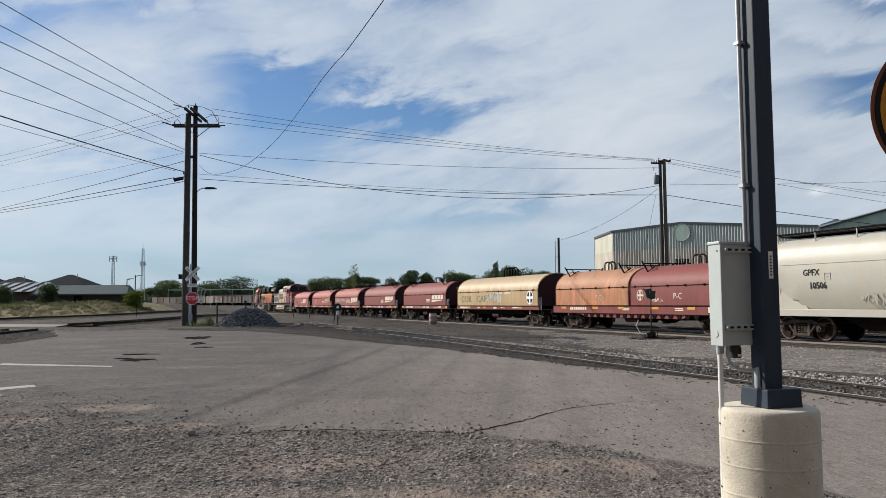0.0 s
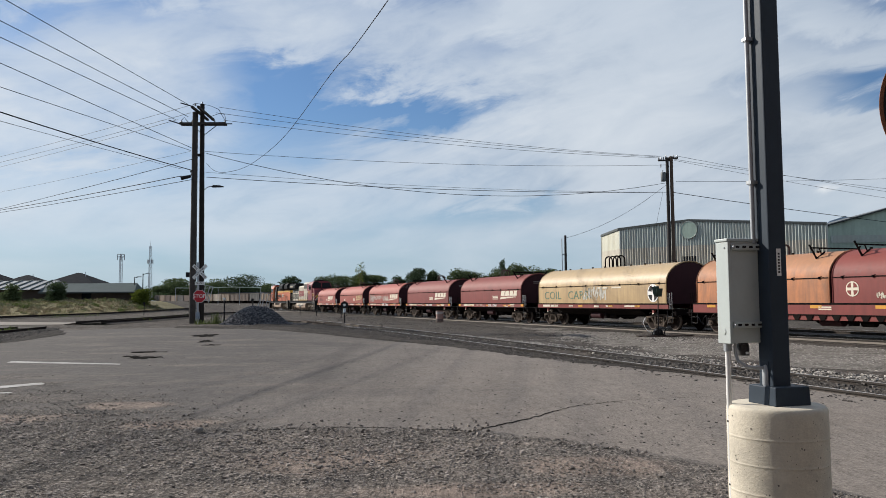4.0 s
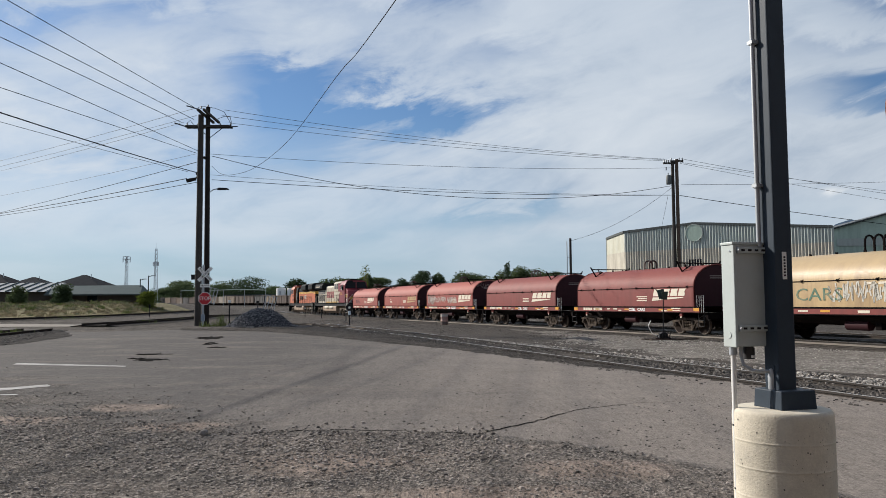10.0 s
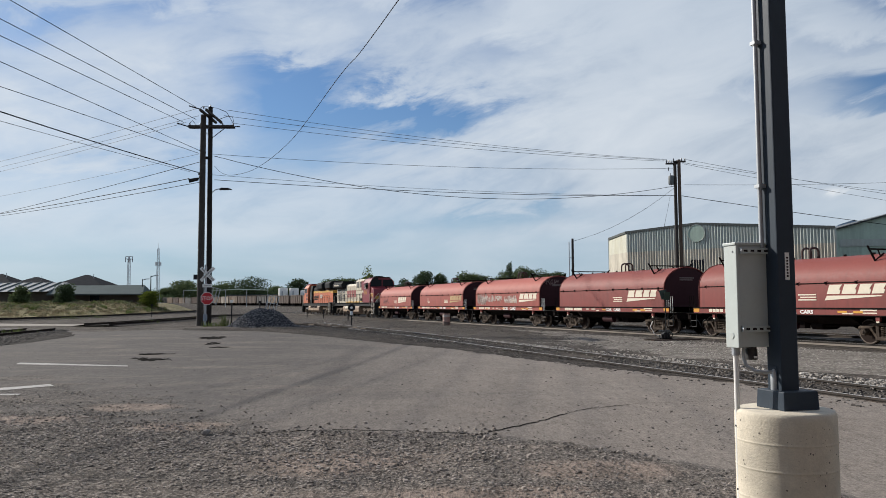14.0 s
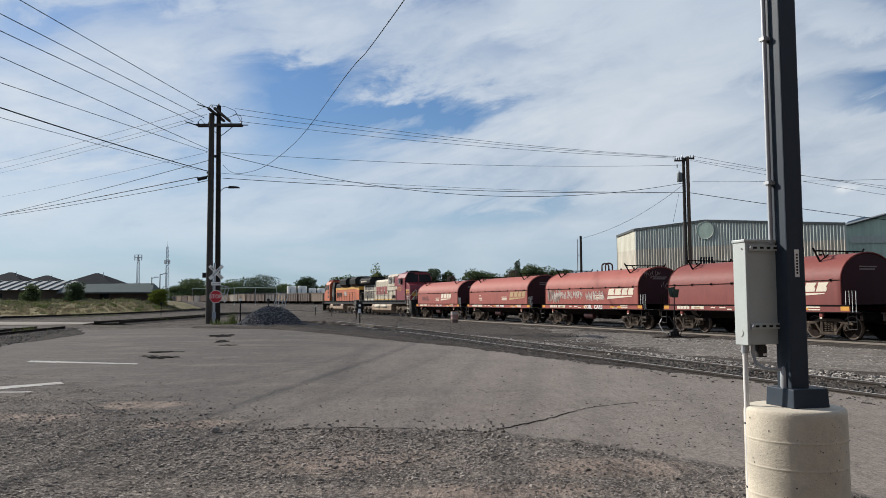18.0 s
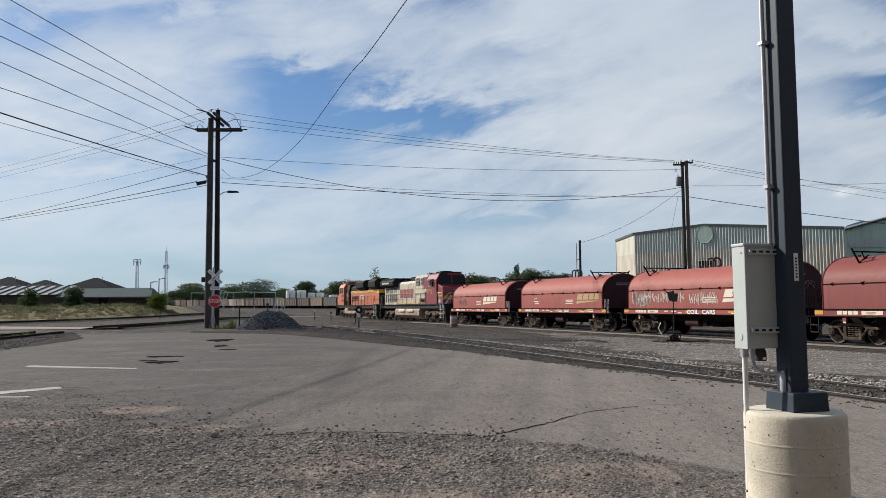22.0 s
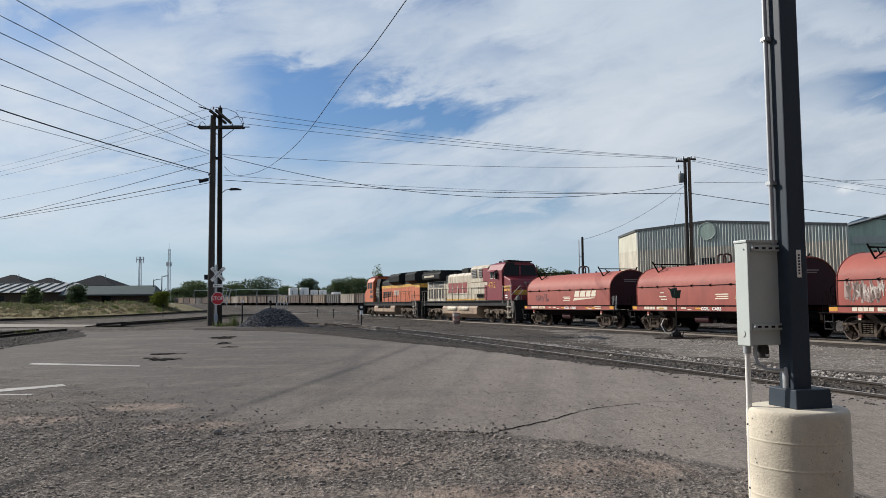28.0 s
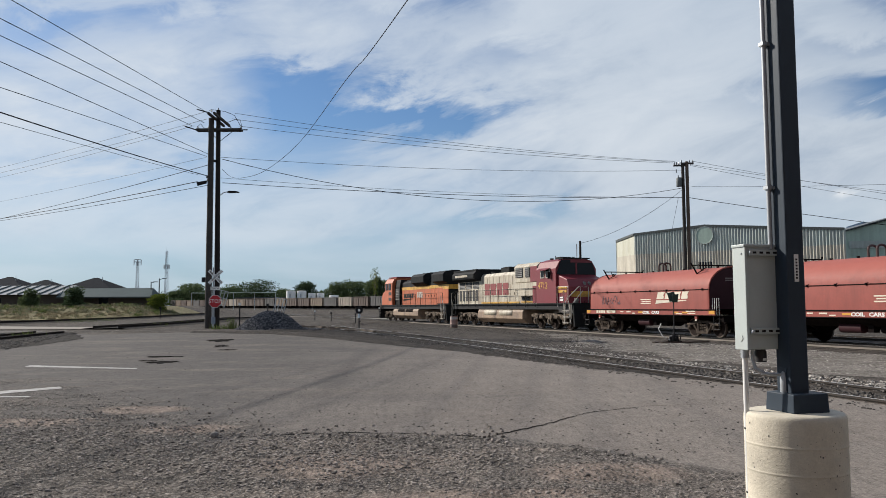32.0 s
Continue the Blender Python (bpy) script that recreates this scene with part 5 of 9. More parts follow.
def hopper_car(offset):
    """Long covered grain hopper with rounded sides; offset: its left coupler."""
    car = thing("covered_hopper", Matrix(), "cream covered hopper car with rounded sides", "railway car")
    half = 8.3
    prof = [(-1.30, 1.15), (-1.50, 1.55), (-1.56, 2.3), (-1.54, 3.1), (-1.44, 3.55), (-1.25, 3.85), (-0.95, 4.02), (0, 4.12), (0.95, 4.02), (1.25, 3.85), (1.44, 3.55), (1.54, 3.1), (1.56, 2.3), (1.50, 1.55), (1.30, 1.15)]
    m = M()
    n = len(prof)
    # the ends slope inwards below
    h = half - 0.5
    xs = [-h, -h + 0.12] + [-h + 0.55 + 0.5 * q for q in range(5)] + spaced(-h + 3.0, h - 3.0, 2.0) + [h - 2.55 + 0.5 * q for q in range(5)] + [h - 0.12, h]
    for x in xs:
        e = 0.985 if abs(x) > h - 0.05 else 1.0
        low = 1.15 + 1.45 * max(0.0, (abs(x) - h + 1.6) / 1.6)
        m.v += [(x, a * e, max(low, b)) for a, b in prof]
    m.f = [(i * n + k, i * n + (k + 1) % n, (i + 1) * n + (k + 1) % n, (i + 1) * n + k) for i in range(len(xs) - 1) for k in range(n)]
    m.f += [tuple(range(n)), tuple(range((len(xs) - 1) * n, len(xs) * n))]
    part("body", m, HOPPER_PAINT, car, "smooth cream curved body shell", smooth=True)
    for s in (-1, 1):
        part("side_sill", M().box(-half, half, s * 1.50 - 0.05, s * 1.50 + 0.05, 0.95, 1.22), HOPPER_PAINT, car, round_edge=0.01)
        part("roof_walk_rail", M().box(-half + 0.4, half - 0.4, s * 1.22 - 0.02, s * 1.22 + 0.02, 4.16, 4.24), CAR_UNDER, car)
        for i in range(9):
            x = -half + 0.8 + i * 1.87
            part("walk_post", M().cyl((x, s * 1.22, 3.84), (x, s * 1.22, 4.2), 0.03, seg=6), HOPPER_PAINT, car)
    part("roof_walk", M().box(-half + 0.4, half - 0.4, -0.75, 0.75, 4.15, 4.20), CAR_UNDER, car)
    part("centre_sill", M().box(-half, half, -0.25, 0.25, 0.65, 0.98), CAR_UNDER, car)
    for x in (-3.6, 0.0, 3.6):
        o = M()
        o.raw([(x - 1.5, -1.2, 1.15), (x + 1.5, -1.2, 1.15), (x + 1.5, 1.2, 1.15), (x - 1.5, 1.2, 1.15), (x - 0.45, -0.5, 0.42), (x + 0.45, -0.5, 0.42), (x + 0.45, 0.5, 0.42), (x - 0.45, 0.5, 0.42)], [(0, 3, 2, 1), (4, 5, 6, 7), (0, 1, 5, 4), (1, 2, 6, 5), (2, 3, 7, 6), (3, 0, 4, 7)])
        part("outlet_chute", o, CAR_UNDER, car)
        part("outlet_gate", M().box(x - 0.5, x + 0.5, -0.55, 0.55, 0.34, 0.42), TRUCK, car)
    for d in (-1, 1):
        part("slope_sheet", M().prism([(d * (half - 0.4), 1.2), (d * (half - 0.5), 3.3), (d * (half - 2.4), 1.2)], -1.4, 1.4, "y"), HOPPER_PAINT, car)
        coupler(car, d * 8.75, d)
        part("end_platform", M().box(min(d * half, d * (half - 1.7)), max(d * half, d * (half - 1.7)), -1.5, 1.5, 0.98, 1.08), WHITE_PAINT, car)
        freight_truck(car, d * 6.6)
        for y in (-1.54,):
            x = d * (half - 0.25)
            lad = M()
            for dx in (-0.22, 0.22):
                lad.cyl((x + dx, y, 0.45), (x + dx, y, 3.95), 0.017, seg=6)
            for k in range(11):
                lad.cyl((x - 0.22, y, 0.45 + k * 0.34), (x + 0.22, y, 0.45 + k * 0.34), 0.013, seg=6)
            part("ladder", lad, WHITE_PAINT, car, "white end ladder")
    part("body_seam", M().box(-7.2, 7.2, -1.552, -1.54, 2.95, 2.968), material("grey_seam", (0.24, 0.22, 0.18), 0.7), car, "thin grey weld seam")
    m = M()
    for x0, x1, z0, z1 in ((-4.98, -4.70, 2.32, 2.335), (-4.98, -4.70, 2.575, 2.59), (-4.98, -4.965, 2.32, 2.59), (-4.715, -4.70, 2.32, 2.59), (-4.87, -4.81, 2.42, 2.48)):
        m.box(x0, x1, -1.566, -1.556, z0, z1)
    part("stencil_frame", m, material("faded_grey_stencil", (0.26, 0.25, 0.22), 0.7), car, "small grey stencilled square")
    words("lettering", "GPFX", 0.34, BLACK_PAINT, car, pose(-5.60, -1.560, 2.62, 90), "black stencilled lettering", squeeze=0.95, bold=0.006)
    words("lettering", "10506", 0.34, BLACK_PAINT, car, pose(-5.30, -1.562, 2.12, 90), "black stencilled lettering", squeeze=0.95, bold=0.006)
    scribble(car, -8.0, 1.9, 0.7, 1.0, -1.565, material("grey_black_scrawl", (0.10, 0.10, 0.09), 0.7), 41, 10, 0.010, "thin dark sprayed scribble")
    scribble(car, -3.4, 1.35, 4.5, 0.5, -1.575, material("grey_scrawl", (0.36, 0.33, 0.28), 0.7), 43, 24, 0.018, "grey sprayed scribble")
    CARS.append((car, offset + 8.75))
    return car


hopper_car(97.9)


# ---- the locomotives ----
LOCO_SILVER = material("weathered_silver_paint", (0.48, 0.44, 0.35), 0.6, grain=0.2, scale=1.6, dirt=(0.20, 0.15, 0.11), dirt_amount=0.42, dirt_scale=0.8, streak=True)
LOCO_RED = material("warm_red_paint", (0.165, 0.014, 0.024), 0.50, grain=0.10, scale=1.6, dirt=(0.16, 0.022, 0.03), dirt_amount=0.25, dirt_scale=1.0, streak=True)
LOCO_ORANGE = material("orange_paint", (0.43, 0.098, 0.032), 0.6, grain=0.22, scale=1.5, dirt=(0.22, 0.070, 0.034), dirt_amount=0.36, dirt_scale=0.9, streak=True)
LOCO_DARK = material("dark_green_black_paint", (0.011, 0.013, 0.014), 0.6, spec=0.10, grain=0.3, scale=2.0, dirt=(0.028, 0.026, 0.025), dirt_amount=0.3, dirt_scale=1.0)
LOCO_YELLOW = material("golden_stripe", (0.58, 0.32, 0.045), 0.55, grain=0.15, scale=3.0, dirt=(0.16, 0.09, 0.03), dirt_amount=0.35, dirt_scale=2.0)
LOCO_GRIME = material("dusty_loco_running_gear", (0.050, 0.039, 0.031), 0.85, grain=0.5, scale=4.0, dirt=(0.30, 0.24, 0.18), dirt_amount=0.35, dirt_scale=3.5, spec=0.15)
LOCO_TANK = material("dusty_fuel_tank", (0.30, 0.215, 0.145), 0.7, grain=0.2, scale=2.0, dirt=(0.13, 0.09, 0.07), dirt_amount=0.45, dirt_scale=1.2)
GRILLE = material("black_grille", (0.010, 0.010, 0.011), 0.6, grain=0.3)
GLASS_DARK = material("dark_window_glass", (0.010, 0.012, 0.016), 0.18, grain=0.05, spec=0.15)
STEEL_RAIL = material("pale_handrail", (0.45, 0.42, 0.37), 0.5, grain=0.15)
LENS = material("lamp_lens", (0.22, 0.22, 0.21), 0.15, grain=0.05)


def loco_truck(car, x, r=0.53):
    m = M().box(-2.6, 2.6, -0.7, 0.7, 0.10, 0.45)
    t = part("truck", m, CAR_UNDER, car, "dusty three-axle locomotive truck")
    t.location = (x, 0, r)
    for s in (-1, 1):
        y = s * 1.08
        f = M()
        prof = [(-2.75, 0.28), (-2.75, 0.44), (-2.2, 0.52), (-1.55, 0.40), (-0.7, 0.50), (0.7, 0.50), (1.55, 0.40), (2.2, 0.52), (2.75, 0.44), (2.75, 0.28), (2.2, 0.24), (1.5, 0.12), (0.8, 0.18), (-0.8, 0.18), (-1.5, 0.12), (-2.2, 0.24)]
        f.prism(prof, y - 0.09, y + 0.09, "y")
        part("side_frame", f, LOCO_GRIME, t, "dusty cast truck frame", round_edge=0.02)
        for ax in (-2.0, 0.0, 2.0):
            b = M().box(ax - 0.24, ax + 0.24, min(y, y + s * 0.16), max(y, y + s * 0.16), -0.20, 0.22).cyl((ax, y + s * 0.16, 0), (ax, y + s * 0.26, 0), 0.15, 0.12, 14)
            part("journal_box", b, LOCO_GRIME, t, round_edge=0.015)
            c = M()
            for q in range(4):
                c.lathe([(0.07, 0.24 + q * 0.06), (0.10, 0.26 + q * 0.06), (0.07, 0.29 + q * 0.06)], (ax + 0.34, y + s * 0.10, -0.06), 10)
            part("spring", c, LOCO_GRIME, t)
        for ax in (-1.0, 1.0):
            part("brake_cylinder", M().cyl((ax - 0.22, y + s * 0.16, 0.24), (ax + 0.22, y + s * 0.16, 0.24), 0.12, seg=12).cyl((ax, y + s * 0.14, 0.2), (ax + 0.35, y + s * 0.1, -0.15), 0.03, seg=6), LOCO_GRIME, t, smooth=True)
        part("sand_pipe", M().tube([(-2.6, y + s * 0.05, 0.4), (-2.72, y + s * 0.02, 0.0), (-2.55, y - s * 0.2, -0.40)], 0.025, 6), CAR_UNDER, t)
    for ax in (-2.0, 0.0, 2.0):
        wheelset(t, ax, r)
    return t


def panel(car, name, x0, x1, z0, z1, y, mat, label="", t=0.02):
    return part(name, M().box(x0, x1, y - t, y + 0.002, z0, z1), mat, car, label)


def louvres(car, x0, x1, z0, z1, y, n, label="black louvred grille"):
    g = panel(car, "grille", x0, x1, z0, z1, y, GRILLE, label, 0.012)
    for i in range(n):
        z = z0 + (z1 - z0) * (i + 0.5) / n
        part("louvre", M().prism([(y - 0.012, z - 0.02), (y - 0.04, z - 0.03), (y - 0.012, z + 0.02)], x0 + 0.02, x1 - 0.02), GRILLE, g)
    return g


def hood_door(car, x0, x1, z0, z1, y, mat):
    d = part("hood_door", M().box(x0 + 0.015, x1 - 0.015, y - 0.018, y + 0.002, z0, z1), mat, car)
    part("door_latch", M().box(x1 - 0.10, x1 - 0.05, y - 0.034, y - 0.016, (z0 + z1) / 2 - 0.08, (z0 + z1) / 2 + 0.08), LOCO_DARK, d)
    return d


def handrails(car, x0, x1, step, mat, z0=1.72, h=1.02):
    for s in (-1, 1):
        y = s * 1.50
        n = max(1, round((x1 - x0) / step))
        for i in range(n + 1):
            x = x0 + (x1 - x0) * i / n
            part("stanchion", M().cyl((x, y, z0 - 0.25), (x, y, z0 + h), 0.020, seg=6), mat, car)
        part("handrail", M().cyl((x0, y, z0 + h), (x1, y, z0 + h), 0.020, seg=6), mat, car)


def loco_base(name, label, L, mat_sill, tank):
    car = thing(name, Matrix(), label, "locomotive", "locomotives pushing the train")
    h = L / 2
    part("frame_sill", M().box(-h + 0.9, h - 0.9, -1.40, 1.40, 1.30, 1.62), mat_sill, car)
    part("walkway", M().box(-h + 0.75, h - 0.75, -1.52, 1.52, 1.62, 1.70), LOCO_DARK, car, round_edge=0.01)
    tk = M().prism([(-1.38, 1.28), (-1.48, 1.10), (-1.48, 0.62), (-1.05, 0.30), (1.05, 0.30), (1.48, 0.62), (1.48, 1.10), (1.38, 1.28)], tank[0], tank[1])
    part("fuel_tank", tk, LOCO_TANK, car, "dusty tan fuel tank", round_edge=0.05)
    for x in (-6.9, 6.9):
        loco_truck(car, x)
    for d in (-1, 1):
        coupler(car, d * h, d)
        pl = M().prism([(d * (h - 0.70), 0.25), (d * (h - 0.55), 0.25), (d * (h - 0.70), 1.62), (d * (h - 0.85), 1.62)], -1.45, 1.45, "y")
        part("pilot", pl, LOCO_DARK, car, "dark snowplough pilot")
        for s in (-1, 1):
            st = M()
            for z, dx in ((0.45, 0.06), (0.82, 0.03), (1.20, 0.0)):
                st.box(min(d * (h - 1.75), d * (h - 1.0)), max(d * (h - 1.75), d * (h - 1.0)), s * 1.48 - 0.16, s * 1.48 + 0.05, z, z + 0.04)
            for xx in (d * (h - 1.75), d * (h - 1.0)):
                st.box(xx - 0.03, xx + 0.03, s * 1.50 - 0.03, s * 1.50 + 0.03, 0.42, 1.65)
            part("step", st, STEEL_RAIL if d > 0 else LOCO_DARK, car)
            part("grab_rail", M().tube([(d * (h - 1.80), s * 1.54, 1.3), (d * (h - 1.80), s * 1.54, 2.5), (d * (h - 1.1), s * 1.54, 1.75), (d * (h - 1.0), s * 1.54, 0.7)], 0.02, 6), STEEL_RAIL, car)
        for y in (-0.9, 0.9):
            part("end_rail", M().tube([(d * (h - 0.78), y, 1.68), (d * (h - 0.78), y, 2.70), (d * (h - 0.78), y * 0.35, 2.70), (d * (h - 0.78), y * 0.35, 1.68)], 0.02, 6), STEEL_RAIL, car)
        part("hose_set", M().tube([(d * (h - 0.6), 0.4, 1.0), (d * (h - 0.35), 0.4, 0.85), (d * (h - 0.3), 0.35, 0.45)], 0.03, 6).tube([(d * (h - 0.6), -0.55, 1.0), (d * (h - 0.38), -0.55, 0.85), (d * (h - 0.36), -0.5, 0.42)], 0.03, 6), BLACK_PLASTIC, car)
    return car


def red_loco(offset):
    """Silver and red road engine, its cab towards the coil cars."""
    car = loco_base("locomotive", "weathered silver and red diesel locomotive with yellow bands", 22.3, BLACK_PAINT, (-4.6, 3.4))
    # air tanks on the side of the fuel tank
    for x in (-3.3, -0.5):
        part("air_tank", M().lathe([(0.02, 0), (0.16, 0.04), (0.23, 0.14), (0.23, 2.16), (0.16, 2.26), (0.02, 2.3)], (x, -1.36, 1.04), 18, "x"), LOCO_SILVER, car, "cream air reservoir", smooth=True)
    # rear radiator cab with overhanging wings
    part("radiator_house", M().box(-10.1, -5.2, -0.95, 0.95, 1.70, 3.56), LOCO_SILVER, car, round_edge=0.02)
    part("radiator_hood", M().prism([(-0.95, 3.55), (-1.50, 3.75), (-1.52, 4.18), (-1.30, 4.40), (1.30, 4.40), (1.52, 4.18), (1.50, 3.75), (0.95, 3.55)], -10.1, -5.2), LOCO_DARK, car, "dark overhanging radiator hood", round_edge=0.02)
    part("radiator_roof", M().box(-10.15, -5.15, -1.36, 1.36, 4.40, 4.52), LOCO_DARK, car)
    part("radiator_wing", M().box(-10.0, -5.3, -1.545, -1.52, 3.84, 4.14), LOCO_DARK, car, "dark radiator screen")
    panel(car, "wing_panel", -9.3, -6.6, 3.92, 4.10, -1.545, LOCO_SILVER)
    for i in range(3):
        louvres(car, -9.8 + i * 1.5, -8.5 + i * 1.5, 2.95, 3.50, -0.955, 5)
    for i in range(6):
        panel(car, "grille", -9.75 + i * 0.72, -9.30 + i * 0.72, 1.95, 2.85, -0.955, GRILLE, "tall dark vent slot", 0.01)
    # engine hood
    part("engine_hood", M().prism([(-0.92, 1.70), (-0.92, 3.85), (-0.75, 4.08), (0.75, 4.08), (0.92, 3.85), (0.92, 1.70)], -5.2, 2.0), LOCO_SILVER, car, round_edge=0.03)
    for i in range(9):
        hood_door(car, -5.1 + i * 0.78, -4.32 + i * 0.78, 1.85, 3.05, -0.925, LOCO_SILVER)
    for i in range(6):
        panel(car, "hood_panel", -4.95 + i * 1.15, -3.9 + i * 1.15, 3.15, 3.75, -0.925, LOCO_SILVER, "", 0.014)
    part("exhaust_stack", M().box(-2.4, -0.9, -0.42, 0.42, 4.06, 4.50).box(-2.2, -1.1, -0.3, 0.3, 4.46, 4.54), LOCO_DARK, car, "sooty exhaust housing")
    part("roof_fan", M().cyl((-3.9, 0, 4.06), (-3.9, 0, 4.25), 0.55, seg=20), LOCO_DARK, car)
    # blower and brake cabinet behind the cab
    part("blower_house", M().prism([(-0.95, 1.70), (-0.95, 3.0), (-1.36, 3.2), (-1.40, 4.30), (-1.15, 4.52), (1.15, 4.52), (1.40, 4.30), (1.36, 3.2), (0.95, 3.0), (0.95, 1.70)], 2.0, 5.6), LOCO_SILVER, car, round_edge=0.03)
    for x0, x1 in ((2.25, 3.35), (3.75, 4.45)):
        louvres(car, x0, x1, 3.55, 4.22, -1.415, 5)
    part("brake_hood", M().prism([(-0.95, 2.25), (-1.42, 2.25), (-1.42, 3.15), (-0.95, 3.15)], 2.1, 5.5), LOCO_SILVER, car)
    for x0, x1 in ((2.3, 2.8), (3.0, 3.5)):
        panel(car, "vent", x0, x1, 1.95, 2.15, -0.97, GRILLE)
    # cab
    cab = part("cab", M().prism([(-1.50, 1.70), (-1.50, 3.95), (-1.20, 4.45), (-0.7, 4.62), (0.7, 4.62), (1.20, 4.45), (1.50, 3.95), (1.50, 1.70)], 5.6, 8.35), LOCO_RED, car, "red cab", round_edge=0.03)
    for x0, x1 in ((6.25, 6.80), (7.0, 7.55)):
        part("cab_window", M().box(x0, x1, -1.525, -1.495, 3.36, 3.94), STEEL_RAIL, cab)
        part("window_pane", M().box(x0 + 0.06, x1 - 0.06, -1.532, -1.522, 3.42, 3.89), GLASS_DARK, cab)
    part("sun_visor", M().prism([(-1.52, 3.98), (-1.82, 3.86), (-1.82, 3.88), (-1.52, 4.02)], 6.1, 7.6), LOCO_RED, cab)
    part("mirror", M().box(7.62, 7.66, -1.72, -1.52, 3.3, 3.75), LOCO_DARK, cab)
    # windshield, raked
    ws = M().raw([(8.375, -1.46, 3.56), (8.375, 1.46, 3.56), (8.375, 1.20, 4.34), (8.375, -1.20, 4.34), (8.34, -1.46, 3.56), (8.34, 1.46, 3.56), (8.34, 1.20, 4.34), (8.34, -1.20, 4.34)], [(0, 1, 2, 3), (7, 6, 5, 4), (0, 4, 5, 1), (3, 2, 6, 7)])
    part("windshield", ws, GLASS_DARK, cab)
    part("windshield_post", M().box(8.355, 8.385, -0.06, 0.06, 3.6, 4.3), LOCO_RED, cab)
    nose = part("nose", M().prism([(8.30, 1.70), (9.75, 1.70), (9.75, 2.75), (9.5, 3.22), (8.30, 3.56)], -1.36, 1.36, "y"), LOCO_RED, car, "red nose", round_edge=0.05)
    part("nose_band", M().box(9.752, 9.765, -1.2, 1.2, 2.10, 2.45), LOCO_YELLOW, nose, "golden yellow band")
    part("nose_door", M().box(9.755, 9.775, 0.25, 0.95, 1.75, 2.60), LOCO_RED, nose)
    panel(car, "side_stripe", 8.42, 9.5, 2.38, 2.78, -1.362, LOCO_YELLOW, "golden yellow side band")
    panel(car, "stripe_gap", 8.42, 9.5, 2.54, 2.60, -1.368, LOCO_RED, "", 0.018)
    panel(car, "red_fairing", 4.95, 5.7, 1.75, 2.9, -1.43, LOCO_RED)
    panel(car, "red_fairing", 4.6, 5.62, 3.2, 4.24, -1.42, LOCO_RED)
    panel(car, "side_stripe", 2.2, 5.5, 1.78, 1.86, -0.975, LOCO_YELLOW)
    part("number_board", M().box(8.37, 8.42, -1.15, -0.45, 4.32, 4.52), GLASS_DARK, cab)
    part("headlight", M().cyl((9.56, -0.18, 2.98), (9.72, -0.18, 2.94), 0.10, seg=14).cyl((9.56, 0.18, 2.98), (9.72, 0.18, 2.94), 0.10, seg=14), LENS, nose)
    for y in (-1.1, 1.1):
        part("ditch_light", M().cyl((10.30, y, 1.90), (10.40, y, 1.90), 0.10, seg=12).box(10.15, 10.3, y - 0.1, y + 0.1, 1.70, 2.0), LENS, car)
    part("roof_unit", M().box(6.3, 7.0, -0.4, 0.4, 4.60, 4.80), LOCO_DARK, cab, round_edge=0.03)
    part("beacon", M().cyl((7.4, 0.35, 4.60), (7.4, 0.35, 4.76), 0.09, seg=10), LOCO_DARK, cab)
    part("antenna_dome", M().cyl((6.0, -0.5, 4.60), (6.0, -0.5, 4.74), 0.13, seg=12), LOCO_DARK, cab)
    part("antenna", M().cyl((7.0, -0.75, 4.55), (7.0, -0.75, 4.85), 0.02, seg=6), LOCO_DARK, cab)
    part("roof_lip", M().box(7.6, 8.42, -1.0, 1.0, 4.58, 4.66), LOCO_DARK, cab)
    for i in range(4):
        part("horn", M().cyl((5.2, -0.2 + i * 0.13, 4.55), (5.7, -0.2 + i * 0.13, 4.60), 0.03, 0.07, 8), LOCO_DARK, cab)
    words("number", "4712", 0.62, LOCO_YELLOW, car, pose(6.55, -1.508, 2.86, 90), "golden cab number", squeeze=1.1)
    m = M()
    for i, (a, w) in enumerate(((0, 0.62), (0.78, 0.66), (1.6, 0.6), (2.36, 0.62))):
        x = -4.4 + a * 1.46
        m.prism([(x, 2.38), (x + w * 1.6, 2.38), (x + w * 1.6, 2.78), (x + w * 1.45, 2.84), (x + w * 1.6, 2.90), (x + w * 1.6, 3.28), (x, 3.28), (x, 2.90), (x + 0.12, 2.84), (x, 2.78)], -0.955, -0.944, "y")
    part("side_emblem", m, material("faded_red_emblem", (0.20, 0.030, 0.032), 0.6, grain=0.3, scale=3.0, dirt=(0.24, 0.10, 0.085), dirt_amount=0.25, dirt_scale=2.5), car, "faded red block emblem")["kind"] = "stuff"
    bars(car, "stencilling", 8.6, 1.85, [(0, 0, 0.5, 0.10), (0, 0.16, 0.5, 0.10)], -1.375, WHITE_PAINT)
    handrails(car, -9.4, 5.4, 1.5, LOCO_DARK)
    handrails(car, 8.5, 9.9, 1.4, STEEL_RAIL)
    for s in (-1, 1):      # sloping rails of the front stairs
        part("stair_rail", M().tube([(9.35, s * 1.5, 0.75), (9.55, s * 1.5, 1.75), (9.75, s * 1.42, 2.05), (10.35, s * 0.95, 2.75)], 0.028, 6), STEEL_RAIL, car, "pale sloping stair rail")
        part("stair_rail", M().tube([(10.25, s * 1.5, 0.75), (10.3, s * 1.5, 1.60), (10.40, s * 0.75, 2.45)], 0.028, 6), STEEL_RAIL, car)
    panel(car, "side_stripe", -5.0, 1.9, 1.74, 1.86, -0.96, LOCO_YELLOW, "worn yellow line along the hood foot")
    CARS.append((car, offset))
    return car


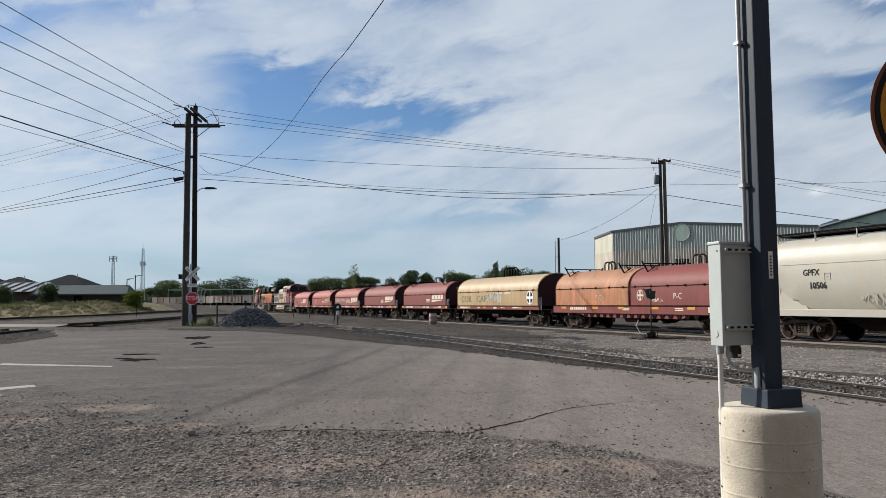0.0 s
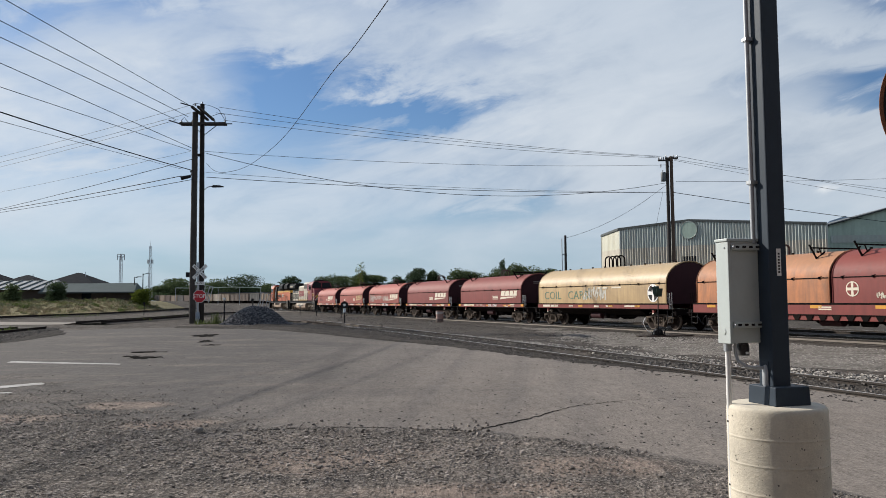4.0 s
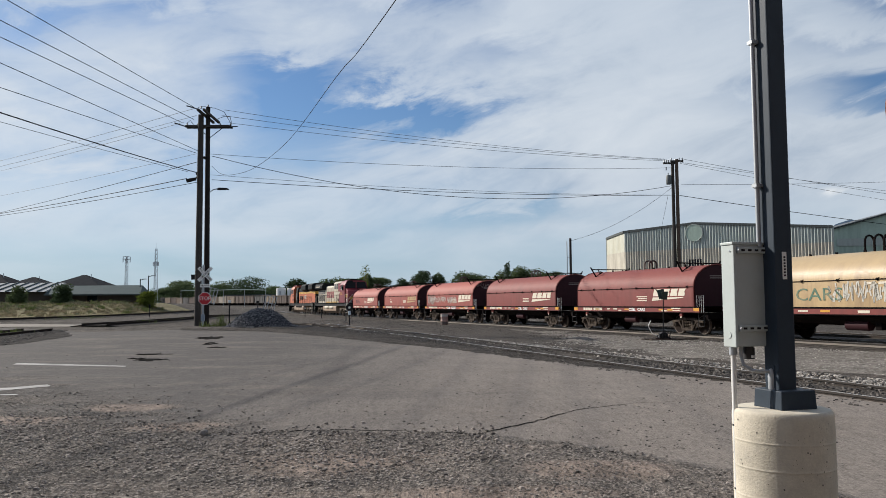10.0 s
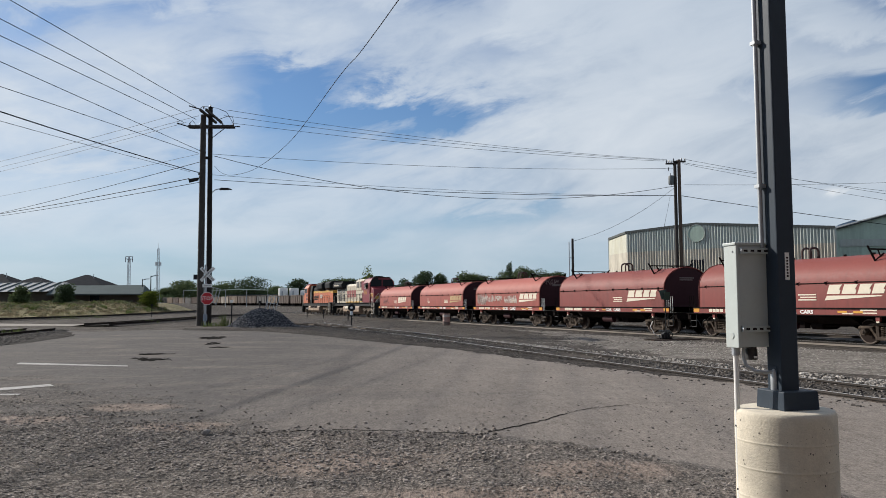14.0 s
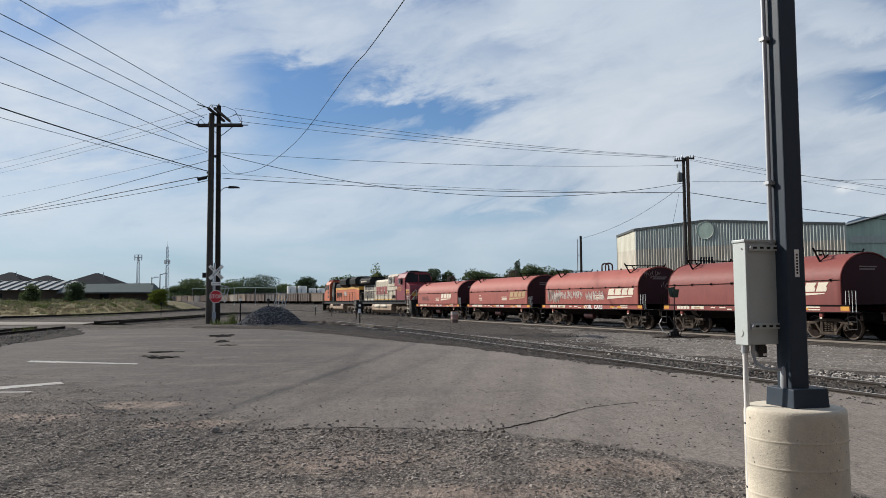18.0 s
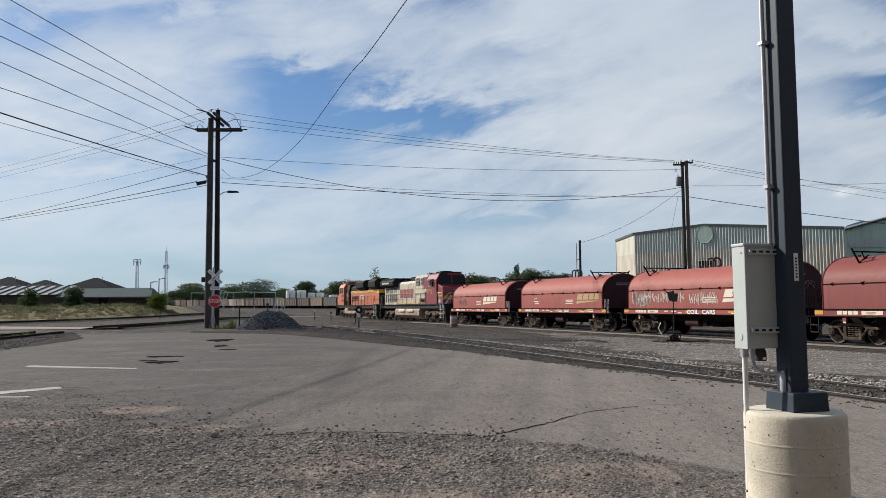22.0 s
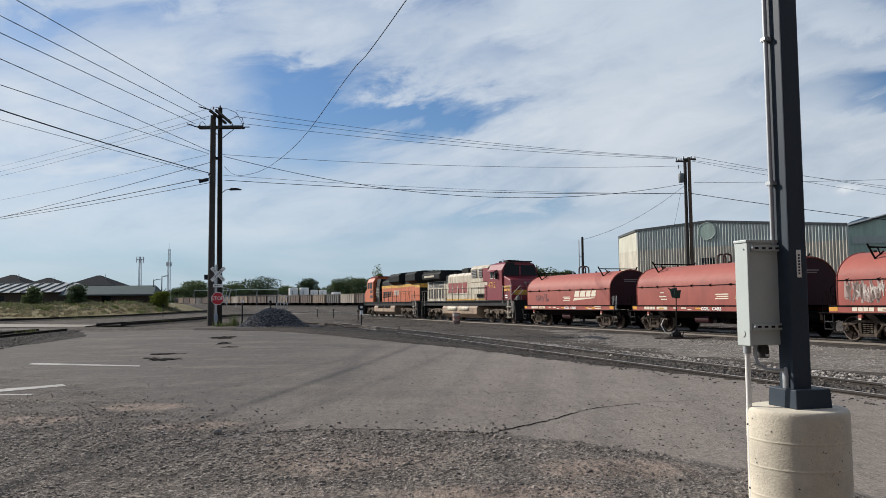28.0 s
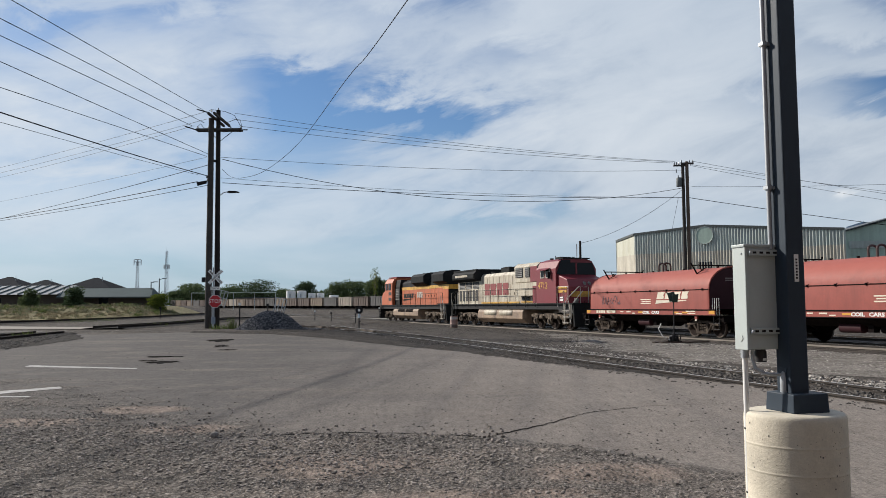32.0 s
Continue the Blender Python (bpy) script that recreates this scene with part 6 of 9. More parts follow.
def orange_loco(offset):
    """Orange and black road engine, its cab away from the coil cars."""
    car = loco_base("locomotive", "orange and black diesel locomotive with dark roof", 22.6, BLACK_PAINT, (-5.4, 2.9))
    # cab and nose at the far end
    part("nose", M().prism([(-10.1, 1.70), (-8.4, 1.70), (-8.4, 3.30), (-9.7, 3.05), (-10.1, 2.7)], -1.36, 1.36, "y"), LOCO_ORANGE, car, "orange nose", round_edge=0.05)
    cab = part("cab", M().prism([(-1.52, 1.70), (-1.52, 4.05), (-1.25, 4.50), (-0.7, 4.66), (0.7, 4.66), (1.25, 4.50), (1.52, 4.05), (1.52, 1.70)], -8.4, -5.6), LOCO_ORANGE, car, "orange cab", round_edge=0.03)
    for x0, x1 in ((-8.1, -7.3), (-7.0, -6.1)):
        part("cab_window", M().box(x0, x1, -1.545, -1.515, 3.30, 4.02), LOCO_DARK, cab)
        part("window_pane", M().box(x0 + 0.06, x1 - 0.06, -1.55, -1.54, 3.36, 3.96), GLASS_DARK, cab)
    for z in (2.15, 2.75):
        panel(car, "vent", -6.9, -5.9, z, z + 0.34, -1.522, GRILLE)
    part("cab_roof", M().box(-8.5, -5.5, -1.0, 1.0, 4.64, 4.74), LOCO_RED, cab, "faded reddish roof")
    # hood: orange below, dark above with a yellow line
    part("inverter_cabinet", M().prism([(-1.20, 1.70), (-1.20, 3.6), (-1.05, 4.35), (1.05, 4.35), (1.20, 3.6), (1.20, 1.70)], -5.6, -3.9), LOCO_DARK, car, round_edge=0.03)
    louvres(car, -5.4, -4.2, 2.2, 3.4, -1.205, 7)
    part("engine_hood", M().prism([(-0.95, 1.70), (-0.95, 3.35), (0.95, 3.35), (0.95, 1.70)], -3.9, 7.0), LOCO_ORANGE, car)
    part("hood_top", M().prism([(-0.95, 3.36), (-0.92, 3.95), (-0.70, 4.15), (0.70, 4.15), (0.92, 3.95), (0.95, 3.36)], -3.9, 7.0), LOCO_DARK, car, round_edge=0.02)
    panel(car, "hood_stripe", -3.9, 10.0, 3.22, 3.52, -0.965, LOCO_YELLOW)
    for i in range(12):
        hood_door(car, -3.8 + i * 0.85, -2.95 + i * 0.85, 1.85, 3.2, -0.955, LOCO_ORANGE)
    # dynamic brake and flared radiators
    part("brake_house", M().prism([(-0.96, 3.5), (-1.48, 3.85), (-1.50, 4.45), (-1.2, 4.70), (1.2, 4.70), (1.50, 4.45), (1.48, 3.85), (0.96, 3.5)], 0.8, 4.6), LOCO_DARK, car, "black flared brake and fan housing", round_edge=0.02)
    part("radiator_house", M().prism([(-0.96, 1.70), (-0.96, 3.55), (-1.52, 3.80), (-1.54, 4.45), (-1.2, 4.72), (1.2, 4.72), (1.54, 4.45), (1.52, 3.80), (0.96, 3.55), (0.96, 1.70)], 7.0, 10.1), LOCO_DARK, car, round_edge=0.02)
    panel(car, "rear_panel", 7.1, 10.0, 1.80, 3.25, -0.975, LOCO_ORANGE)
    part("rear_band", M().box(8.6, 10.12, -1.0, 1.0, 3.10, 3.50), LOCO_YELLOW, car, "yellow rear band")
    part("hood_emblem_roof", M().box(-3.2, 0.6, -0.6, 0.6, 4.14, 4.30), LOCO_DARK, car)
    for x in (1.6, 2.7, 3.8, 7.8, 9.1):
        part("roof_fan", M().cyl((x, 0, 4.68), (x, 0, 4.82), 0.5, seg=18), LOCO_DARK, car)
    part("exhaust_stack", M().box(-2.2, -1.2, -0.35, 0.35, 4.14, 4.48), LOCO_DARK, car)
    slanted_mark(car, -3.3, 2.10, 1.5, -0.985, LOCO_DARK, "dark slanted block emblem")
    bars(car, "stencilling", 1.3, 2.4, [(i * 0.42, 0, 0.3, 0.55) for i in range(4)], -0.985, STEEL_RAIL)
    for x in (-2.4, 0.2):
        part("air_tank", M().cyl((x - 1.1, -1.36, 1.10), (x + 1.1, -1.36, 1.10), 0.17, seg=14), CAR_UNDER, car, smooth=True)
    part("horn", M().cyl((0.2, 0, 4.15), (0.2, 0, 4.4), 0.04, seg=6).cyl((0.0, 0.1, 4.4), (0.5, 0.1, 4.42), 0.03, 0.07, 8), LOCO_DARK, car)
    handrails(car, -5.4, 9.9, 1.6, LOCO_DARK)
    CARS.append((car, offset))
    return car


red_loco(-1.30 - 11.15)
orange_loco(-1.30 - 22.3 - 11.3)


# ---- the lamp pole on its concrete pier, in front of the lot ----
def light_pole():
    base = thing("light_pole", pose(2.292, 5.19, 0.0, 0, 0, 15.2), "slate blue square steel pole bolted to a round concrete pier", "light pole")
    prof = [(0.312, -0.3), (0.312, 0.2)]
    for z in (0.28, 0.457, 0.637, 0.804):       # raised rings left by the form
        prof += [(0.312, z - 0.014), (0.312, z - 0.005), (0.3136, z - 0.002), (0.3136, z + 0.003), (0.312, z + 0.006), (0.312, z + 0.015)]
    prof += [(0.312, 0.945), (0.3105, 0.972), (0.305, 0.988), (0.297, 0.996), (0.285, 1.0), (0.05, 1.003)]
    pier = part("pier", M().lathe(prof, seg=64), CONCRETE, base, "cream cast concrete pier with air holes and form rings", smooth=True)
    rnd = random.Random(8)
    pits = M()
    for k in range(210):
        a, z = rnd.uniform(2.6, 6.6), rnd.uniform(0.12, 0.96)
        r = rnd.choice((0.0015, 0.002, 0.002, 0.003, 0.003, 0.0055))
        c = Vector((0.3130 * math.cos(a), 0.3130 * math.sin(a), z))
        o = Vector((math.cos(a), math.sin(a), 0))
        t = Vector((-math.sin(a), math.cos(a), 0))
        ring = [c + o * 0.0012 + t * r * rnd.uniform(0.7, 1.3) * math.cos(q * 1.0472) + Vector((0, 0, 1)) * r * rnd.uniform(0.7, 1.5) * math.sin(q * 1.0472) for q in range(6)]
        pits.raw(ring, [(0, 1, 2, 3, 4, 5)])
    part("air_hole", pits, CONCRETE_PIT, pier)["kind"] = "stuff"
    part("base_cover", M().raw([(-0.116, -0.142, 1.0), (0.157, -0.142, 1.0), (0.157, 0.131, 1.0), (-0.116, 0.131, 1.0), (-0.110, -0.136, 1.122), (0.151, -0.136, 1.122), (0.151, 0.125, 1.122), (-0.110, 0.125, 1.122)],
                               [(0, 3, 2, 1), (4, 5, 6, 7), (0, 1, 5, 4), (1, 2, 6, 5), (2, 3, 7, 6), (3, 0, 4, 7)]), BLUE_STEEL, base, "slate blue steel base cover", round_edge=0.006)
    pole = part("pole", M().box(-0.0705, 0.0665, -0.0685, 0.0685, 1.05, 7.6), BLUE_STEEL, base, "square slate blue steel tube", round_edge=0.008)
    part("hand_hole_cover", M().box(-0.0755, -0.070, -0.032, 0.032, 1.13, 1.28), BLUE_STEEL, pole, round_edge=0.003)
    part("label", M().box(-0.014, 0.020, -0.0705, -0.068, 1.84, 2.02), WHITE_PAINT, pole, "white sticker with dark marks")
    m = M()
    for i in range(7):
        m.box(-0.004, 0.010, -0.0715, -0.070, 1.86 + i * 0.02, 1.872 + i * 0.02)
    part("label_marks", m, BLACK_PAINT, pole)["kind"] = "stuff"
    part("conduit", M().cyl((-0.100, 0.045, 2.06), (-0.100, 0.045, 7.4), 0.0155, seg=14), GALV, base, "galvanised conduit strapped to the pole", smooth=True)
    for z in (2.46, 3.44, 4.5):
        part("strap", M().box(-0.123, -0.070, 0.02, 0.07, z, z + 0.022).cyl((-0.100, 0.045, z - 0.006), (-0.100, 0.045, z + 0.03), 0.021, seg=12), GALV, base)
    return base


light_pole()


def junction_box():
    base = thing("junction_box", pose(2.30, 5.19, 1.40, 0, 0, 15.2), "light grey steel electrical box mounted on the pole", "electrical box")
    x0, x1, y0, y1 = -0.303, -0.050, 0.046, 0.164
    part("enclosure", M().box(x0 + 0.012, x1, y0, y1, 0.0, 0.68), BOX_GREY, base, "light grey enamelled enclosure", round_edge=0.006)
    part("door", M().box(x0 - 0.012, x0 + 0.012, y0 - 0.008, y1 + 0.008, -0.004, 0.672), BOX_GREY, base, round_edge=0.005)
    part("drip_cap", M().box(x0 - 0.02, x1 + 0.004, y0 - 0.010, y1 + 0.010, 0.672, 0.692), BOX_GREY, base, round_edge=0.005)
    part("knockout", M().cyl((x0 - 0.012, 0.105, 0.075), (x0 - 0.016, 0.105, 0.075), 0.022, seg=18), BOX_GREY, base)
    part("screw", M().cyl((x0 - 0.012, 0.075, 0.63), (x0 - 0.018, 0.075, 0.63), 0.006, seg=8), GALV, base)
    for z in (0.10, 0.615):
        rail = part("strut_rail", M().box(x0 + 0.015, x1 + 0.02, y0 - 0.020, y0 - 0.0, z, z + 0.040), BOX_GREY, base, "slotted strut channel", round_edge=0.003)
        for i in range(4):
            part("slot", M().box(x0 + 0.040 + i * 0.052, x0 + 0.068 + i * 0.052, y0 - 0.0215, y0 - 0.019, z + 0.013, z + 0.027), BLACK_PAINT, rail)
        part("bolt", M().cyl((x0 + 0.018, y0 - 0.02, z + 0.02), (x0 + 0.018, y0 - 0.034, z + 0.02), 0.010, seg=6), GALV, rail)
    part("cable_gland", M().cyl((-0.172, 0.105, -0.012), (-0.172, 0.105, 0.0), 0.034, seg=16).cyl((-0.172, 0.105, -0.085), (-0.172, 0.105, -0.012), 0.040, seg=16), BLACK_PLASTIC, base, "black plastic photocell fitting", smooth=True)
    part("gland_label", M().box(-0.182, -0.157, 0.0635, 0.066, -0.075, -0.06), WHITE_PAINT, base)
    part("flex_conduit", M().tube([(-0.245, 0.085, 0.0), (-0.250, 0.082, -0.06), (-0.240, 0.070, -0.12), (-0.20, 0.04, -0.155), (-0.14, 0.015, -0.162), (-0.07, 0.0, -0.162)], 0.011, 10), GALV, base, "bent metal conduit to the pole", smooth=True)
    part("conduit_fitting", M().cyl((-0.085, 0.0, -0.162), (-0.062, 0.0, -0.162), 0.02, seg=12).lathe([(0.02, -0.30), (0.026, -0.27), (0.026, -0.19), (0.018, -0.15)], (-0.078, 0, 0.0), 12), GALV, base, smooth=True)
    part("ground_conduit", M().cyl((-0.286, 0.112, -1.42), (-0.286, 0.112, 0.0), 0.0175, seg=16), CONDUIT_WHITE, base, "white conduit running to the ground", smooth=True)
    part("conduit_hub", M().cyl((-0.286, 0.112, -0.055), (-0.286, 0.112, 0.0), 0.026, seg=14), GALV, base)
    for z in (-0.52, -0.93):
        part("coupling", M().cyl((-0.286, 0.112, z), (-0.286, 0.112, z + 0.012), 0.0195, seg=14), BLACK_PLASTIC, base)
    return base


junction_box()


def warning_sign():
    base = thing("warning_sign", pose(2.985, 4.22, 2.755, 0, 0, -8), "round amber warning sign with a black ring on a post", "road sign")
    r = 0.457
    part("plate", M().lathe([(0.01, 0.0), (r, 0.0), (r, 0.004), (0.01, 0.004)], seg=72, axis="y"), material("brown_sign_edge", (0.20, 0.075, 0.035), 0.5), base)
    part("face", M().lathe([(0.01, -0.0035), (r - 0.022, -0.0035), (r - 0.022, 0.0), (0.01, 0.0)], seg=72, axis="y"), BLACK_PAINT, base, "black border ring")
    part("field", M().lathe([(0.01, -0.006), (r - 0.052, -0.006), (r - 0.052, -0.003), (0.01, -0.003)], seg=72, axis="y"), SIGN_YELLOW, base, "amber yellow field")
    part("post", M().box(-0.03, 0.03, 0.006, 0.046, -2.755, 0.5), GALV, base)
    return base


warning_sign()


# ---- utility poles and wires ----
def insulator(parent, p, h=0.16, r=0.06):
    part("insulator", M().lathe([(0.02, 0), (r, 0.02), (r * 0.6, 0.06), (r * 0.9, 0.09), (r * 0.4, h)], p, 10), PORCELAIN, parent, smooth=True)


def wooden_pole(name, x, y, z0, z1, r0, r1, mat, label, lean=(0, 0)):
    ob = thing(name, pose(x, y, z0), label, "utility pole", "utility poles of the yard")
    m = M()
    seg, n = 18, 14
    rnd = random.Random(int(abs(x) * 100))
    for j in range(n + 1):
        f = j / n
        r = r0 + (r1 - r0) * f
        for k in range(seg):
            a = 2 * math.pi * k / seg
            rr = r * (1 + rnd.uniform(-0.02, 0.02))
            m.v.append((rr * math.cos(a) + lean[0] * f, rr * math.sin(a) + lean[1] * f, -0.5 + (z1 - z0 + 0.5) * f))
    m.f = [(j * seg + k, j * seg + (k + 1) % seg, (j + 1) * seg + (k + 1) % seg, (j + 1) * seg + k) for j in range(n) for k in range(seg)] + [tuple(range(n * seg, (n + 1) * seg))]
    part("shaft", m, mat, ob, smooth=True)
    return ob


pole_left = wooden_pole("utility_pole", -14.36, 48.30, 0.38, 13.45, 0.215, 0.165, WOOD_POLE, "weathered grey wooden utility pole beside a darker one", (0.02, 0))
part("floodlight", M().cyl((-0.20, -0.1, 9.05), (-0.75, -0.25, 8.90), 0.10, 0.12, 12).cyl((-0.16, 0, 9.25), (-0.20, -0.1, 9.05), 0.03, seg=6), BLACK_PAINT, pole_left, "dark cylindrical yard light", smooth=True)
part("cable_clamp", M().box(-0.24, -0.14, -0.05, 0.05, 9.3, 9.42), BLACK_PAINT, pole_left)
part("cable_riser", M().cyl((0.19, -0.05, 0.2), (0.165, -0.03, 9.0), 0.025, seg=8), GALV, pole_left)

pole_right = wooden_pole("utility_pole", -13.92, 48.60, 0.38, 14.02, 0.18, 0.135, material("dark_creosote_pole", (0.024, 0.021, 0.020), 0.85, spec=0.15, grain=0.35, scale=4.0, bump=0.4, bump_scale=14.0), "dark creosoted utility pole with double crossarms", (-0.08, 0))
for dy in (-0.17, 0.17):
    part("crossarm", M().box(-1.42, 1.42, dy - 0.06, dy + 0.06, 12.32, 12.46), WOOD_POLE, pole_right, "weathered timber crossarm")
for dx in (-0.20, 0.16):
    part("alley_arm", M().box(dx - 0.06, dx + 0.06, -1.75, 1.70, 12.98, 13.12), WOOD_POLE, pole_right, "weathered timber arm at right angles")
for sx in (-1, 1):
    part("arm_brace", M().cyl((0, 0.22, 11.75), (sx * 0.75, 0.22, 12.34), 0.022, seg=6), WIRE, pole_right)
for ix in (-1.35, -0.7, 0.7, 1.35):
    insulator(pole_right, (ix, 0, 12.46))
for iy in (-1.65, -0.9, 0.8, 1.6):
    insulator(pole_right, (-0.02, iy, 13.12))
insulator(pole_right, (-0.08, 0, 13.64))
for pts in (((-0.2, -1.6, 13.2), (-0.35, -0.6, 13.55), (0.3, 0.2, 13.62), (0.9, 0.1, 13.35), (1.32, 0, 12.65)), ((0.0, 1.5, 13.2), (0.7, 1.0, 13.3), (1.2, 0.4, 13.1), (1.40, 0, 12.6)), ((-1.40, 0, 12.6), (-1.15, -0.1, 12.78), (-0.95, 0, 12.5))):
    part("jumper_wire", M().tube(pts, 0.016, 6), WIRE, pole_right)
for p, q in (((-1.42, 0, 12.40), (-1.95, -0.6, 12.50)), ((1.30, 0, 12.40), (1.75, 0.1, 12.42)), ((-0.25, -1.7, 13.1), (-0.7, -2.3, 13.14))):
    part("dead_end", M().cyl(p, q, 0.035, seg=6), WIRE, pole_right)
lamp = part("street_light", M().tube([(0.10, -0.05, 8.25), (0.35, -0.1, 8.42), (0.62, -0.15, 8.47)], 0.028, 8), GALV, pole_right, "short lamp arm")
part("lamp_head", M().prism([(0.60, 8.42), (0.72, 8.52), (1.15, 8.50), (1.32, 8.45), (1.30, 8.40), (0.62, 8.39)], -0.27, -0.03, "y"), BLACK_PAINT, lamp, "flat dark lamp head")
part("splice_box", M().box(-0.30, -0.12, -0.12, 0.04, 10.35, 10.5), BLACK_PAINT, pole_right)

pole_b1 = wooden_pole("utility_pole", 18.02, 58.1, 0.0, 12.25, 0.14, 0.115, WOOD_POLE, "dark wooden utility pole with a transformer")
pole_b2 = wooden_pole("utility_pole", 18.30, 58.0, 0.0, 12.32, 0.145, 0.12, WOOD_BROWN, "brown wooden utility pole with short crossarms")
part("crossarm", M().box(-0.68, 0.25, -0.06, 0.06, 11.98, 12.10), WOOD_POLE, pole_b1)
for ix in (-0.62, -0.45, -0.28, 0.14):
    insulator(pole_b1, (ix, 0, 12.10), 0.2, 0.055)
part("crossarm", M().box(-0.45, 0.50, -0.06, 0.06, 12.12, 12.24), WOOD_POLE, pole_b2)
for ix in (-0.4, 0.2, 0.45):
    insulator(pole_b2, (ix, 0, 12.24), 0.2, 0.055)
can = part("transformer", M().lathe([(0.05, 10.42), (0.18, 10.44), (0.20, 10.48), (0.20, 11.06), (0.17, 11.12), (0.05, 11.14)], (-0.32, -0.05, 0), 16), material("grey_transformer", (0.10, 0.115, 0.12), 0.6), pole_b1, "grey cylindrical transformer", smooth=True)
part("bushing", M().cyl((-0.36, -0.05, 11.12), (-0.36, -0.05, 11.30), 0.035, seg=8), PORCELAIN, can)
part("fuse_cutout", M().box(-0.52, -0.46, -0.06, 0.02, 11.5, 11.75), PORCELAIN, pole_b1)
thin1 = wooden_pole("utility_pole", 10.93, 62.0, 0.0, 6.75, 0.12, 0.09, material("black_stub_pole", (0.022, 0.019, 0.018), 0.8), "short dark stub pole behind the track")
part("riser", M().cyl((-0.28, 0, 0), (-0.28, 0, 6.5), 0.035, seg=8).box(-0.28, 0, -0.02, 0.02, 5.2, 5.26), GALV, thin1)


def wire(p, q, sag, r, mat, label, n=26):
    p, q = Vector(p), Vector(q)
    pts = [p.lerp(q, i / n) - Vector((0, 0, 4 * sag * (i / n) * (1 - i / n))) for i in range(n + 1)]
    return tagged(new("overhead_wire", M().tube(pts, r, 6).mesh("overhead_wire", mat, True)), label, "wire", "overhead wires")


def beyond(p, q, k):
    """The point past p on the way from q, k times as far."""
    return tuple(Vector(q) + (Vector(p) - Vector(q)) * k)


SPANS = [
    ((-16.05, 24.0, 12.86), (-14.72, 48.0, 13.87), 0.00, 0.015),
    ((-16.58, 24.0, 12.21), (-14.7, 48.0, 13.1), 0.0, 0.015),
    ((-16.32, 24.0, 11.43), (-15.46, 48.0, 12.92), 0.0, 0.015),
    ((-16.6, 24.0, 10.67), (-14.4, 48.0, 11.13), 0.0, 0.014),
    ((-16.53, 24.0, 9.52), (-14.5, 48.0, 10.99), 0.0, 0.013),
    ((-16.52, 24.0, 8.92), (-14.38, 48.0, 9.76), 0.11, 0.024),
    ((-17.69, 26.0, 8.87), (-15.0, 48.0, 9.84), 0.06, 0.010),
]
for p, q, sag, r in SPANS:
    wire(beyond(p, q, 1.45), q, sag * 2.0, r, WIRE, "dark overhead conductor between utility poles")
FAR_SPANS = [
    ((-62.42, 95.0, 16.98), (-14.71, 48.0, 13.77), 0.26, 0.012),
    ((-62.57, 95.0, 16.37), (-14.54, 48.0, 13.34), 0.26, 0.012),
    ((-61.78, 95.0, 15.95), (-15.32, 48.0, 12.92), 0.26, 0.012),
    ((-62.46, 95.0, 13.26), (-14.5, 48.0, 10.95), 0.26, 0.010),
    ((-62.45, 95.0, 10.75), (-14.39, 48.0, 10.46), 0.26, 0.018),
    ((-61.8, 95.0, 11.5), (-15.07, 48.0, 9.42), 0.26, 0.024),
    ((-62.46, 95.0, 11.3), (-14.38, 48.0, 9.2), 0.26, 0.018),
]
for p, q, sag, r in FAR_SPANS:
    wire(p, q, sag, r, PALE_WIRE if r < 0.016 else WIRE, "thin overhead line running to far poles")
MID_SPANS = [
    ((-12.81, 48.0, 13.69), (17.42, 58.0, 12.34), 0.38, 0.012),
    ((-12.98, 48.0, 13.34), (17.6, 58.0, 12.28), 0.34, 0.012),
    ((-12.56, 48.0, 12.88), (17.75, 58.0, 12.2), 0.34, 0.012),
    ((-13.81, 48.0, 10.95), (17.95, 58.0, 11.68), 0.38, 0.012),
    ((-13.54, 48.0, 10.81), (17.92, 58.0, 10.33), 1.72, 0.018),
    ((-13.52, 48.0, 9.34), (17.95, 58.0, 9.62), 0.31, 0.018),
    ((-13.8, 48.0, 9.66), (17.95, 58.0, 9.62), 0.31, 0.010),
    ((18.67, 58.0, 12.36), (43.95, 62.0, 9.09), 0.17, 0.013),
    ((18.54, 58.0, 12.1), (43.97, 62.0, 9.55), 0.17, 0.012),
    ((18.54, 58.0, 12.02), (43.92, 62.0, 8.5), 0.17, 0.012),
    ((18.62, 58.0, 10.43), (44.07, 62.0, 11.43), 0.17, 0.013),
    ((18.42, 58.0, 9.60), (43.83, 62.0, 6.81), 0.13, 0.022),
    ((17.95, 58.0, 10.23), (10.93, 62.0, 6.55), 0.55, 0.013),
]
for p, q, sag, r in MID_SPANS:
    wire(p, q, sag, r, PALE_WIRE if r < 0.016 else WIRE, "overhead line between two utility poles")
wire((17.6, 58.0, 9.6), (16.4, 57.0, 5.5), 0.0, 0.010, WIRE, "thin guy wire beside a utility pole", 6)


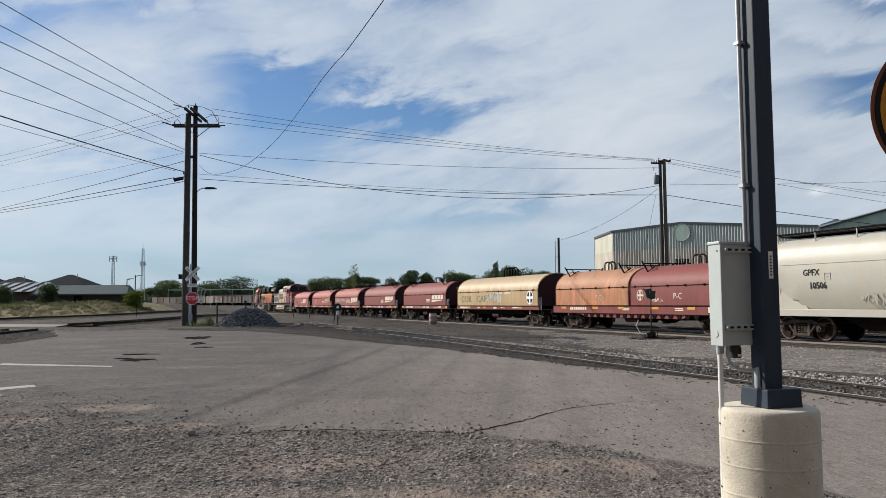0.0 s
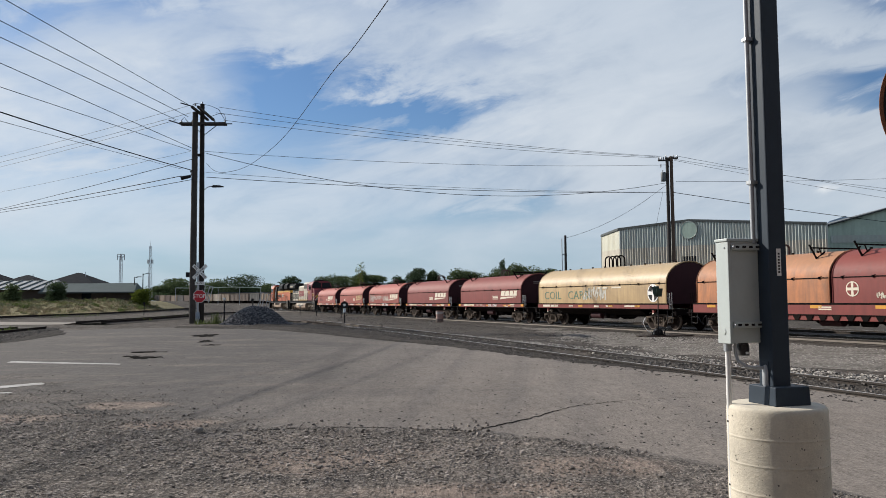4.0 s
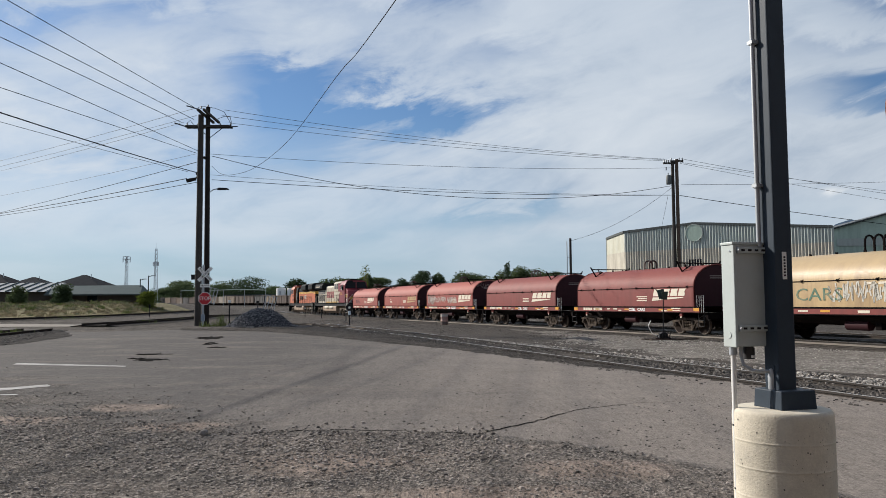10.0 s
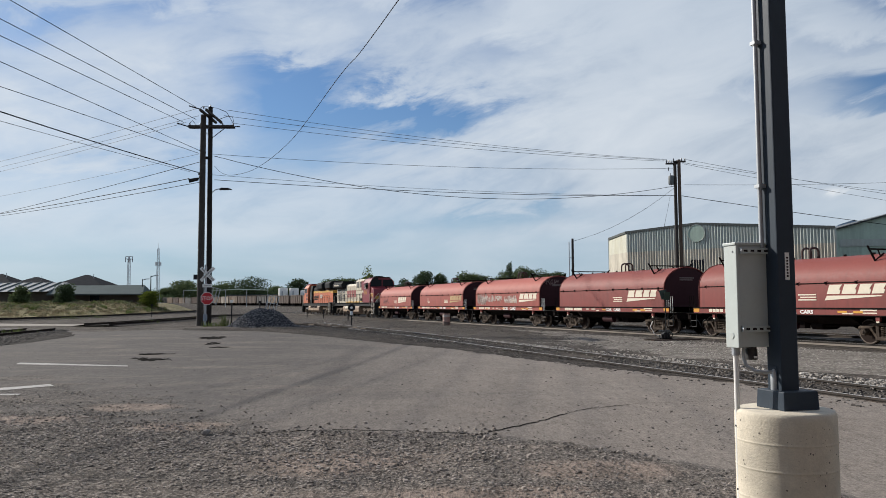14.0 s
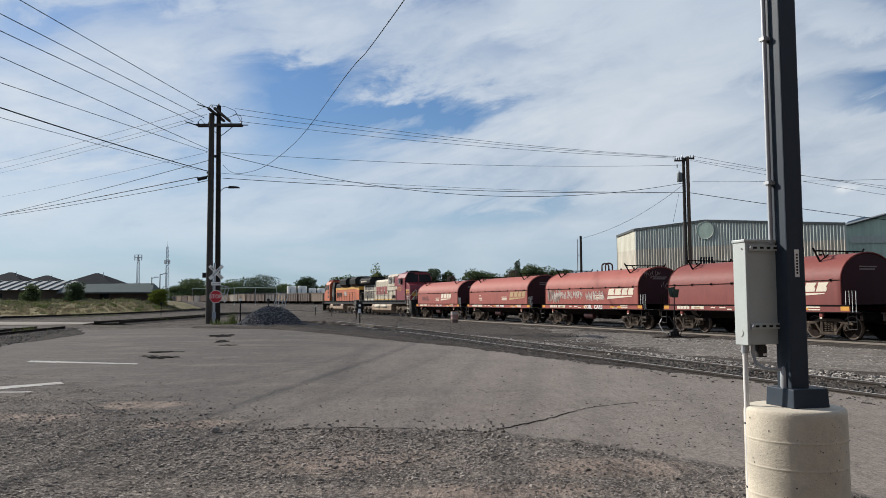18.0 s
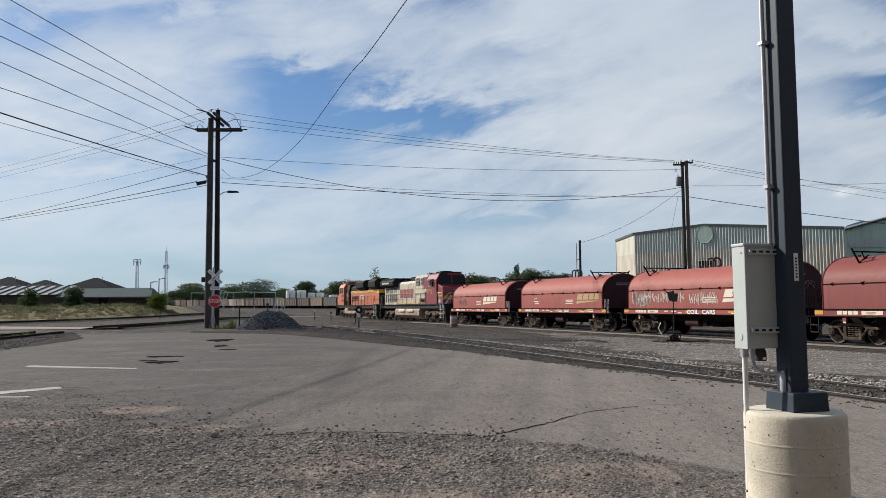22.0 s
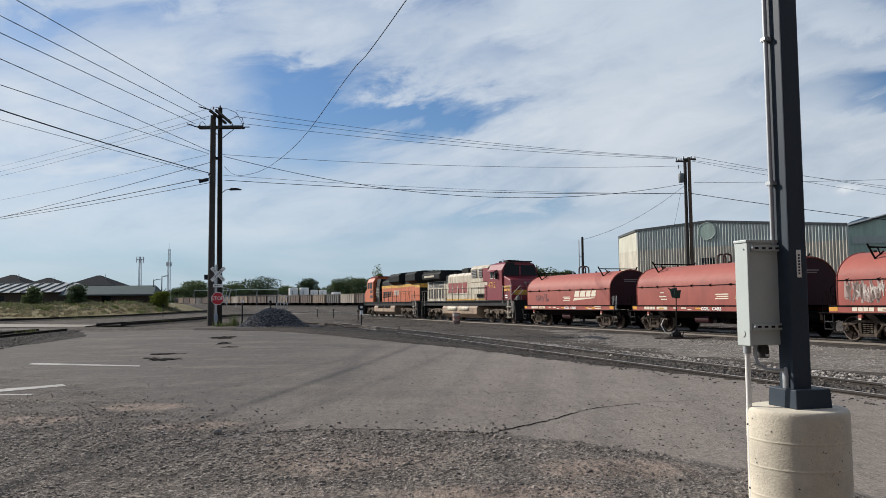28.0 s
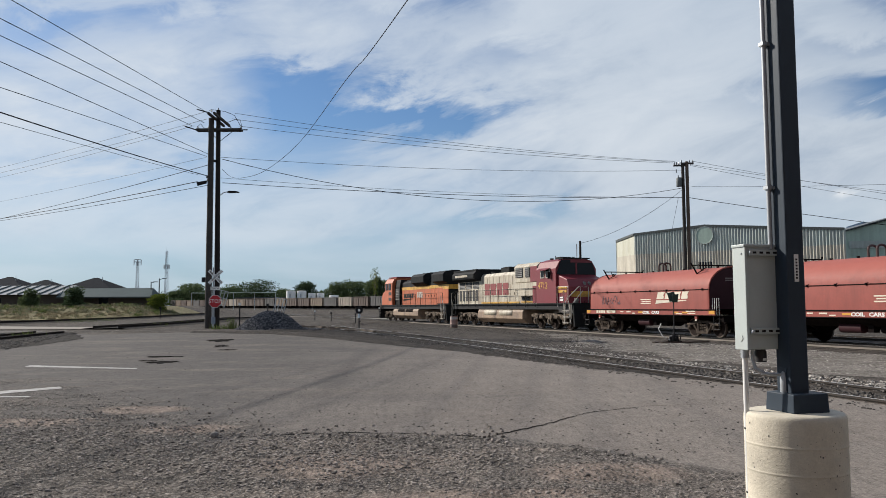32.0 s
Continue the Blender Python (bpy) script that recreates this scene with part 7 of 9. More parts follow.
def service_drop():
    ctrl = [Vector(p) for p in ((-13.53, 48.0, 10.18), (-12.6, 46.5, 9.47), (-11.48, 45.0, 9.15), (-9.51, 42.0, 9.05), (-6.61, 36.0, 9.28), (-3.18, 26.0, 9.34), (-2.18, 22.5, 8.98), (-0.83, 17.0, 8.34), (0.08, 12.0, 7.39), (0.9, 5.0, 6.9), (1.8, -6.0, 6.6))]
    pts = []
    for i in range(len(ctrl) - 1):
        a, b, c, d = ctrl[max(0, i - 1)], ctrl[i], ctrl[i + 1], ctrl[min(len(ctrl) - 1, i + 2)]
        for k in range(14):
            t = k / 14
            pts.append(0.5 * (2 * b + (c - a) * t + (2 * a - 5 * b + 4 * c - d) * t * t + (3 * b - a - 3 * c + d) * t ** 3))
    ob = thing("service_cable", Matrix(), "twisted dark service cable drooping from a pole", "wire", "overhead wires")
    part("messenger", M().tube(pts, 0.008, 6), WIRE, ob)
    for ph in (0.0, math.pi):
        run, tw = 0.0, []
        for i, p in enumerate(pts):
            if i:
                run += (p - pts[i - 1]).length
        dense = []
        for i in range(len(pts) - 1):
            L = (pts[i + 1] - pts[i]).length
            for k in range(max(1, int(L / 0.05))):
                dense.append(pts[i].lerp(pts[i + 1], k / max(1, int(L / 0.05))))
        for i, p in enumerate(dense):
            a = i * 0.05 * 14.0 + ph
            tw.append(p + Vector((0.0065 * math.cos(a), 0, 0.0065 * math.sin(a))))
        part("conductor", M().tube(tw, 0.0075, 5), WIRE, ob)
    return ob


service_drop()

# ---- crossing sign ----
def crossing_sign():
    ob = thing("crossing_sign", pose(-13.95, 47.6, 0.35), "railroad crossing sign with a red stop sign on a post", "road sign")
    part("post", M().box(0.05, 0.16, -0.04, 0.04, 0.0, 3.75), GALV, ob, "pale galvanised post")
    for a in (45, -45):
        b = part("crossbuck_blade", M().box(-0.56, 0.56, -0.075 if a > 0 else -0.062, -0.062 if a > 0 else -0.050, -0.10, 0.10, pose(0.22, 0, 3.17, 0, a, 0)), WHITE_PAINT, ob, "white crossbuck board")
    # blades meet at right angles; lettering along each
    for body, a in (("RAIL", -45), ("ROAD", -45), ("CROSSING", 45)):
        if body == "CROSSING":
            words("lettering", body, 0.14, BLACK_PAINT, ob, pose(0.22, -0.078, 3.17) @ pose(0, 0, 0, 90) @ pose(0, 0, 0, 0, 0, 45), "black lettering")
        else:
            off = -0.33 if body == "RAIL" else 0.33
            words("lettering", body, 0.14, BLACK_PAINT, ob, pose(0.22, -0.078, 3.17) @ pose(0, 0, 0, 90) @ pose(0, 0, 0, 0, 0, -45) @ pose(off, 0, 0), "black lettering")
    part("track_plate", M().box(-0.07, 0.51, -0.06, -0.045, 2.38, 2.58), WHITE_PAINT, ob)
    words("lettering", "TRACKS", 0.13, BLACK_PAINT, ob, pose(0.22, -0.064, 2.48, 90), "black lettering")
    r = 0.375
    octo = [(0.22 + r / math.cos(math.pi / 8) * math.cos(math.pi / 8 + k * math.pi / 4), 1.70 + r / math.cos(math.pi / 8) * math.sin(math.pi / 8 + k * math.pi / 4)) for k in range(8)]
    octi = [(0.22 + (x - 0.22) * 0.94, 1.70 + (z - 1.70) * 0.94) for x, z in octo]
    part("stop_plate", M().prism(octo, -0.075, -0.060, "y"), WHITE_PAINT, ob, "white octagonal rim")
    part("stop_field", M().prism(octi, -0.079, -0.074, "y"), SIGN_RED, ob, "red octagon")
    words("lettering", "STOP", 0.33, WHITE_PAINT, ob, pose(0.22, -0.082, 1.70, 90), "white lettering", squeeze=0.92)
    part("control_box", M().box(0.02, 0.22, -0.10, 0.04, 0.35, 0.75), material("blue_grey_box", (0.22, 0.27, 0.33), 0.6), ob)
    part("signal_back", M().box(-0.62, -0.42, -0.05, 0.10, 2.85, 3.15), BLACK_PAINT, ob, "small black lamp housing")
    return ob


crossing_sign()


# ---- stone heap, drum, switch stand, markers ----
def rock(m, x, y, z, r, rnd, flat=0.75):
    """A rough eight-cornered stone."""
    a = rnd.uniform(0, 6.28)
    ca, sa = math.cos(a), math.sin(a)
    vs = []
    for sx, sy, sz in ((-1, -1, -1), (1, -1, -1), (1, 1, -1), (-1, 1, -1), (-1, -1, 1), (1, -1, 1), (1, 1, 1), (-1, 1, 1)):
        k = 0.62 if sz > 0 else 0.95
        px, py = sx * r * k * rnd.uniform(0.65, 1.15), sy * r * k * rnd.uniform(0.5, 1.0)
        vs.append((x + ca * px - sa * py, y + sa * px + ca * py, z + sz * r * flat * rnd.uniform(0.5, 1.0) * 0.7))
    m.raw(vs, [(0, 3, 2, 1), (4, 5, 6, 7), (0, 1, 5, 4), (1, 2, 6, 5), (2, 3, 7, 6), (3, 0, 4, 7)])


def gravel_heap():
    ob = thing("gravel_heap", pose(-10.25, 46.6, gz(-10.25, 46.6)), "dark grey heap of crushed stone with a pale flank", "gravel heap")
    rnd = random.Random(77)

    def hz(x, y):
        d = math.hypot(x / 1.85, y / 1.6)
        h = 1.04 * max(0.0, 1 - d ** 1.6) if d < 1 else 0.0
        h2 = 1.02 * max(0.0, 1 - math.hypot((x - 0.55) / 1.45, (y + 0.1) / 1.35) ** 1.4)
        return max(h, h2) + 0.05 * noise.noise(Vector((x * 3, y * 3, 1.0)))
    m = M()
    n = 46
    for j in range(n + 1):
        for i in range(n + 1):
            x, y = -2.7 + 5.6 * i / n, -2.1 + 4.2 * j / n
            m.v.append((x, y, hz(x, y) + rnd.uniform(-0.03, 0.03) - (0.06 if hz(x, y) < 0.06 else 0)))
    m.f = [(j * (n + 1) + i, j * (n + 1) + i + 1, (j + 1) * (n + 1) + i + 1, (j + 1) * (n + 1) + i) for j in range(n) for i in range(n)]
    part("mound", m, BALLAST_DARK, ob)
    s = M()
    for k in range(2600):
        a, d = rnd.uniform(0, 6.283), math.sqrt(rnd.random()) * 1.12
        x, y = 1.9 * d * math.cos(a) + 0.1, 1.6 * d * math.sin(a)
        rock(s, x, y, hz(x, y) + 0.015, rnd.uniform(0.025, 0.07), rnd)
    part("stone", s.mesh("stone", BALLAST_STONE, keep=True), BALLAST_STONE, ob)["kind"] = "stuff"
    return ob


BALLAST_DARK = gravel_material("blue_grey_crushed_rock", (0.040, 0.042, 0.050), (0.075, 0.077, 0.086), (0.14, 0.14, 0.15), 14.0, 1.0, 0.9)


def island_material(name, lo, hi, rough=0.9):
    """Stones or leaves joined in one mesh, each piece with its own tone."""
    m = bpy.data.materials.new(name)
    m.use_nodes = True
    g = G(m.node_tree)
    r = g.n("ShaderNodeNewGeometry").outputs["Random Per Island"]
    co = g.n("ShaderNodeTexCoord").outputs["Object"]
    n = g.noise(co, 8.0, 4.0)
    col = g.mix(g.math("MULTIPLY", g.math("ADD", r, g.math("SUBTRACT", n, 0.5)), 1.0), lo, hi)
    bs = g.n("ShaderNodeBsdfPrincipled", {"Base Color": col, "Roughness": rough, "Specular IOR Level": 0.3})
    out = g.n("ShaderNodeOutputMaterial")
    g.t.links.new(bs.outputs[0], out.inputs[0])
    return m


BALLAST_STONE = island_material("heap_stones", (0.028, 0.030, 0.036), (0.22, 0.22, 0.23))
PEBBLES = island_material("loose_pebbles", (0.075, 0.067, 0.060), (0.36, 0.32, 0.285))
CINDERS = island_material("yard_stones", (0.026, 0.024, 0.023), (0.19, 0.172, 0.155))
PALE_STONES = island_material("pale_ballast_stones", (0.10, 0.092, 0.082), (0.55, 0.51, 0.46))
gravel_heap()


def steel_drum():
    ob = thing("steel_drum", pose(0.87, 60.3, 0.02), "faded pink and grey steel drum at the trackside", "barrel")
    part("shell", M().lathe([(0.27, 0.0), (0.285, 0.02), (0.285, 0.28), (0.297, 0.30), (0.285, 0.32), (0.285, 0.58), (0.297, 0.60), (0.285, 0.62), (0.285, 0.86), (0.29, 0.88), (0.27, 0.88), (0.265, 0.86)], seg=28), material("faded_pink_drum", (0.34, 0.22, 0.19), 0.6, grain=0.2, scale=3.0, dirt=(0.17, 0.10, 0.08), dirt_amount=0.4, dirt_scale=2.0), ob, smooth=True)
    part("band", M().lathe([(0.286, 0.64), (0.2875, 0.64), (0.2875, 0.80), (0.286, 0.80)], seg=28), material("grey_drum_band", (0.40, 0.38, 0.36), 0.6), ob)
    part("band", M().lathe([(0.286, 0.04), (0.2875, 0.04), (0.2875, 0.24), (0.286, 0.24)], seg=28), material("dark_drum_band", (0.12, 0.09, 0.08), 0.7), ob)
    return ob


steel_drum()


def switch_stand():
    ob = thing("switch_stand", pose(10.23, 34.9, 0.0), "black switch stand with a dark green target and raised lever", "switch stand")
    for dy in (-0.28, 0.28):
        part("head_tie", M().box(-0.9, 1.6, dy - 0.11, dy + 0.11, -0.06, 0.06, pose(0, 0, 0, 0, 0, 20)), TIE, ob)
    part("base_plate", M().box(-0.32, 0.28, -0.22, 0.22, 0.05, 0.09), CAR_UNDER, ob)
    part("gear_case", M().prism([(-0.22, 0.09), (0.20, 0.09), (0.14, 0.32), (-0.10, 0.36), (-0.2, 0.25)], -0.14, 0.14, "y"), BLACK_PAINT, ob, round_edge=0.02)
    for k in range(6):
        part("linkage", M().cyl((-0.30 + k * 0.1, -0.18, 0.10), (-0.36 + k * 0.12, -0.24, 0.24 + 0.05 * (k % 3)), 0.022, seg=6), BLACK_PAINT, ob)
    part("mast", M().cyl((0, 0, 0.3), (0.03, 0, 2.25), 0.028, 0.022, 10), BLACK_PAINT, ob)
    part("target", M().prism([(-0.26, 2.20), (0.06, 2.26), (0.10, 1.86), (-0.16, 1.80)], -0.02, 0.0, "y"), material("target_black_green", (0.02, 0.045, 0.038), 0.45), ob, "dark green target plate")
    part("target", M().prism([(-0.34, 2.28), (-0.05, 2.12), (-0.10, 1.92)], 0.02, 0.035, "y"), material("faded_dark_red", (0.12, 0.02, 0.02), 0.5), ob, "dark red target plate")
    part("target", M().prism([(-0.20, 2.14), (0.24, 2.02), (-0.02, 1.78)], -0.10, 0.16, "x", pose(0.03, 0, 0)), material("target_black_green", (0.02, 0.045, 0.038), 0.45), ob)
    part("lever", M().tube([(-0.25, -0.1, 0.14), (-0.55, -0.15, 0.30), (-0.72, -0.15, 0.62), (-0.60, -0.15, 0.86)], 0.018, 6), WHITE_PAINT, ob, "pale bent throwing lever")
    return ob


switch_stand()


def yard_marker(x, y, h, top, label):
    ob = thing("yard_marker", pose(x, y, gz(x, y)), label, "marker post", "yard marker posts")
    part("post", M().cyl((0, 0, -0.1), (0, 0, h), 0.05, 0.045, 10), BLACK_PAINT, ob)
    if top == "disc":
        part("disc", M().cyl((0, -0.03, h + 0.24), (0, 0.03, h + 0.24), 0.28, seg=20), BLACK_PAINT, ob, "black round target")
        part("disc_mark", M().cyl((0, -0.04, h + 0.24), (0, -0.03, h + 0.24), 0.10, seg=14), WHITE_PAINT, ob)
        part("sleeve", M().cyl((0, 0, h - 0.32), (0, 0, h - 0.02), 0.10, seg=12), material("pale_blue_sleeve", (0.45, 0.52, 0.58), 0.5), ob, "pale blue sleeve")
        part("spike", M().cyl((0.06, 0, h * 0.45), (0.16, 0, h * 0.55), 0.03, seg=6), BLACK_PAINT, ob)
    else:
        part("cap", M().box(-0.09, 0.09, -0.06, 0.06, h - 0.05, h + 0.12), WHITE_PAINT if top == "white" else BLACK_PAINT, ob)
    return ob


yard_marker(-6.3, 59.5, 1.15, "disc", "black marker post with a round target")
yard_marker(-13.0, 92.0, 0.9, "plain", "short dark post in the yard")
yard_marker(-8.6, 78.0, 0.9, "plain", "short dark post in the yard")
yard_marker(-16.2, 100.0, 1.1, "white", "short post with a white cap")
yard_marker(-14.2, 64.0, 1.5, "plain", "short dark post in the yard")
yard_marker(-13.0, 50.5, 1.45, "white", "pale wooden stake beside the heap")
yard_marker(-30.8, 86.0, 1.2, "plain", "short dark post in the yard")
yard_marker(-9.0, 112.0, 1.4, "white", "short post with a white cap")


# ---- warehouses ----
def corrugated(m, a, b, z0, za, zb, pitch=0.29, depth=0.085):
    """A ribbed wall from plan point a to b, top sloping from za to zb."""
    a, b = Vector((*a, 0)), Vector((*b, 0))
    L = (b - a).length
    d = (b - a) / L
    nrm = Vector((d.y, -d.x, 0))
    prof = []
    x = 0.0
    while x < L:
        for dx, o in ((0.0, 0.0), (0.10, 0.0), (0.50, depth), (0.62, depth)):
            if x + dx * pitch <= L:
                prof.append((x + dx * pitch, o))
        x += pitch
    prof.append((L, 0.0))
    n0 = len(m.v)
    for x, o in prof:
        p = a + d * x + nrm * o
        zt = za + (zb - za) * x / L
        m.v += [(p.x, p.y, z0), (p.x, p.y, zt)]
    m.f += [(n0 + 2 * i, n0 + 2 * i + 2, n0 + 2 * i + 3, n0 + 2 * i + 1) for i in range(len(prof) - 1)]
    return m


WH_GREY = material("grey_green_sheeting", (0.35, 0.395, 0.37), 0.55, 0.1, grain=0.18, scale=0.7, dirt=(0.36, 0.37, 0.34), dirt_amount=0.35, dirt_scale=0.5, streak=True)
WH_LOW = material("tan_grey_sheeting", (0.52, 0.485, 0.40), 0.6, 0.1, grain=0.16, scale=0.7, dirt=(0.30, 0.27, 0.22), dirt_amount=0.4, dirt_scale=0.6, streak=True)
WH_CREAM = material("cream_green_sheeting", (0.52, 0.52, 0.43), 0.6, grain=0.10, scale=0.7, dirt=(0.40, 0.38, 0.28), dirt_amount=0.35, dirt_scale=0.6, streak=True)
WH_GREEN = material("pale_green_sheeting", (0.36, 0.46, 0.39), 0.6, grain=0.14, scale=0.6, dirt=(0.25, 0.32, 0.275), dirt_amount=0.35, dirt_scale=0.5, streak=True)
WH_ROOF = material("dark_metal_roof", (0.12, 0.13, 0.13), 0.6, 0.2, grain=0.2, scale=0.6)
WH_TRIM = material("dark_trim", (0.05, 0.06, 0.06), 0.6)


def warehouse():
    ob = thing("warehouse", Matrix(), "grey green corrugated steel warehouse with a low gable", "building")
    r, c, p, l = (37.05, 71.9), (20.86, 85.0), (26.92, 80.09), (20.07, 90.0)
    back_r, back_l = (47.0, 100.0), (29.5, 117.0)
    hi = 7.1
    m = M()
    corrugated(m, c, p, hi, 9.31, 9.75)
    corrugated(m, p, r, hi, 9.75, 8.56)
    part("front_wall", m, WH_GREY, ob, "grey green ribbed gable wall")
    m = M()
    corrugated(m, c, p, -0.2, hi, hi)
    corrugated(m, p, r, -0.2, hi, hi)
    part("lower_wall", m, WH_LOW, ob, "tan weathered ribbed lower wall")
    part("side_wall", corrugated(M(), l, c, hi, 9.0, 9.31, 0.36, 0.02), WH_CREAM, ob, "cream ribbed side wall")
    part("lower_side_wall", corrugated(M(), l, c, -0.2, hi, hi, 0.36, 0.02), WH_LOW, ob)
    part("rear_wall", corrugated(corrugated(corrugated(M(), back_l, l, -0.2, 9.1, 9.1), back_r, back_l, -0.2, 9.2, 9.2), r, back_r, -0.2, 8.56, 8.5), WH_GREY, ob)
    m = M()
    pk_b = (36.0, 114.5)
    m.v = [(*l, 9.05), (*c, 9.36), (*p, 9.80), (*r, 8.61), (*back_r, 8.5), (*pk_b, 9.6), (*back_l, 9.2)]
    m.f = [(0, 1, 2, 5, 6), (2, 3, 4, 5)]
    part("roof", m, WH_ROOF, ob)
    for a, b, za, zb in ((c, p, 9.31, 9.75), (p, r, 9.75, 8.56), (l, c, 9.0, 9.31)):
        d = (Vector((*b, 0)) - Vector((*a, 0))).normalized()
        o = Vector((d.y, -d.x, 0)) * 0.12
        part("roof_trim", M().raw([(a[0], a[1], za - 0.16), (b[0], b[1], zb - 0.16), (b[0], b[1], zb + 0.08), (a[0], a[1], za + 0.08), (a[0] + o.x, a[1] + o.y, za - 0.16), (b[0] + o.x, b[1] + o.y, zb - 0.16), (b[0] + o.x, b[1] + o.y, zb + 0.08), (a[0] + o.x, a[1] + o.y, za + 0.08)], [(0, 1, 2, 3), (4, 5, 6, 7), (0, 1, 5, 4), (3, 2, 6, 7)]), WH_TRIM, ob)
    # round louvre disc
    d = (Vector((*r, 0)) - Vector((*c, 0))).normalized()
    nn = Vector((d.y, -d.x, 0))
    cc = Vector((26.95, 80.13, 8.71)) + nn * 0.12
    vent = part("round_vent", M().cyl(cc, cc + nn * 0.06, 0.88, seg=32), WH_GREEN, ob, "round grey green disc on the gable")
    part("rim", M().tube([cc + nn * 0.06 + (d * math.cos(q * 0.2618) + Vector((0, 0, 1)) * math.sin(q * 0.2618)) * 0.88 for q in range(25)], 0.03, 6), WH_GREY, vent)
    q = Vector((26.95, 80.13, 5.4)) + nn * 0.12
    part("window", M().box(-0.75, 0.75, 0, 0.06, -0.6, 0.6, Matrix.Translation(q) @ pose(0, 0, 0, 0, 0, math.degrees(math.atan2(d.y, d.x)))), GLASS_DARK, ob, "small dark window")
    return ob


warehouse()


def green_warehouse():
    ob = thing("warehouse", Matrix(), "pale green steel warehouse with a gable roof", "building")
    a, p, b = (42.9, 84.3), (56.0, 82.8), (70.0, 81.2)
    m = M()
    corrugated(m, a, p, 7.2, 9.35, 12.9, 0.5, 0.02)
    corrugated(m, p, b, 7.2, 12.9, 9.1, 0.5, 0.02)
    part("front_wall", m, WH_GREEN, ob, "pale green gable wall")
    part("lower_wall", corrugated(corrugated(M(), a, p, -0.2, 7.2, 7.2, 0.5, 0.02), p, b, -0.2, 7.2, 7.2, 0.5, 0.02), WH_GREEN, ob)
    part("wall_band", corrugated(M(), (43.7, 84.1), (55.5, 82.76), 7.55, 8.35, 8.35, 0.5, 0.03), WH_GREY, ob, "grey translucent wall band")
    part("rear_wall", corrugated(corrugated(corrugated(M(), b, (73.5, 112), -0.2, 9.2, 9.2), (73.5, 112), (46.5, 115), -0.2, 9.2, 9.2), (46.5, 115), a, -0.2, 9.2, 9.2), WH_GREEN, ob)
    m = M()
    m.v = [(42.6, 84.0, 9.33), (56.0, 82.5, 12.98), (70.3, 80.9, 9.15), (74.0, 112, 9.2), (60.0, 113.5, 12.9), (46.2, 115, 9.3)]
    m.f = [(0, 1, 4, 5), (1, 2, 3, 4)]
    part("roof", m, WH_ROOF, ob)
    part("roof_trim", M().cyl((42.6, 84.0, 9.27), (56.0, 82.5, 12.92), 0.10, seg=6).cyl((56.0, 82.5, 12.92), (70.3, 80.9, 9.1), 0.10, seg=6), WH_TRIM, ob)
    return ob


green_warehouse()

mt = M()
mt.v = [(1250, 3050, -5), (1400, 3010, 165), (1500, 3000, 250), (1560, 3005, 296), (1620, 3000, 315), (1680, 3010, 280), (1760, 3000, 258), (1860, 3020, 170), (2100, 3050, -5), (1640, 3900, -5), (1250, 3900, -5)]
mt.f = [(0, 1, 10), (1, 2, 10), (2, 3, 9), (2, 9, 10), (3, 4, 9), (4, 5, 9), (5, 6, 9), (6, 7, 9), (7, 8, 9), (0, 8, 7, 6, 5, 4, 3, 2, 1)]
# the blue haze of distance is put into the base colour
tagged(new("mountain", mt.mesh("mountain", material("hazy_blue_mountain", (0.33, 0.44, 0.58), 0.95, grain=0.1, scale=0.004))), "distant hazy blue mountain peak", "mountain", kind="structure")


# ---- low buildings beyond the field ----
SHINGLE = material("dark_shingles", (0.026, 0.029, 0.034), 0.95, spec=0.05, grain=0.25, scale=2.0, bump=0.3, bump_scale=6.0)
SEAM_ROOF = material("pale_metal_roof", (0.33, 0.34, 0.345), 0.6, 0.0, spec=0.2, grain=0.12, scale=0.8)
SAGE_ROOF = material("sage_metal_roof", (0.085, 0.108, 0.108), 0.75, 0.0, spec=0.1, grain=0.12, scale=0.8)
BROWN_WALL = material("brown_block_wall", (0.075, 0.060, 0.050), 0.9, spec=0.1, grain=0.18, scale=2.0, bump=0.2, bump_scale=8.0)


def long_building():
    ob = thing("low_building", pose(-72.0, 110.0, 1.75), "long low brown building with metal roofs", "building")
    part("wall", M().box(0, 18.2, 0, 11, -0.5, 1.85).box(18.2, 31.0, 0, 3.0, -0.5, 1.44), BROWN_WALL, ob)
    roof = part("roof", M().raw([(-2, -0.7, 1.85), (18.3, -0.7, 1.85), (18.3, 5.5, 3.25), (-2, 5.5, 3.25), (-2, 11.5, 1.85), (18.3, 11.5, 1.85)], [(0, 1, 2, 3), (3, 2, 5, 4), (1, 5, 2), (0, 3, 4), (0, 4, 5, 1)]), SEAM_ROOF, ob, "pale standing seam metal roof")
    for i in range(14):
        x = -1.6 + i * 1.45
        part("seam", M().prism([(-0.7, 1.86), (5.5, 3.26), (5.5, 3.40), (-0.7, 2.0)], x, x + 0.16), SAGE_ROOF, roof)
    part("roof", M().raw([(18.35, -0.9, 1.45), (31.6, -0.9, 1.45), (30.6, 2.6, 2.75), (18.35, 2.6, 2.75), (18.35, 3.6, 1.45), (31.6, 3.6, 1.45)], [(0, 1, 2, 3), (3, 2, 5, 4), (1, 5, 2), (0, 3, 4), (0, 4, 5, 1)]), SAGE_ROOF, ob, "sage green hipped metal roof")
    part("fascia", M().box(18.4, 31.6, -0.93, -0.87, 1.28, 1.47), WH_TRIM, ob)
    for x in (4.0, 9.0, 14.0, 24.0):
        part("window", M().box(x, x + 1.3, -0.06, 0.02, 0.3, 1.4), GLASS_DARK, ob)
    return ob


long_building()


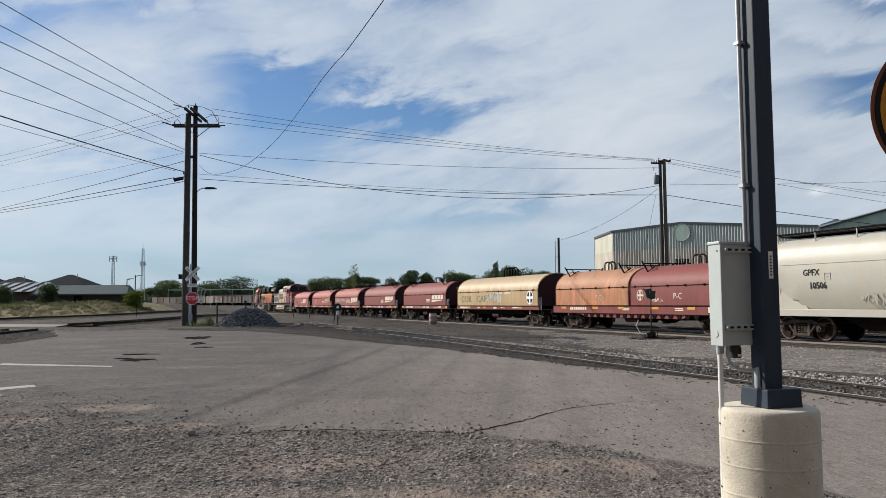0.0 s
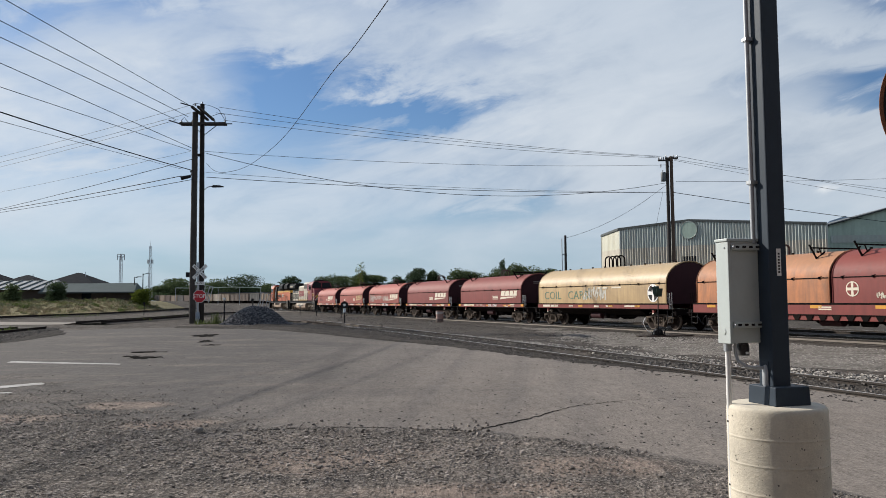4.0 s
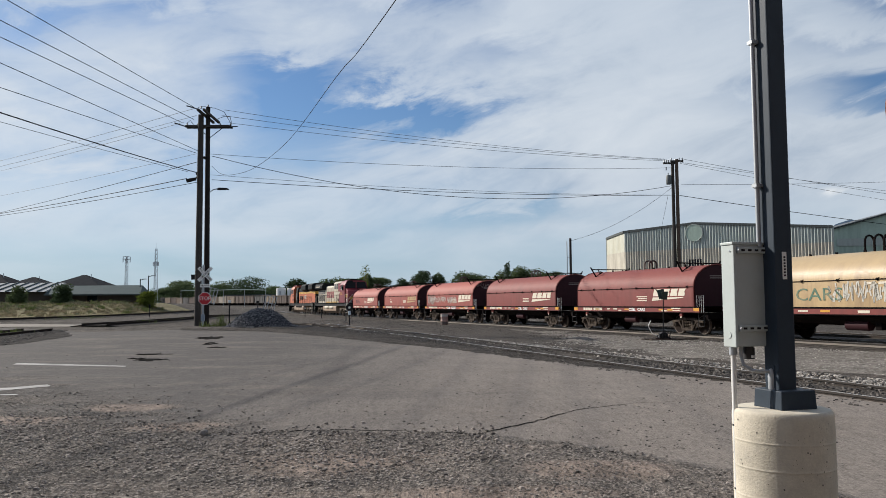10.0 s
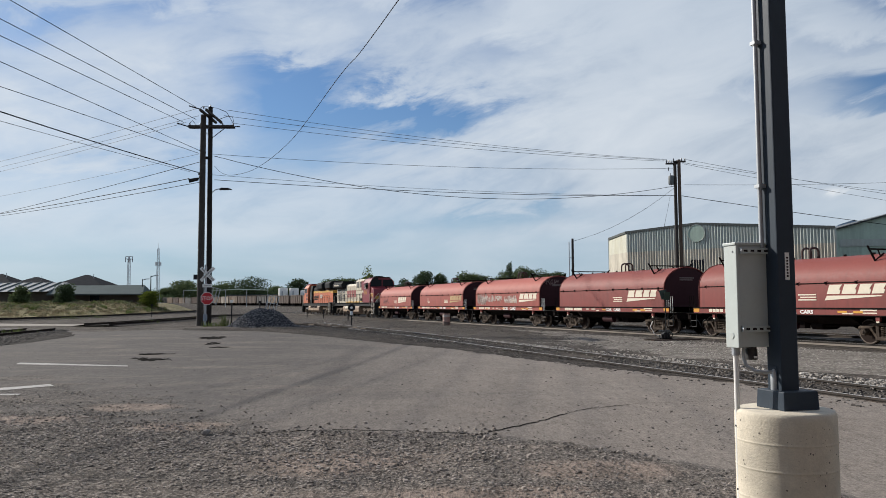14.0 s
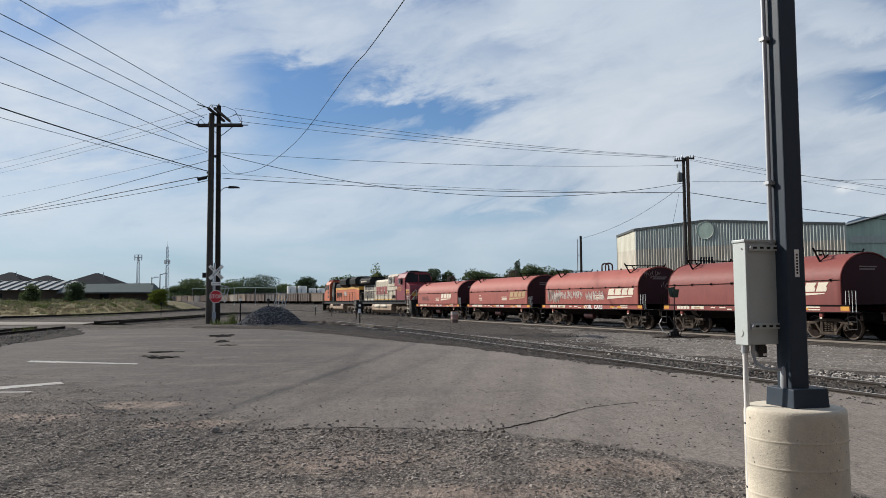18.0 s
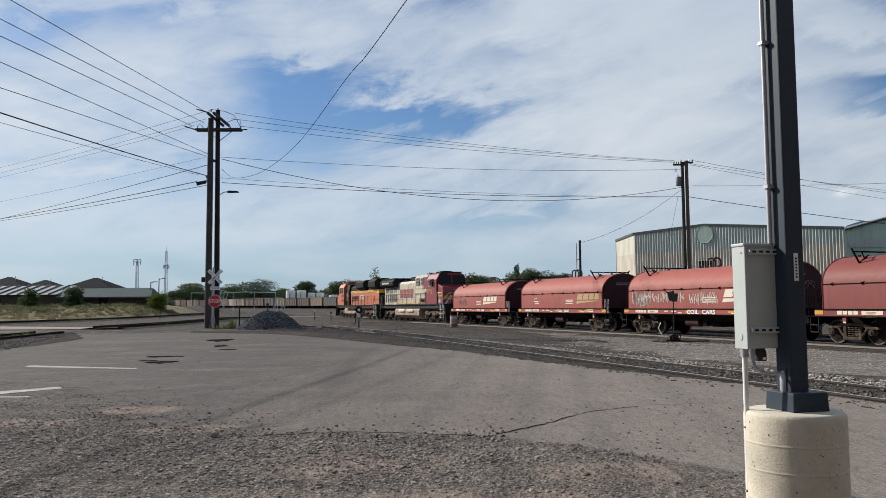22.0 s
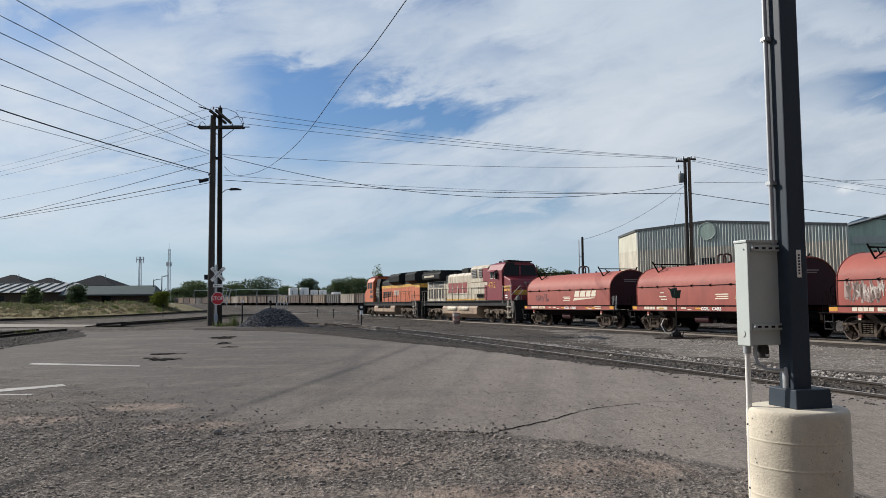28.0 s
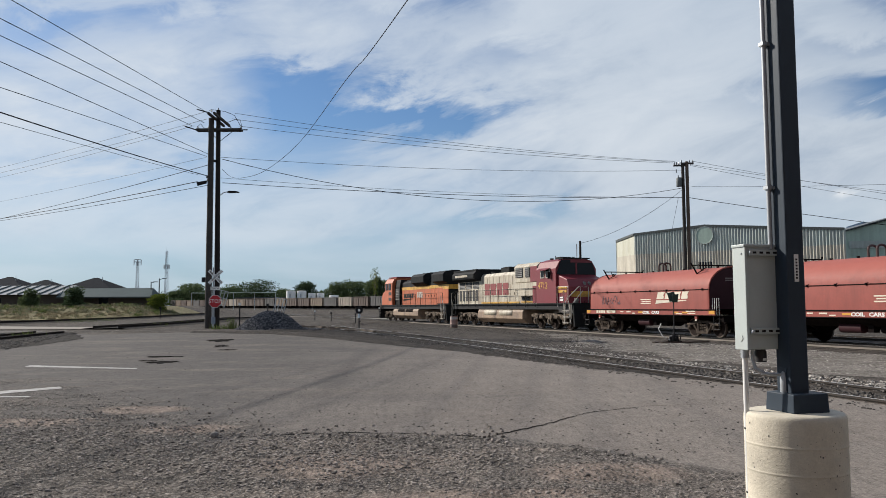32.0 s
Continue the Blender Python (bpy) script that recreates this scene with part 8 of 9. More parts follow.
def hip_house(x, y, w, d, eave, peak, label):
    ob = thing("house", pose(x, y, 1.75), label, "house", "hip roofed houses beyond the field")
    part("wall", M().box(-w / 2 + 0.5, w / 2 - 0.5, 0.5, d - 0.5, -0.5, eave), BROWN_WALL, ob)
    k = min(w, d) * 0.46
    part("roof", M().raw([(-w / 2, 0, eave), (w / 2, 0, eave), (w / 2, d, eave), (-w / 2, d, eave), (-w / 2 + k, d / 2, peak), (w / 2 - k, d / 2, peak), (-w / 2, 0, eave - 0.2), (w / 2, 0, eave - 0.2), (w / 2, d, eave - 0.2), (-w / 2, d, eave - 0.2)],
                         [(0, 1, 5, 4), (1, 2, 5), (2, 3, 4, 5), (3, 0, 4), (0, 6, 7, 1), (1, 7, 8, 2), (2, 8, 9, 3), (3, 9, 6, 0), (6, 9, 8, 7)]), SHINGLE, ob, "dark shingled hip roof")
    part("vent_pipe", M().cyl((w * 0.2, d * 0.35, eave + 0.4), (w * 0.2, d * 0.35, peak + 0.1), 0.05, seg=8), GALV, ob)
    return ob


hip_house(-75.0, 132.0, 8.6, 8.6, 3.45, 5.40, "house with a dark shingled hip roof")
hip_house(-70.4, 136.0, 7.2, 7.2, 3.40, 4.95, "small house with a dark shingled hip roof")
hip_house(-60.0, 132.0, 8.3, 8.3, 3.30, 5.15, "house with a dark shingled hip roof")


def lamp_mast(x, y, h, d):
    ob = thing("lamp_mast", pose(x, y, gz(x, y)), "dark street lamp mast with a short arm", "street lamp", "lamp masts by the building")
    part("mast", M().cyl((0, 0, -0.2), (0, 0, h), 0.10, 0.06, 10), BLACK_PAINT, ob)
    part("arm", M().cyl((0, 0, h - 0.15), (d, 0, h), 0.04, seg=6), BLACK_PAINT, ob)
    part("lamp_head", M().box(d - 0.3, d + 0.35, -0.12, 0.12, h - 0.05, h + 0.06), GALV, ob)
    return ob


lamp_mast(-41.5, 112.0, 3.55, 0.6)
lamp_mast(-40.7, 113.0, 4.2, 0.7)


def lattice_tower(x, y, h, w0, w1, label, top):
    ob = thing("radio_mast", pose(x, y, 0.5), label, "radio tower", "radio towers on the skyline")
    st = material("pale_mast_steel", (0.42, 0.45, 0.48), 0.5, 0.3)
    n = 14
    corner = [(1, 0), (-0.5, 0.866), (-0.5, -0.866)]

    def at(k, j):
        w = w0 + (w1 - w0) * j / n
        return (corner[k][0] * w, corner[k][1] * w, h * j / n)
    for k in range(3):
        part("leg", M().cyl(at(k, 0), at(k, n), 0.10, 0.07, 6), st, ob)
    m = M()
    for j in range(n):
        for k in range(3):
            m.cyl(at(k, j), at((k + 1) % 3, j + 1), 0.055, seg=4, cap=False).cyl(at(k, j + 1), at((k + 1) % 3, j + 1), 0.05, seg=4, cap=False)
    part("bracing", m, st, ob)["kind"] = "stuff"
    if top == "ring":
        for k in range(6):
            a = k * math.pi / 3
            part("antenna", M().box(-0.14, 0.14, 0.9, 1.1, h * 0.71, h * 0.71 + 1.5, pose(0, 0, 0, 0, 0, math.degrees(a))), st, ob)
        part("whip", M().cyl((0, 0, h), (0, 0, h + 2.2), 0.06, 0.03, 6), st, ob)
    else:
        part("platform", M().cyl((0, 0, h - 0.1), (0, 0, h + 0.1), 1.3, seg=10).cyl((0, 0, h + 0.9), (0, 0, h + 1.0), 1.3, seg=10), st, ob)
        for k in range(4):
            a = k * math.pi / 2 + 0.4
            part("antenna", M().box(-0.25, 0.25, 1.1, 1.4, h - 1.2, h + 0.9, pose(0, 0, 0, 0, 0, math.degrees(a))), st, ob)
    return ob


lattice_tower(-105.4, 300.0, 22.5, 0.95, 0.45, "pale lattice radio tower with an antenna ring", "ring")
lattice_tower(-116.5, 300.0, 18.6, 0.75, 0.55, "pale lattice tower with a top platform", "platform")


# ---- standing gondola cars ----
GON = [material("gondola_%s" % k, c, 0.7, grain=0.2, scale=0.8, dirt=d, dirt_amount=0.4, dirt_scale=0.6, streak=True) for k, c, d in (
    ("tan", (0.20, 0.15, 0.105), (0.12, 0.085, 0.06)), ("grey", (0.075, 0.072, 0.072), (0.04, 0.038, 0.036)), ("brown", (0.085, 0.055, 0.042), (0.05, 0.034, 0.028)), ("pale", (0.32, 0.28, 0.23), (0.20, 0.16, 0.13)))]


def gondola(kind, label):
    ob = thing("gondola_car", Matrix(), label, "railway car", "standing gondola cars")
    L, mat = 9.2, GON[kind]
    h = L / 2 - 0.55
    b = M()
    for y in (-1.45, 1.45):
        b.box(-h, h, y - 0.04, y + 0.04, 0.75, 3.05)
    for x in (-h, h):
        b.box(x - 0.04, x + 0.04, -1.45, 1.45, 0.95, 3.05)
    b.box(-h, h, -1.45, 1.45, 0.75, 0.9)
    part("body", b, mat, ob)
    for y in (-1.52, 1.52):
        for i in range(7):
            x = -h + 0.1 + (2 * h - 0.2) * i / 6
            part("rib", M().box(x - 0.07, x + 0.07, y - 0.05, y + 0.05, 0.75, 3.0), mat, ob)
        part("top_chord", M().box(-h, h, y - 0.06, y + 0.06, 3.0, 3.14), mat, ob)
    for x in (-2.7, 2.7):
        t = M()
        for dx in (-0.88, 0.88):
            t.cyl((x + dx, -0.95, 0.44), (x + dx, 0.95, 0.44), 0.42, seg=14)
        t.box(x - 1.2, x + 1.2, -1.05, -0.9, 0.3, 0.62).box(x - 1.2, x + 1.2, 0.9, 1.05, 0.3, 0.62)
        part("truck", t, CAR_UNDER, ob)
    return ob


G0, G1 = Vector((-17.4, 200.0, 0.0)), Vector((-124.0, 362.0, 0.0))
g_dir = (G1 - G0).normalized()
g_ang = math.degrees(math.atan2(g_dir.y, g_dir.x))
kinds = [1, 1, 2, 3, 1, 0, 2, 2, 0, 1, 2, 2, 0, 3, 0, 3, 0, 2, 1, 0, 2, 0, 1]
names = {0: "tan steel gondola car standing in the yard", 1: "dark grey gondola car standing in the yard", 2: "brown gondola car standing in the yard", 3: "pale dusty gondola car standing in the yard"}
made = {}
for i, k in enumerate(kinds):
    p = G0 + g_dir * (9.2 * i - 14.0)
    at = pose(p.x, p.y, gz(p.x, p.y) + 0.28, 0, 0, g_ang)
    if k in made:
        copy_thing(made[k], at)
    else:
        made[k] = gondola(k, names[k])
        made[k].matrix_world = at

yard2 = [tuple((G0 + g_dir * s)[:2]) for s in (-22, 230)]
railway("gondola_track", yard2, lambda x, y: gz(x, y) + 0.28, "yard track under standing gondola cars", 0, 0, bed=1.7, bed_mat=DIRT, polished=False)
ribbon("dirt_road", [(-30, 140), (-16, 122), (-6, 104), (2, 92)], [(-30, 136), (-16, 119), (-7, 101.5), (0, 90)], material("pale_dirt", (0.20, 0.175, 0.148), 0.9, grain=0.2, scale=0.6), 0.03, "pale dirt service road in the yard", "road", 0.0, 30)


def far_shed(x, y, z, w, d, h, mat, label, name="shed"):
    ob = thing(name, pose(x, y, z, 0, 0, -20), label, "building")
    part("wall", M().box(-w / 2, w / 2, 0, d, -1, h), mat, ob)
    part("roof", M().box(-w / 2 - 0.3, w / 2 + 0.3, -0.3, d + 0.3, h, h + 0.3), WH_TRIM if mat is not WHITE_PAINT else mat, ob)
    return ob


far_shed(-68.0, 290.0, 1.0, 20, 10, 3.9, material("brown_shed", (0.26, 0.20, 0.16), 0.8, grain=0.15, scale=0.5), "brown flat roofed yard shed")


def silo(x, y, r, h):
    ob = thing("storage_tank", pose(x, y, 0.9), "white cylindrical storage tank", "tank", "white storage tanks")
    part("shell", M().lathe([(r, -1), (r, h + 0.9), (r * 0.9, h + 1.0), (0.1, h + 1.05)], seg=20), WHITE_PAINT, ob, smooth=True)
    part("ladder", M().box(-0.2, 0.2, -r - 0.15, -r - 0.05, 0, h), GALV, ob)
    return ob


for sx, sy, r, h in ((-52.0, 270, 1.6, 5.2), (-48.3, 270, 1.6, 5.2), (-45.0, 271, 1.3, 4.4), (-42.0, 271, 1.3, 4.4), (-37.0, 268, 1.6, 3.6)):
    silo(sx, sy, r, h)

def pipe_gantry():
    ob = thing("pipe_gantry", pose(-74.0, 232.0, 0.9), "pale green pipe carried over the yard on thin posts", "pipe")
    for k in range(5):
        part("post", M().cyl((k * 6.2, 0, -0.5), (k * 6.2, 0, 5.0), 0.07, seg=8), GALV, ob)
    part("pipe", M().tube([(0, 0, 5.0), (8, 0, 4.85), (16, 0, 5.15), (25, 0, 4.9)], 0.10, 8), material("pale_green_pipe", (0.42, 0.50, 0.42), 0.6), ob, "pale green horizontal pipe", smooth=True)
    return ob


pipe_gantry()


def tilted_rack(x, y):
    ob = thing("tilted_rack", pose(x, y, gz(x, y), 0, 0, 12), "leaning grey steel rack standing in the yard", "rack", "leaning steel racks")
    at = pose(0, 0, 0.7, 0, 14, 0)
    for dx in (0.0, 0.7, 1.4, 2.0):
        part("upright", M().box(dx, dx + 0.14, -0.05, 0.05, 0, 2.9, at), GALV, ob)
    for z in (0.0, 1.4, 2.8):
        part("crossbar", M().box(0, 2.14, -0.04, 0.04, z, z + 0.12, at), GALV, ob)
    part("leg", M().cyl((0.2, 0.4, 0), (0.3, 0, 1.2), 0.06, seg=6).cyl((1.9, 0.4, 0), (1.9, 0, 1.2), 0.06, seg=6), GALV, ob)
    return ob


tilted_rack(-43.6, 150.0)
tilted_rack(-32.8, 152.0)


# ---- trees, bushes, weeds ----
def leaf_material(name, lo, hi):
    m = bpy.data.materials.new(name)
    m.use_nodes = True
    g = G(m.node_tree)
    r = g.n("ShaderNodeNewGeometry").outputs["Random Per Island"]
    o = g.n("ShaderNodeObjectInfo").outputs["Random"]
    col = g.mix(r, lo, hi)
    col = g.mix(g.math("MULTIPLY", o, 0.35), col, tuple(c * 0.6 for c in lo))
    d = g.n("ShaderNodeBsdfDiffuse", {"Color": col})
    t = g.n("ShaderNodeBsdfTranslucent", {"Color": col})
    mixer = g.n("ShaderNodeMixShader", {0: 0.3, 1: d.outputs[0], 2: t.outputs[0]})
    out = g.n("ShaderNodeOutputMaterial")
    g.t.links.new(mixer.outputs[0], out.inputs[0])
    return m


LEAF = leaf_material("tree_leaves", (0.058, 0.085, 0.042), (0.14, 0.175, 0.085))
LEAF_DARK = leaf_material("dark_tree_leaves", (0.036, 0.058, 0.034), (0.095, 0.128, 0.066))
LEAF_LIME = leaf_material("yellow_green_leaves", (0.055, 0.085, 0.016), (0.22, 0.25, 0.055))
GRASS_DRY = leaf_material("dry_grass_blades", (0.17, 0.145, 0.095), (0.34, 0.29, 0.19))
SAGE = leaf_material("sage_brush_leaves", (0.12, 0.13, 0.085), (0.25, 0.255, 0.17))
GRASS_GREEN = leaf_material("green_weed_blades", (0.060, 0.085, 0.030), (0.17, 0.205, 0.080))
BARK = material("grey_bark", (0.12, 0.10, 0.085), 0.9, grain=0.3, scale=4.0)


def tree(x, y, h, w, mat, label, seed, name="tree", leaf=0.30, count=1500, trunk=0.28, lobes=9):
    rnd = random.Random(seed)
    ob = thing(name, pose(x, y, gz(x, y) - 0.05), label, "tree" if name == "tree" else "bush")
    t = M()
    t.cyl((0, 0, 0), (rnd.uniform(-0.2, 0.2), 0, h * 0.5), (0.028 if name == "tree" else 0.014) * h, 0.012 * h, 8)
    centres = []
    for k in range(lobes):
        a = rnd.uniform(0, 6.283)
        rr = w * 0.5 * rnd.uniform(0.15, 0.72)
        cz = h * rnd.uniform(trunk + 0.06, 0.87)
        fall = 1 - 0.55 * max(0.0, (cz / h - 0.6) / 0.4)
        c = Vector((rr * math.cos(a) * fall, rr * math.sin(a) * fall, cz))
        centres.append((c, w * rnd.uniform(0.20, 0.34), h * rnd.uniform(0.10, 0.20)))
        t.cyl((0, 0, h * rnd.uniform(0.2, 0.45)), c, 0.010 * h, 0.004 * h, 5)
    part("trunk", t, BARK, ob, smooth=True)
    m = M()
    for k in range(count):
        c, rw, rh = centres[k % lobes]
        u, v, s = rnd.gauss(0, 1), rnd.gauss(0, 1), rnd.gauss(0, 1)
        L = math.sqrt(u * u + v * v + s * s) or 1.0
        d = rnd.uniform(0.55, 1.12)
        p = c + Vector((u / L * rw * d, v / L * rw * d, s / L * rh * d))
        q = leaf * rnd.uniform(0.6, 1.4)
        e1 = Vector((rnd.gauss(0, 1), rnd.gauss(0, 1), rnd.gauss(0, 0.7))).normalized() * q
        e2 = Vector((rnd.gauss(0, 1), rnd.gauss(0, 1), rnd.gauss(0, 1))).normalized() * q * 0.55
        n = len(m.v)
        m.v += [tuple(p - e1), tuple(p + e2), tuple(p + e1), tuple(p - e2)]
        m.f.append((n, n + 1, n + 2, n + 3))
    me = m.mesh("crown", mat, keep=True)
    part("crown", me, mat, ob)
    return ob


TREES = [  # column, height above the skyline and width as slopes from the eye, distance
    (-0.3396, 0.019, 0.020, 235, 0), (-0.3194, 0.027, 0.032, 240, 1), (-0.298, 0.020, 0.022, 260, 0), (-0.2712, 0.025, 0.028, 225, 1), (-0.2367, 0.033, 0.041, 215, 2), (-0.2007, 0.020, 0.020, 260, 0),
    (-0.1734, 0.029, 0.025, 220, 2), (-0.1324, 0.031, 0.032, 210, 1), (-0.1108, 0.033, 0.038, 205, 0), (-0.0856, 0.040, 0.020, 195, 0), (-0.0676, 0.034, 0.030, 200, 1), (-0.0388, 0.031, 0.020, 190, 2),
    (-0.0137, 0.042, 0.034, 190, 2), (0.0079, 0.039, 0.018, 190, 0), (0.0403, 0.040, 0.030, 185, 1), (0.0547, 0.036, 0.024, 195, 2), (0.0727, 0.037, 0.030, 190, 1), (0.0942, 0.042, 0.030, 185, 0),
    (0.1086, 0.046, 0.026, 180, 1), (0.1266, 0.045, 0.034, 180, 0), (0.1446, 0.043, 0.030, 180, 1), (0.1575, 0.041, 0.022, 185, 0),
]
for i, (cx, up, wd, dist, kind) in enumerate(TREES):
    dist = dist + 165
    x, y = cx * dist, dist
    up = up * (1.13 if cx < -0.15 else 1.0)
    h = 1.7 + up * dist - gz(x, y)
    tree(x, y, h, wd * dist * (1.45 if cx < -0.15 else 1.2), (LEAF, LEAF, LEAF_DARK)[kind], ("broad green tree on the yard's far edge", "leafy mid green tree beyond the yard", "dark green rounded tree beyond the yard")[kind], 100 + i, leaf=0.42, count=7000, trunk=0.06, lobes=26)
tree(-0.0856 * 350, 350, 17.5, 5.5, LEAF_LIME, "sparse pale green sapling beyond the yard", 190, leaf=0.4, count=300, trunk=0.3)
tree(0.095 * 340, 340, 18.5, 3.6, LEAF_DARK, "narrow dark conifer among broad trees", 191, leaf=0.45, count=600, trunk=0.2)
for bx, by, bh, bw, mat, lab, sd in ((-55.5, 106.0, 2.6, 2.6, LEAF, "green bush before the low building", 201), (-49.6, 106.0, 2.7, 2.8, LEAF_DARK, "dark green bush before the low building", 202), (-39.2, 108.4, 2.25, 3.1, LEAF_LIME, "bright yellow green bush at the field's edge", 203), (-67.0, 107.0, 1.2, 1.8, LEAF_DARK, "low dark bush in the field", 204)):
    tree(bx, by, bh, bw, mat, lab, sd, name="bush", leaf=0.11, count=5000, trunk=-0.04, lobes=30)


def weeds(name, spots, mat, label, seed, hmin, hmax, blade=0.03, per=7):
    rnd = random.Random(seed)
    m = M()
    for x, y, spread in spots:
        for k in range(per):
            px, py = x + rnd.gauss(0, spread), y + rnd.gauss(0, spread)
            z = gz(px, py)
            h = rnd.uniform(hmin, hmax)
            a = rnd.uniform(0, 6.283)
            dx, dy = blade * math.cos(a), blade * math.sin(a)
            lx, ly = rnd.gauss(0, 0.28) * h, rnd.gauss(0, 0.28) * h
            n = len(m.v)
            m.v += [(px - dx, py - dy, z), (px + dx, py + dy, z), (px + lx * 0.5 + dx * 0.7, py + ly * 0.5 + dy * 0.7, z + h * 0.6), (px + lx * 0.5 - dx * 0.7, py + ly * 0.5 - dy * 0.7, z + h * 0.6), (px + lx, py + ly, z + h)]
            m.f += [(n, n + 1, n + 2, n + 3), (n + 3, n + 2, n + 4)]
    ob = new(name, m.mesh(name, mat, keep=True))
    return tagged(ob, label, "grass", kind="stuff")


def hedge(name, a, b, depth, h0, h1, mat, label, count, seed, leaf=0.5):
    """A far line of woods as joined leaves, uneven along its top."""
    rnd = random.Random(seed)
    m = M()
    a, b = Vector(a), Vector(b)
    for k in range(count):
        f = rnd.random()
        p = a.lerp(b, f)
        top = h0 + (h1 - h0) * (0.5 + 0.5 * noise.noise(Vector((f * 22.0, 0.3, seed)))) + rnd.uniform(-0.5, 0.5)
        z = gz(p.x, p.y) + max(0.1, top) * rnd.random() ** 0.7
        c = Vector((p.x + rnd.uniform(-1, 1) * depth, p.y + rnd.uniform(-1, 1) * depth, z))
        q = leaf * rnd.uniform(0.6, 1.4)
        e1 = Vector((rnd.gauss(0, 1), rnd.gauss(0, 1), rnd.gauss(0, 0.7))).normalized() * q
        e2 = Vector((rnd.gauss(0, 1), rnd.gauss(0, 1), rnd.gauss(0, 1))).normalized() * q * 0.6
        n = len(m.v)
        m.v += [tuple(c - e1), tuple(c + e2), tuple(c + e1), tuple(c - e2)]
        m.f.append((n, n + 1, n + 2, n + 3))
    return tagged(new(name, m.mesh(name, mat, keep=True)), label, "woods", kind="stuff")


hedge("far_woods", (-150.0, 420.0, 0), (-58.0, 400.0, 0), 5.0, 4.5, 10.5, LEAF_DARK, "dark line of far woods behind the yard", 9000, 301, 0.5)
hedge("far_woods", (-58.0, 400.0, 0), (14.0, 390.0, 0), 5.0, 4.0, 9.0, LEAF_DARK, "dark line of far woods behind the yard", 6500, 302, 0.45)
hedge("far_woods", (8.0, 330.0, 0), (80.0, 320.0, 0), 5.0, 5.0, 10.5, LEAF, "green line of far woods behind the train", 7500, 303, 0.5)
hedge("far_woods", (-190.0, 330.0, 0), (-120.0, 360.0, 0), 4.0, 3.0, 6.0, LEAF_DARK, "dark line of far woods behind the houses", 2500, 304, 0.6)

rw = random.Random(31)
ribbon("field", [(-170, 86.0), (-60, 83.0), (-44, 84.0), (-37.5, 92.0), (-34.5, 100.0)], [(-170, 128), (-60, 128), (-46, 128), (-36, 120), (-33.5, 112)], FIELD, 0.05, "dry weedy field with straw and green patches", "field", 0.02, 40, cross=16)
dry = [(rw.uniform(-95, -35), rw.uniform(86, 111), 0.35) for _ in range(1500)]
weeds("dry_grass", [s for s in dry if s[0] < -34.5 - (100 - s[1]) * 0.35], GRASS_DRY, "dry straw grass in the field", 32, 0.10, 0.34, 0.02, 12)
green = [(rw.uniform(-95, -36), rw.uniform(88, 111), 0.5) for _ in range(900)]
weeds("green_weeds", [s for s in green if noise.noise(Vector((s[0] * 0.12, s[1] * 0.2, 3.0))) > -0.05], GRASS_GREEN, "green weeds in the dry field", 33, 0.12, 0.36, 0.025, 12)
near_spots = [(-12.7, 46.9, 0.30)] * 5 + [(-13.2, 46.4, 0.25)] * 4 + [(-20.2 + rw.uniform(-1.2, 1.2), rw.uniform(52, 75), 0.2) for _ in range(7)] + [(-20.4, 38.6, 0.3)] * 3 + [(-19.4, 54, 0.35)] * 3 + [(-36 + rw.uniform(-3, 3), rw.uniform(70, 84), 0.4) for _ in range(30)]
weeds("green_weeds", near_spots, GRASS_GREEN, "green weeds beside the spur track", 34, 0.10, 0.36, 0.014, 18)
weeds("green_weeds", [(-12.5, 46.7, 0.16)] * 4, GRASS_GREEN, "taller green weeds beside the heap", 35, 0.4, 0.8, 0.02, 9)


def brush(n, region, mat, label, seed, rmin, rmax):
    """Low rounded clumps of brush."""
    rnd = random.Random(seed)
    m = M()
    for _ in range(n):
        x, y = region(rnd)
        r = rnd.uniform(rmin, rmax)
        for k in range(46):
            u, v, s = rnd.gauss(0, 1), rnd.gauss(0, 1), abs(rnd.gauss(0, 1))
            L = math.sqrt(u * u + v * v + s * s) or 1.0
            dd = rnd.uniform(0.4, 1.0) * r
            c = Vector((x + u / L * dd, y + v / L * dd, gz(x, y) + 0.03 + s / L * dd * 0.8))
            q = rnd.uniform(0.06, 0.13)
            e1 = Vector((rnd.gauss(0, 1), rnd.gauss(0, 1), rnd.gauss(0, 1))).normalized() * q
            e2 = Vector((rnd.gauss(0, 1), rnd.gauss(0, 1), rnd.gauss(0, 1))).normalized() * q * 0.6
            i = len(m.v)
            m.v += [tuple(c - e1), tuple(c + e2), tuple(c + e1), tuple(c - e2)]
            m.f.append((i, i + 1, i + 2, i + 3))
    return tagged(new("field_brush", m.mesh("field_brush", mat, keep=True)), label, "brush", kind="stuff")


def upper_field(rnd):
    y = rnd.uniform(96, 110)
    return rnd.uniform(-90, -37), y


def whole_field(rnd):
    y = rnd.uniform(86, 110)
    return rnd.uniform(-90, -36 - max(0, 100 - y) * 0.4), y


brush(260, upper_field, SAGE, "grey green brush at the top of the field", 41, 0.35, 0.8)
brush(240, upper_field, GRASS_GREEN, "green shrubs at the top of the field", 42, 0.3, 0.75)
brush(160, whole_field, SAGE, "scattered grey green brush in the field", 43, 0.2, 0.45)
brush(520, whole_field, GRASS_DRY, "tan dry brush clumps in the field", 44, 0.2, 0.55)


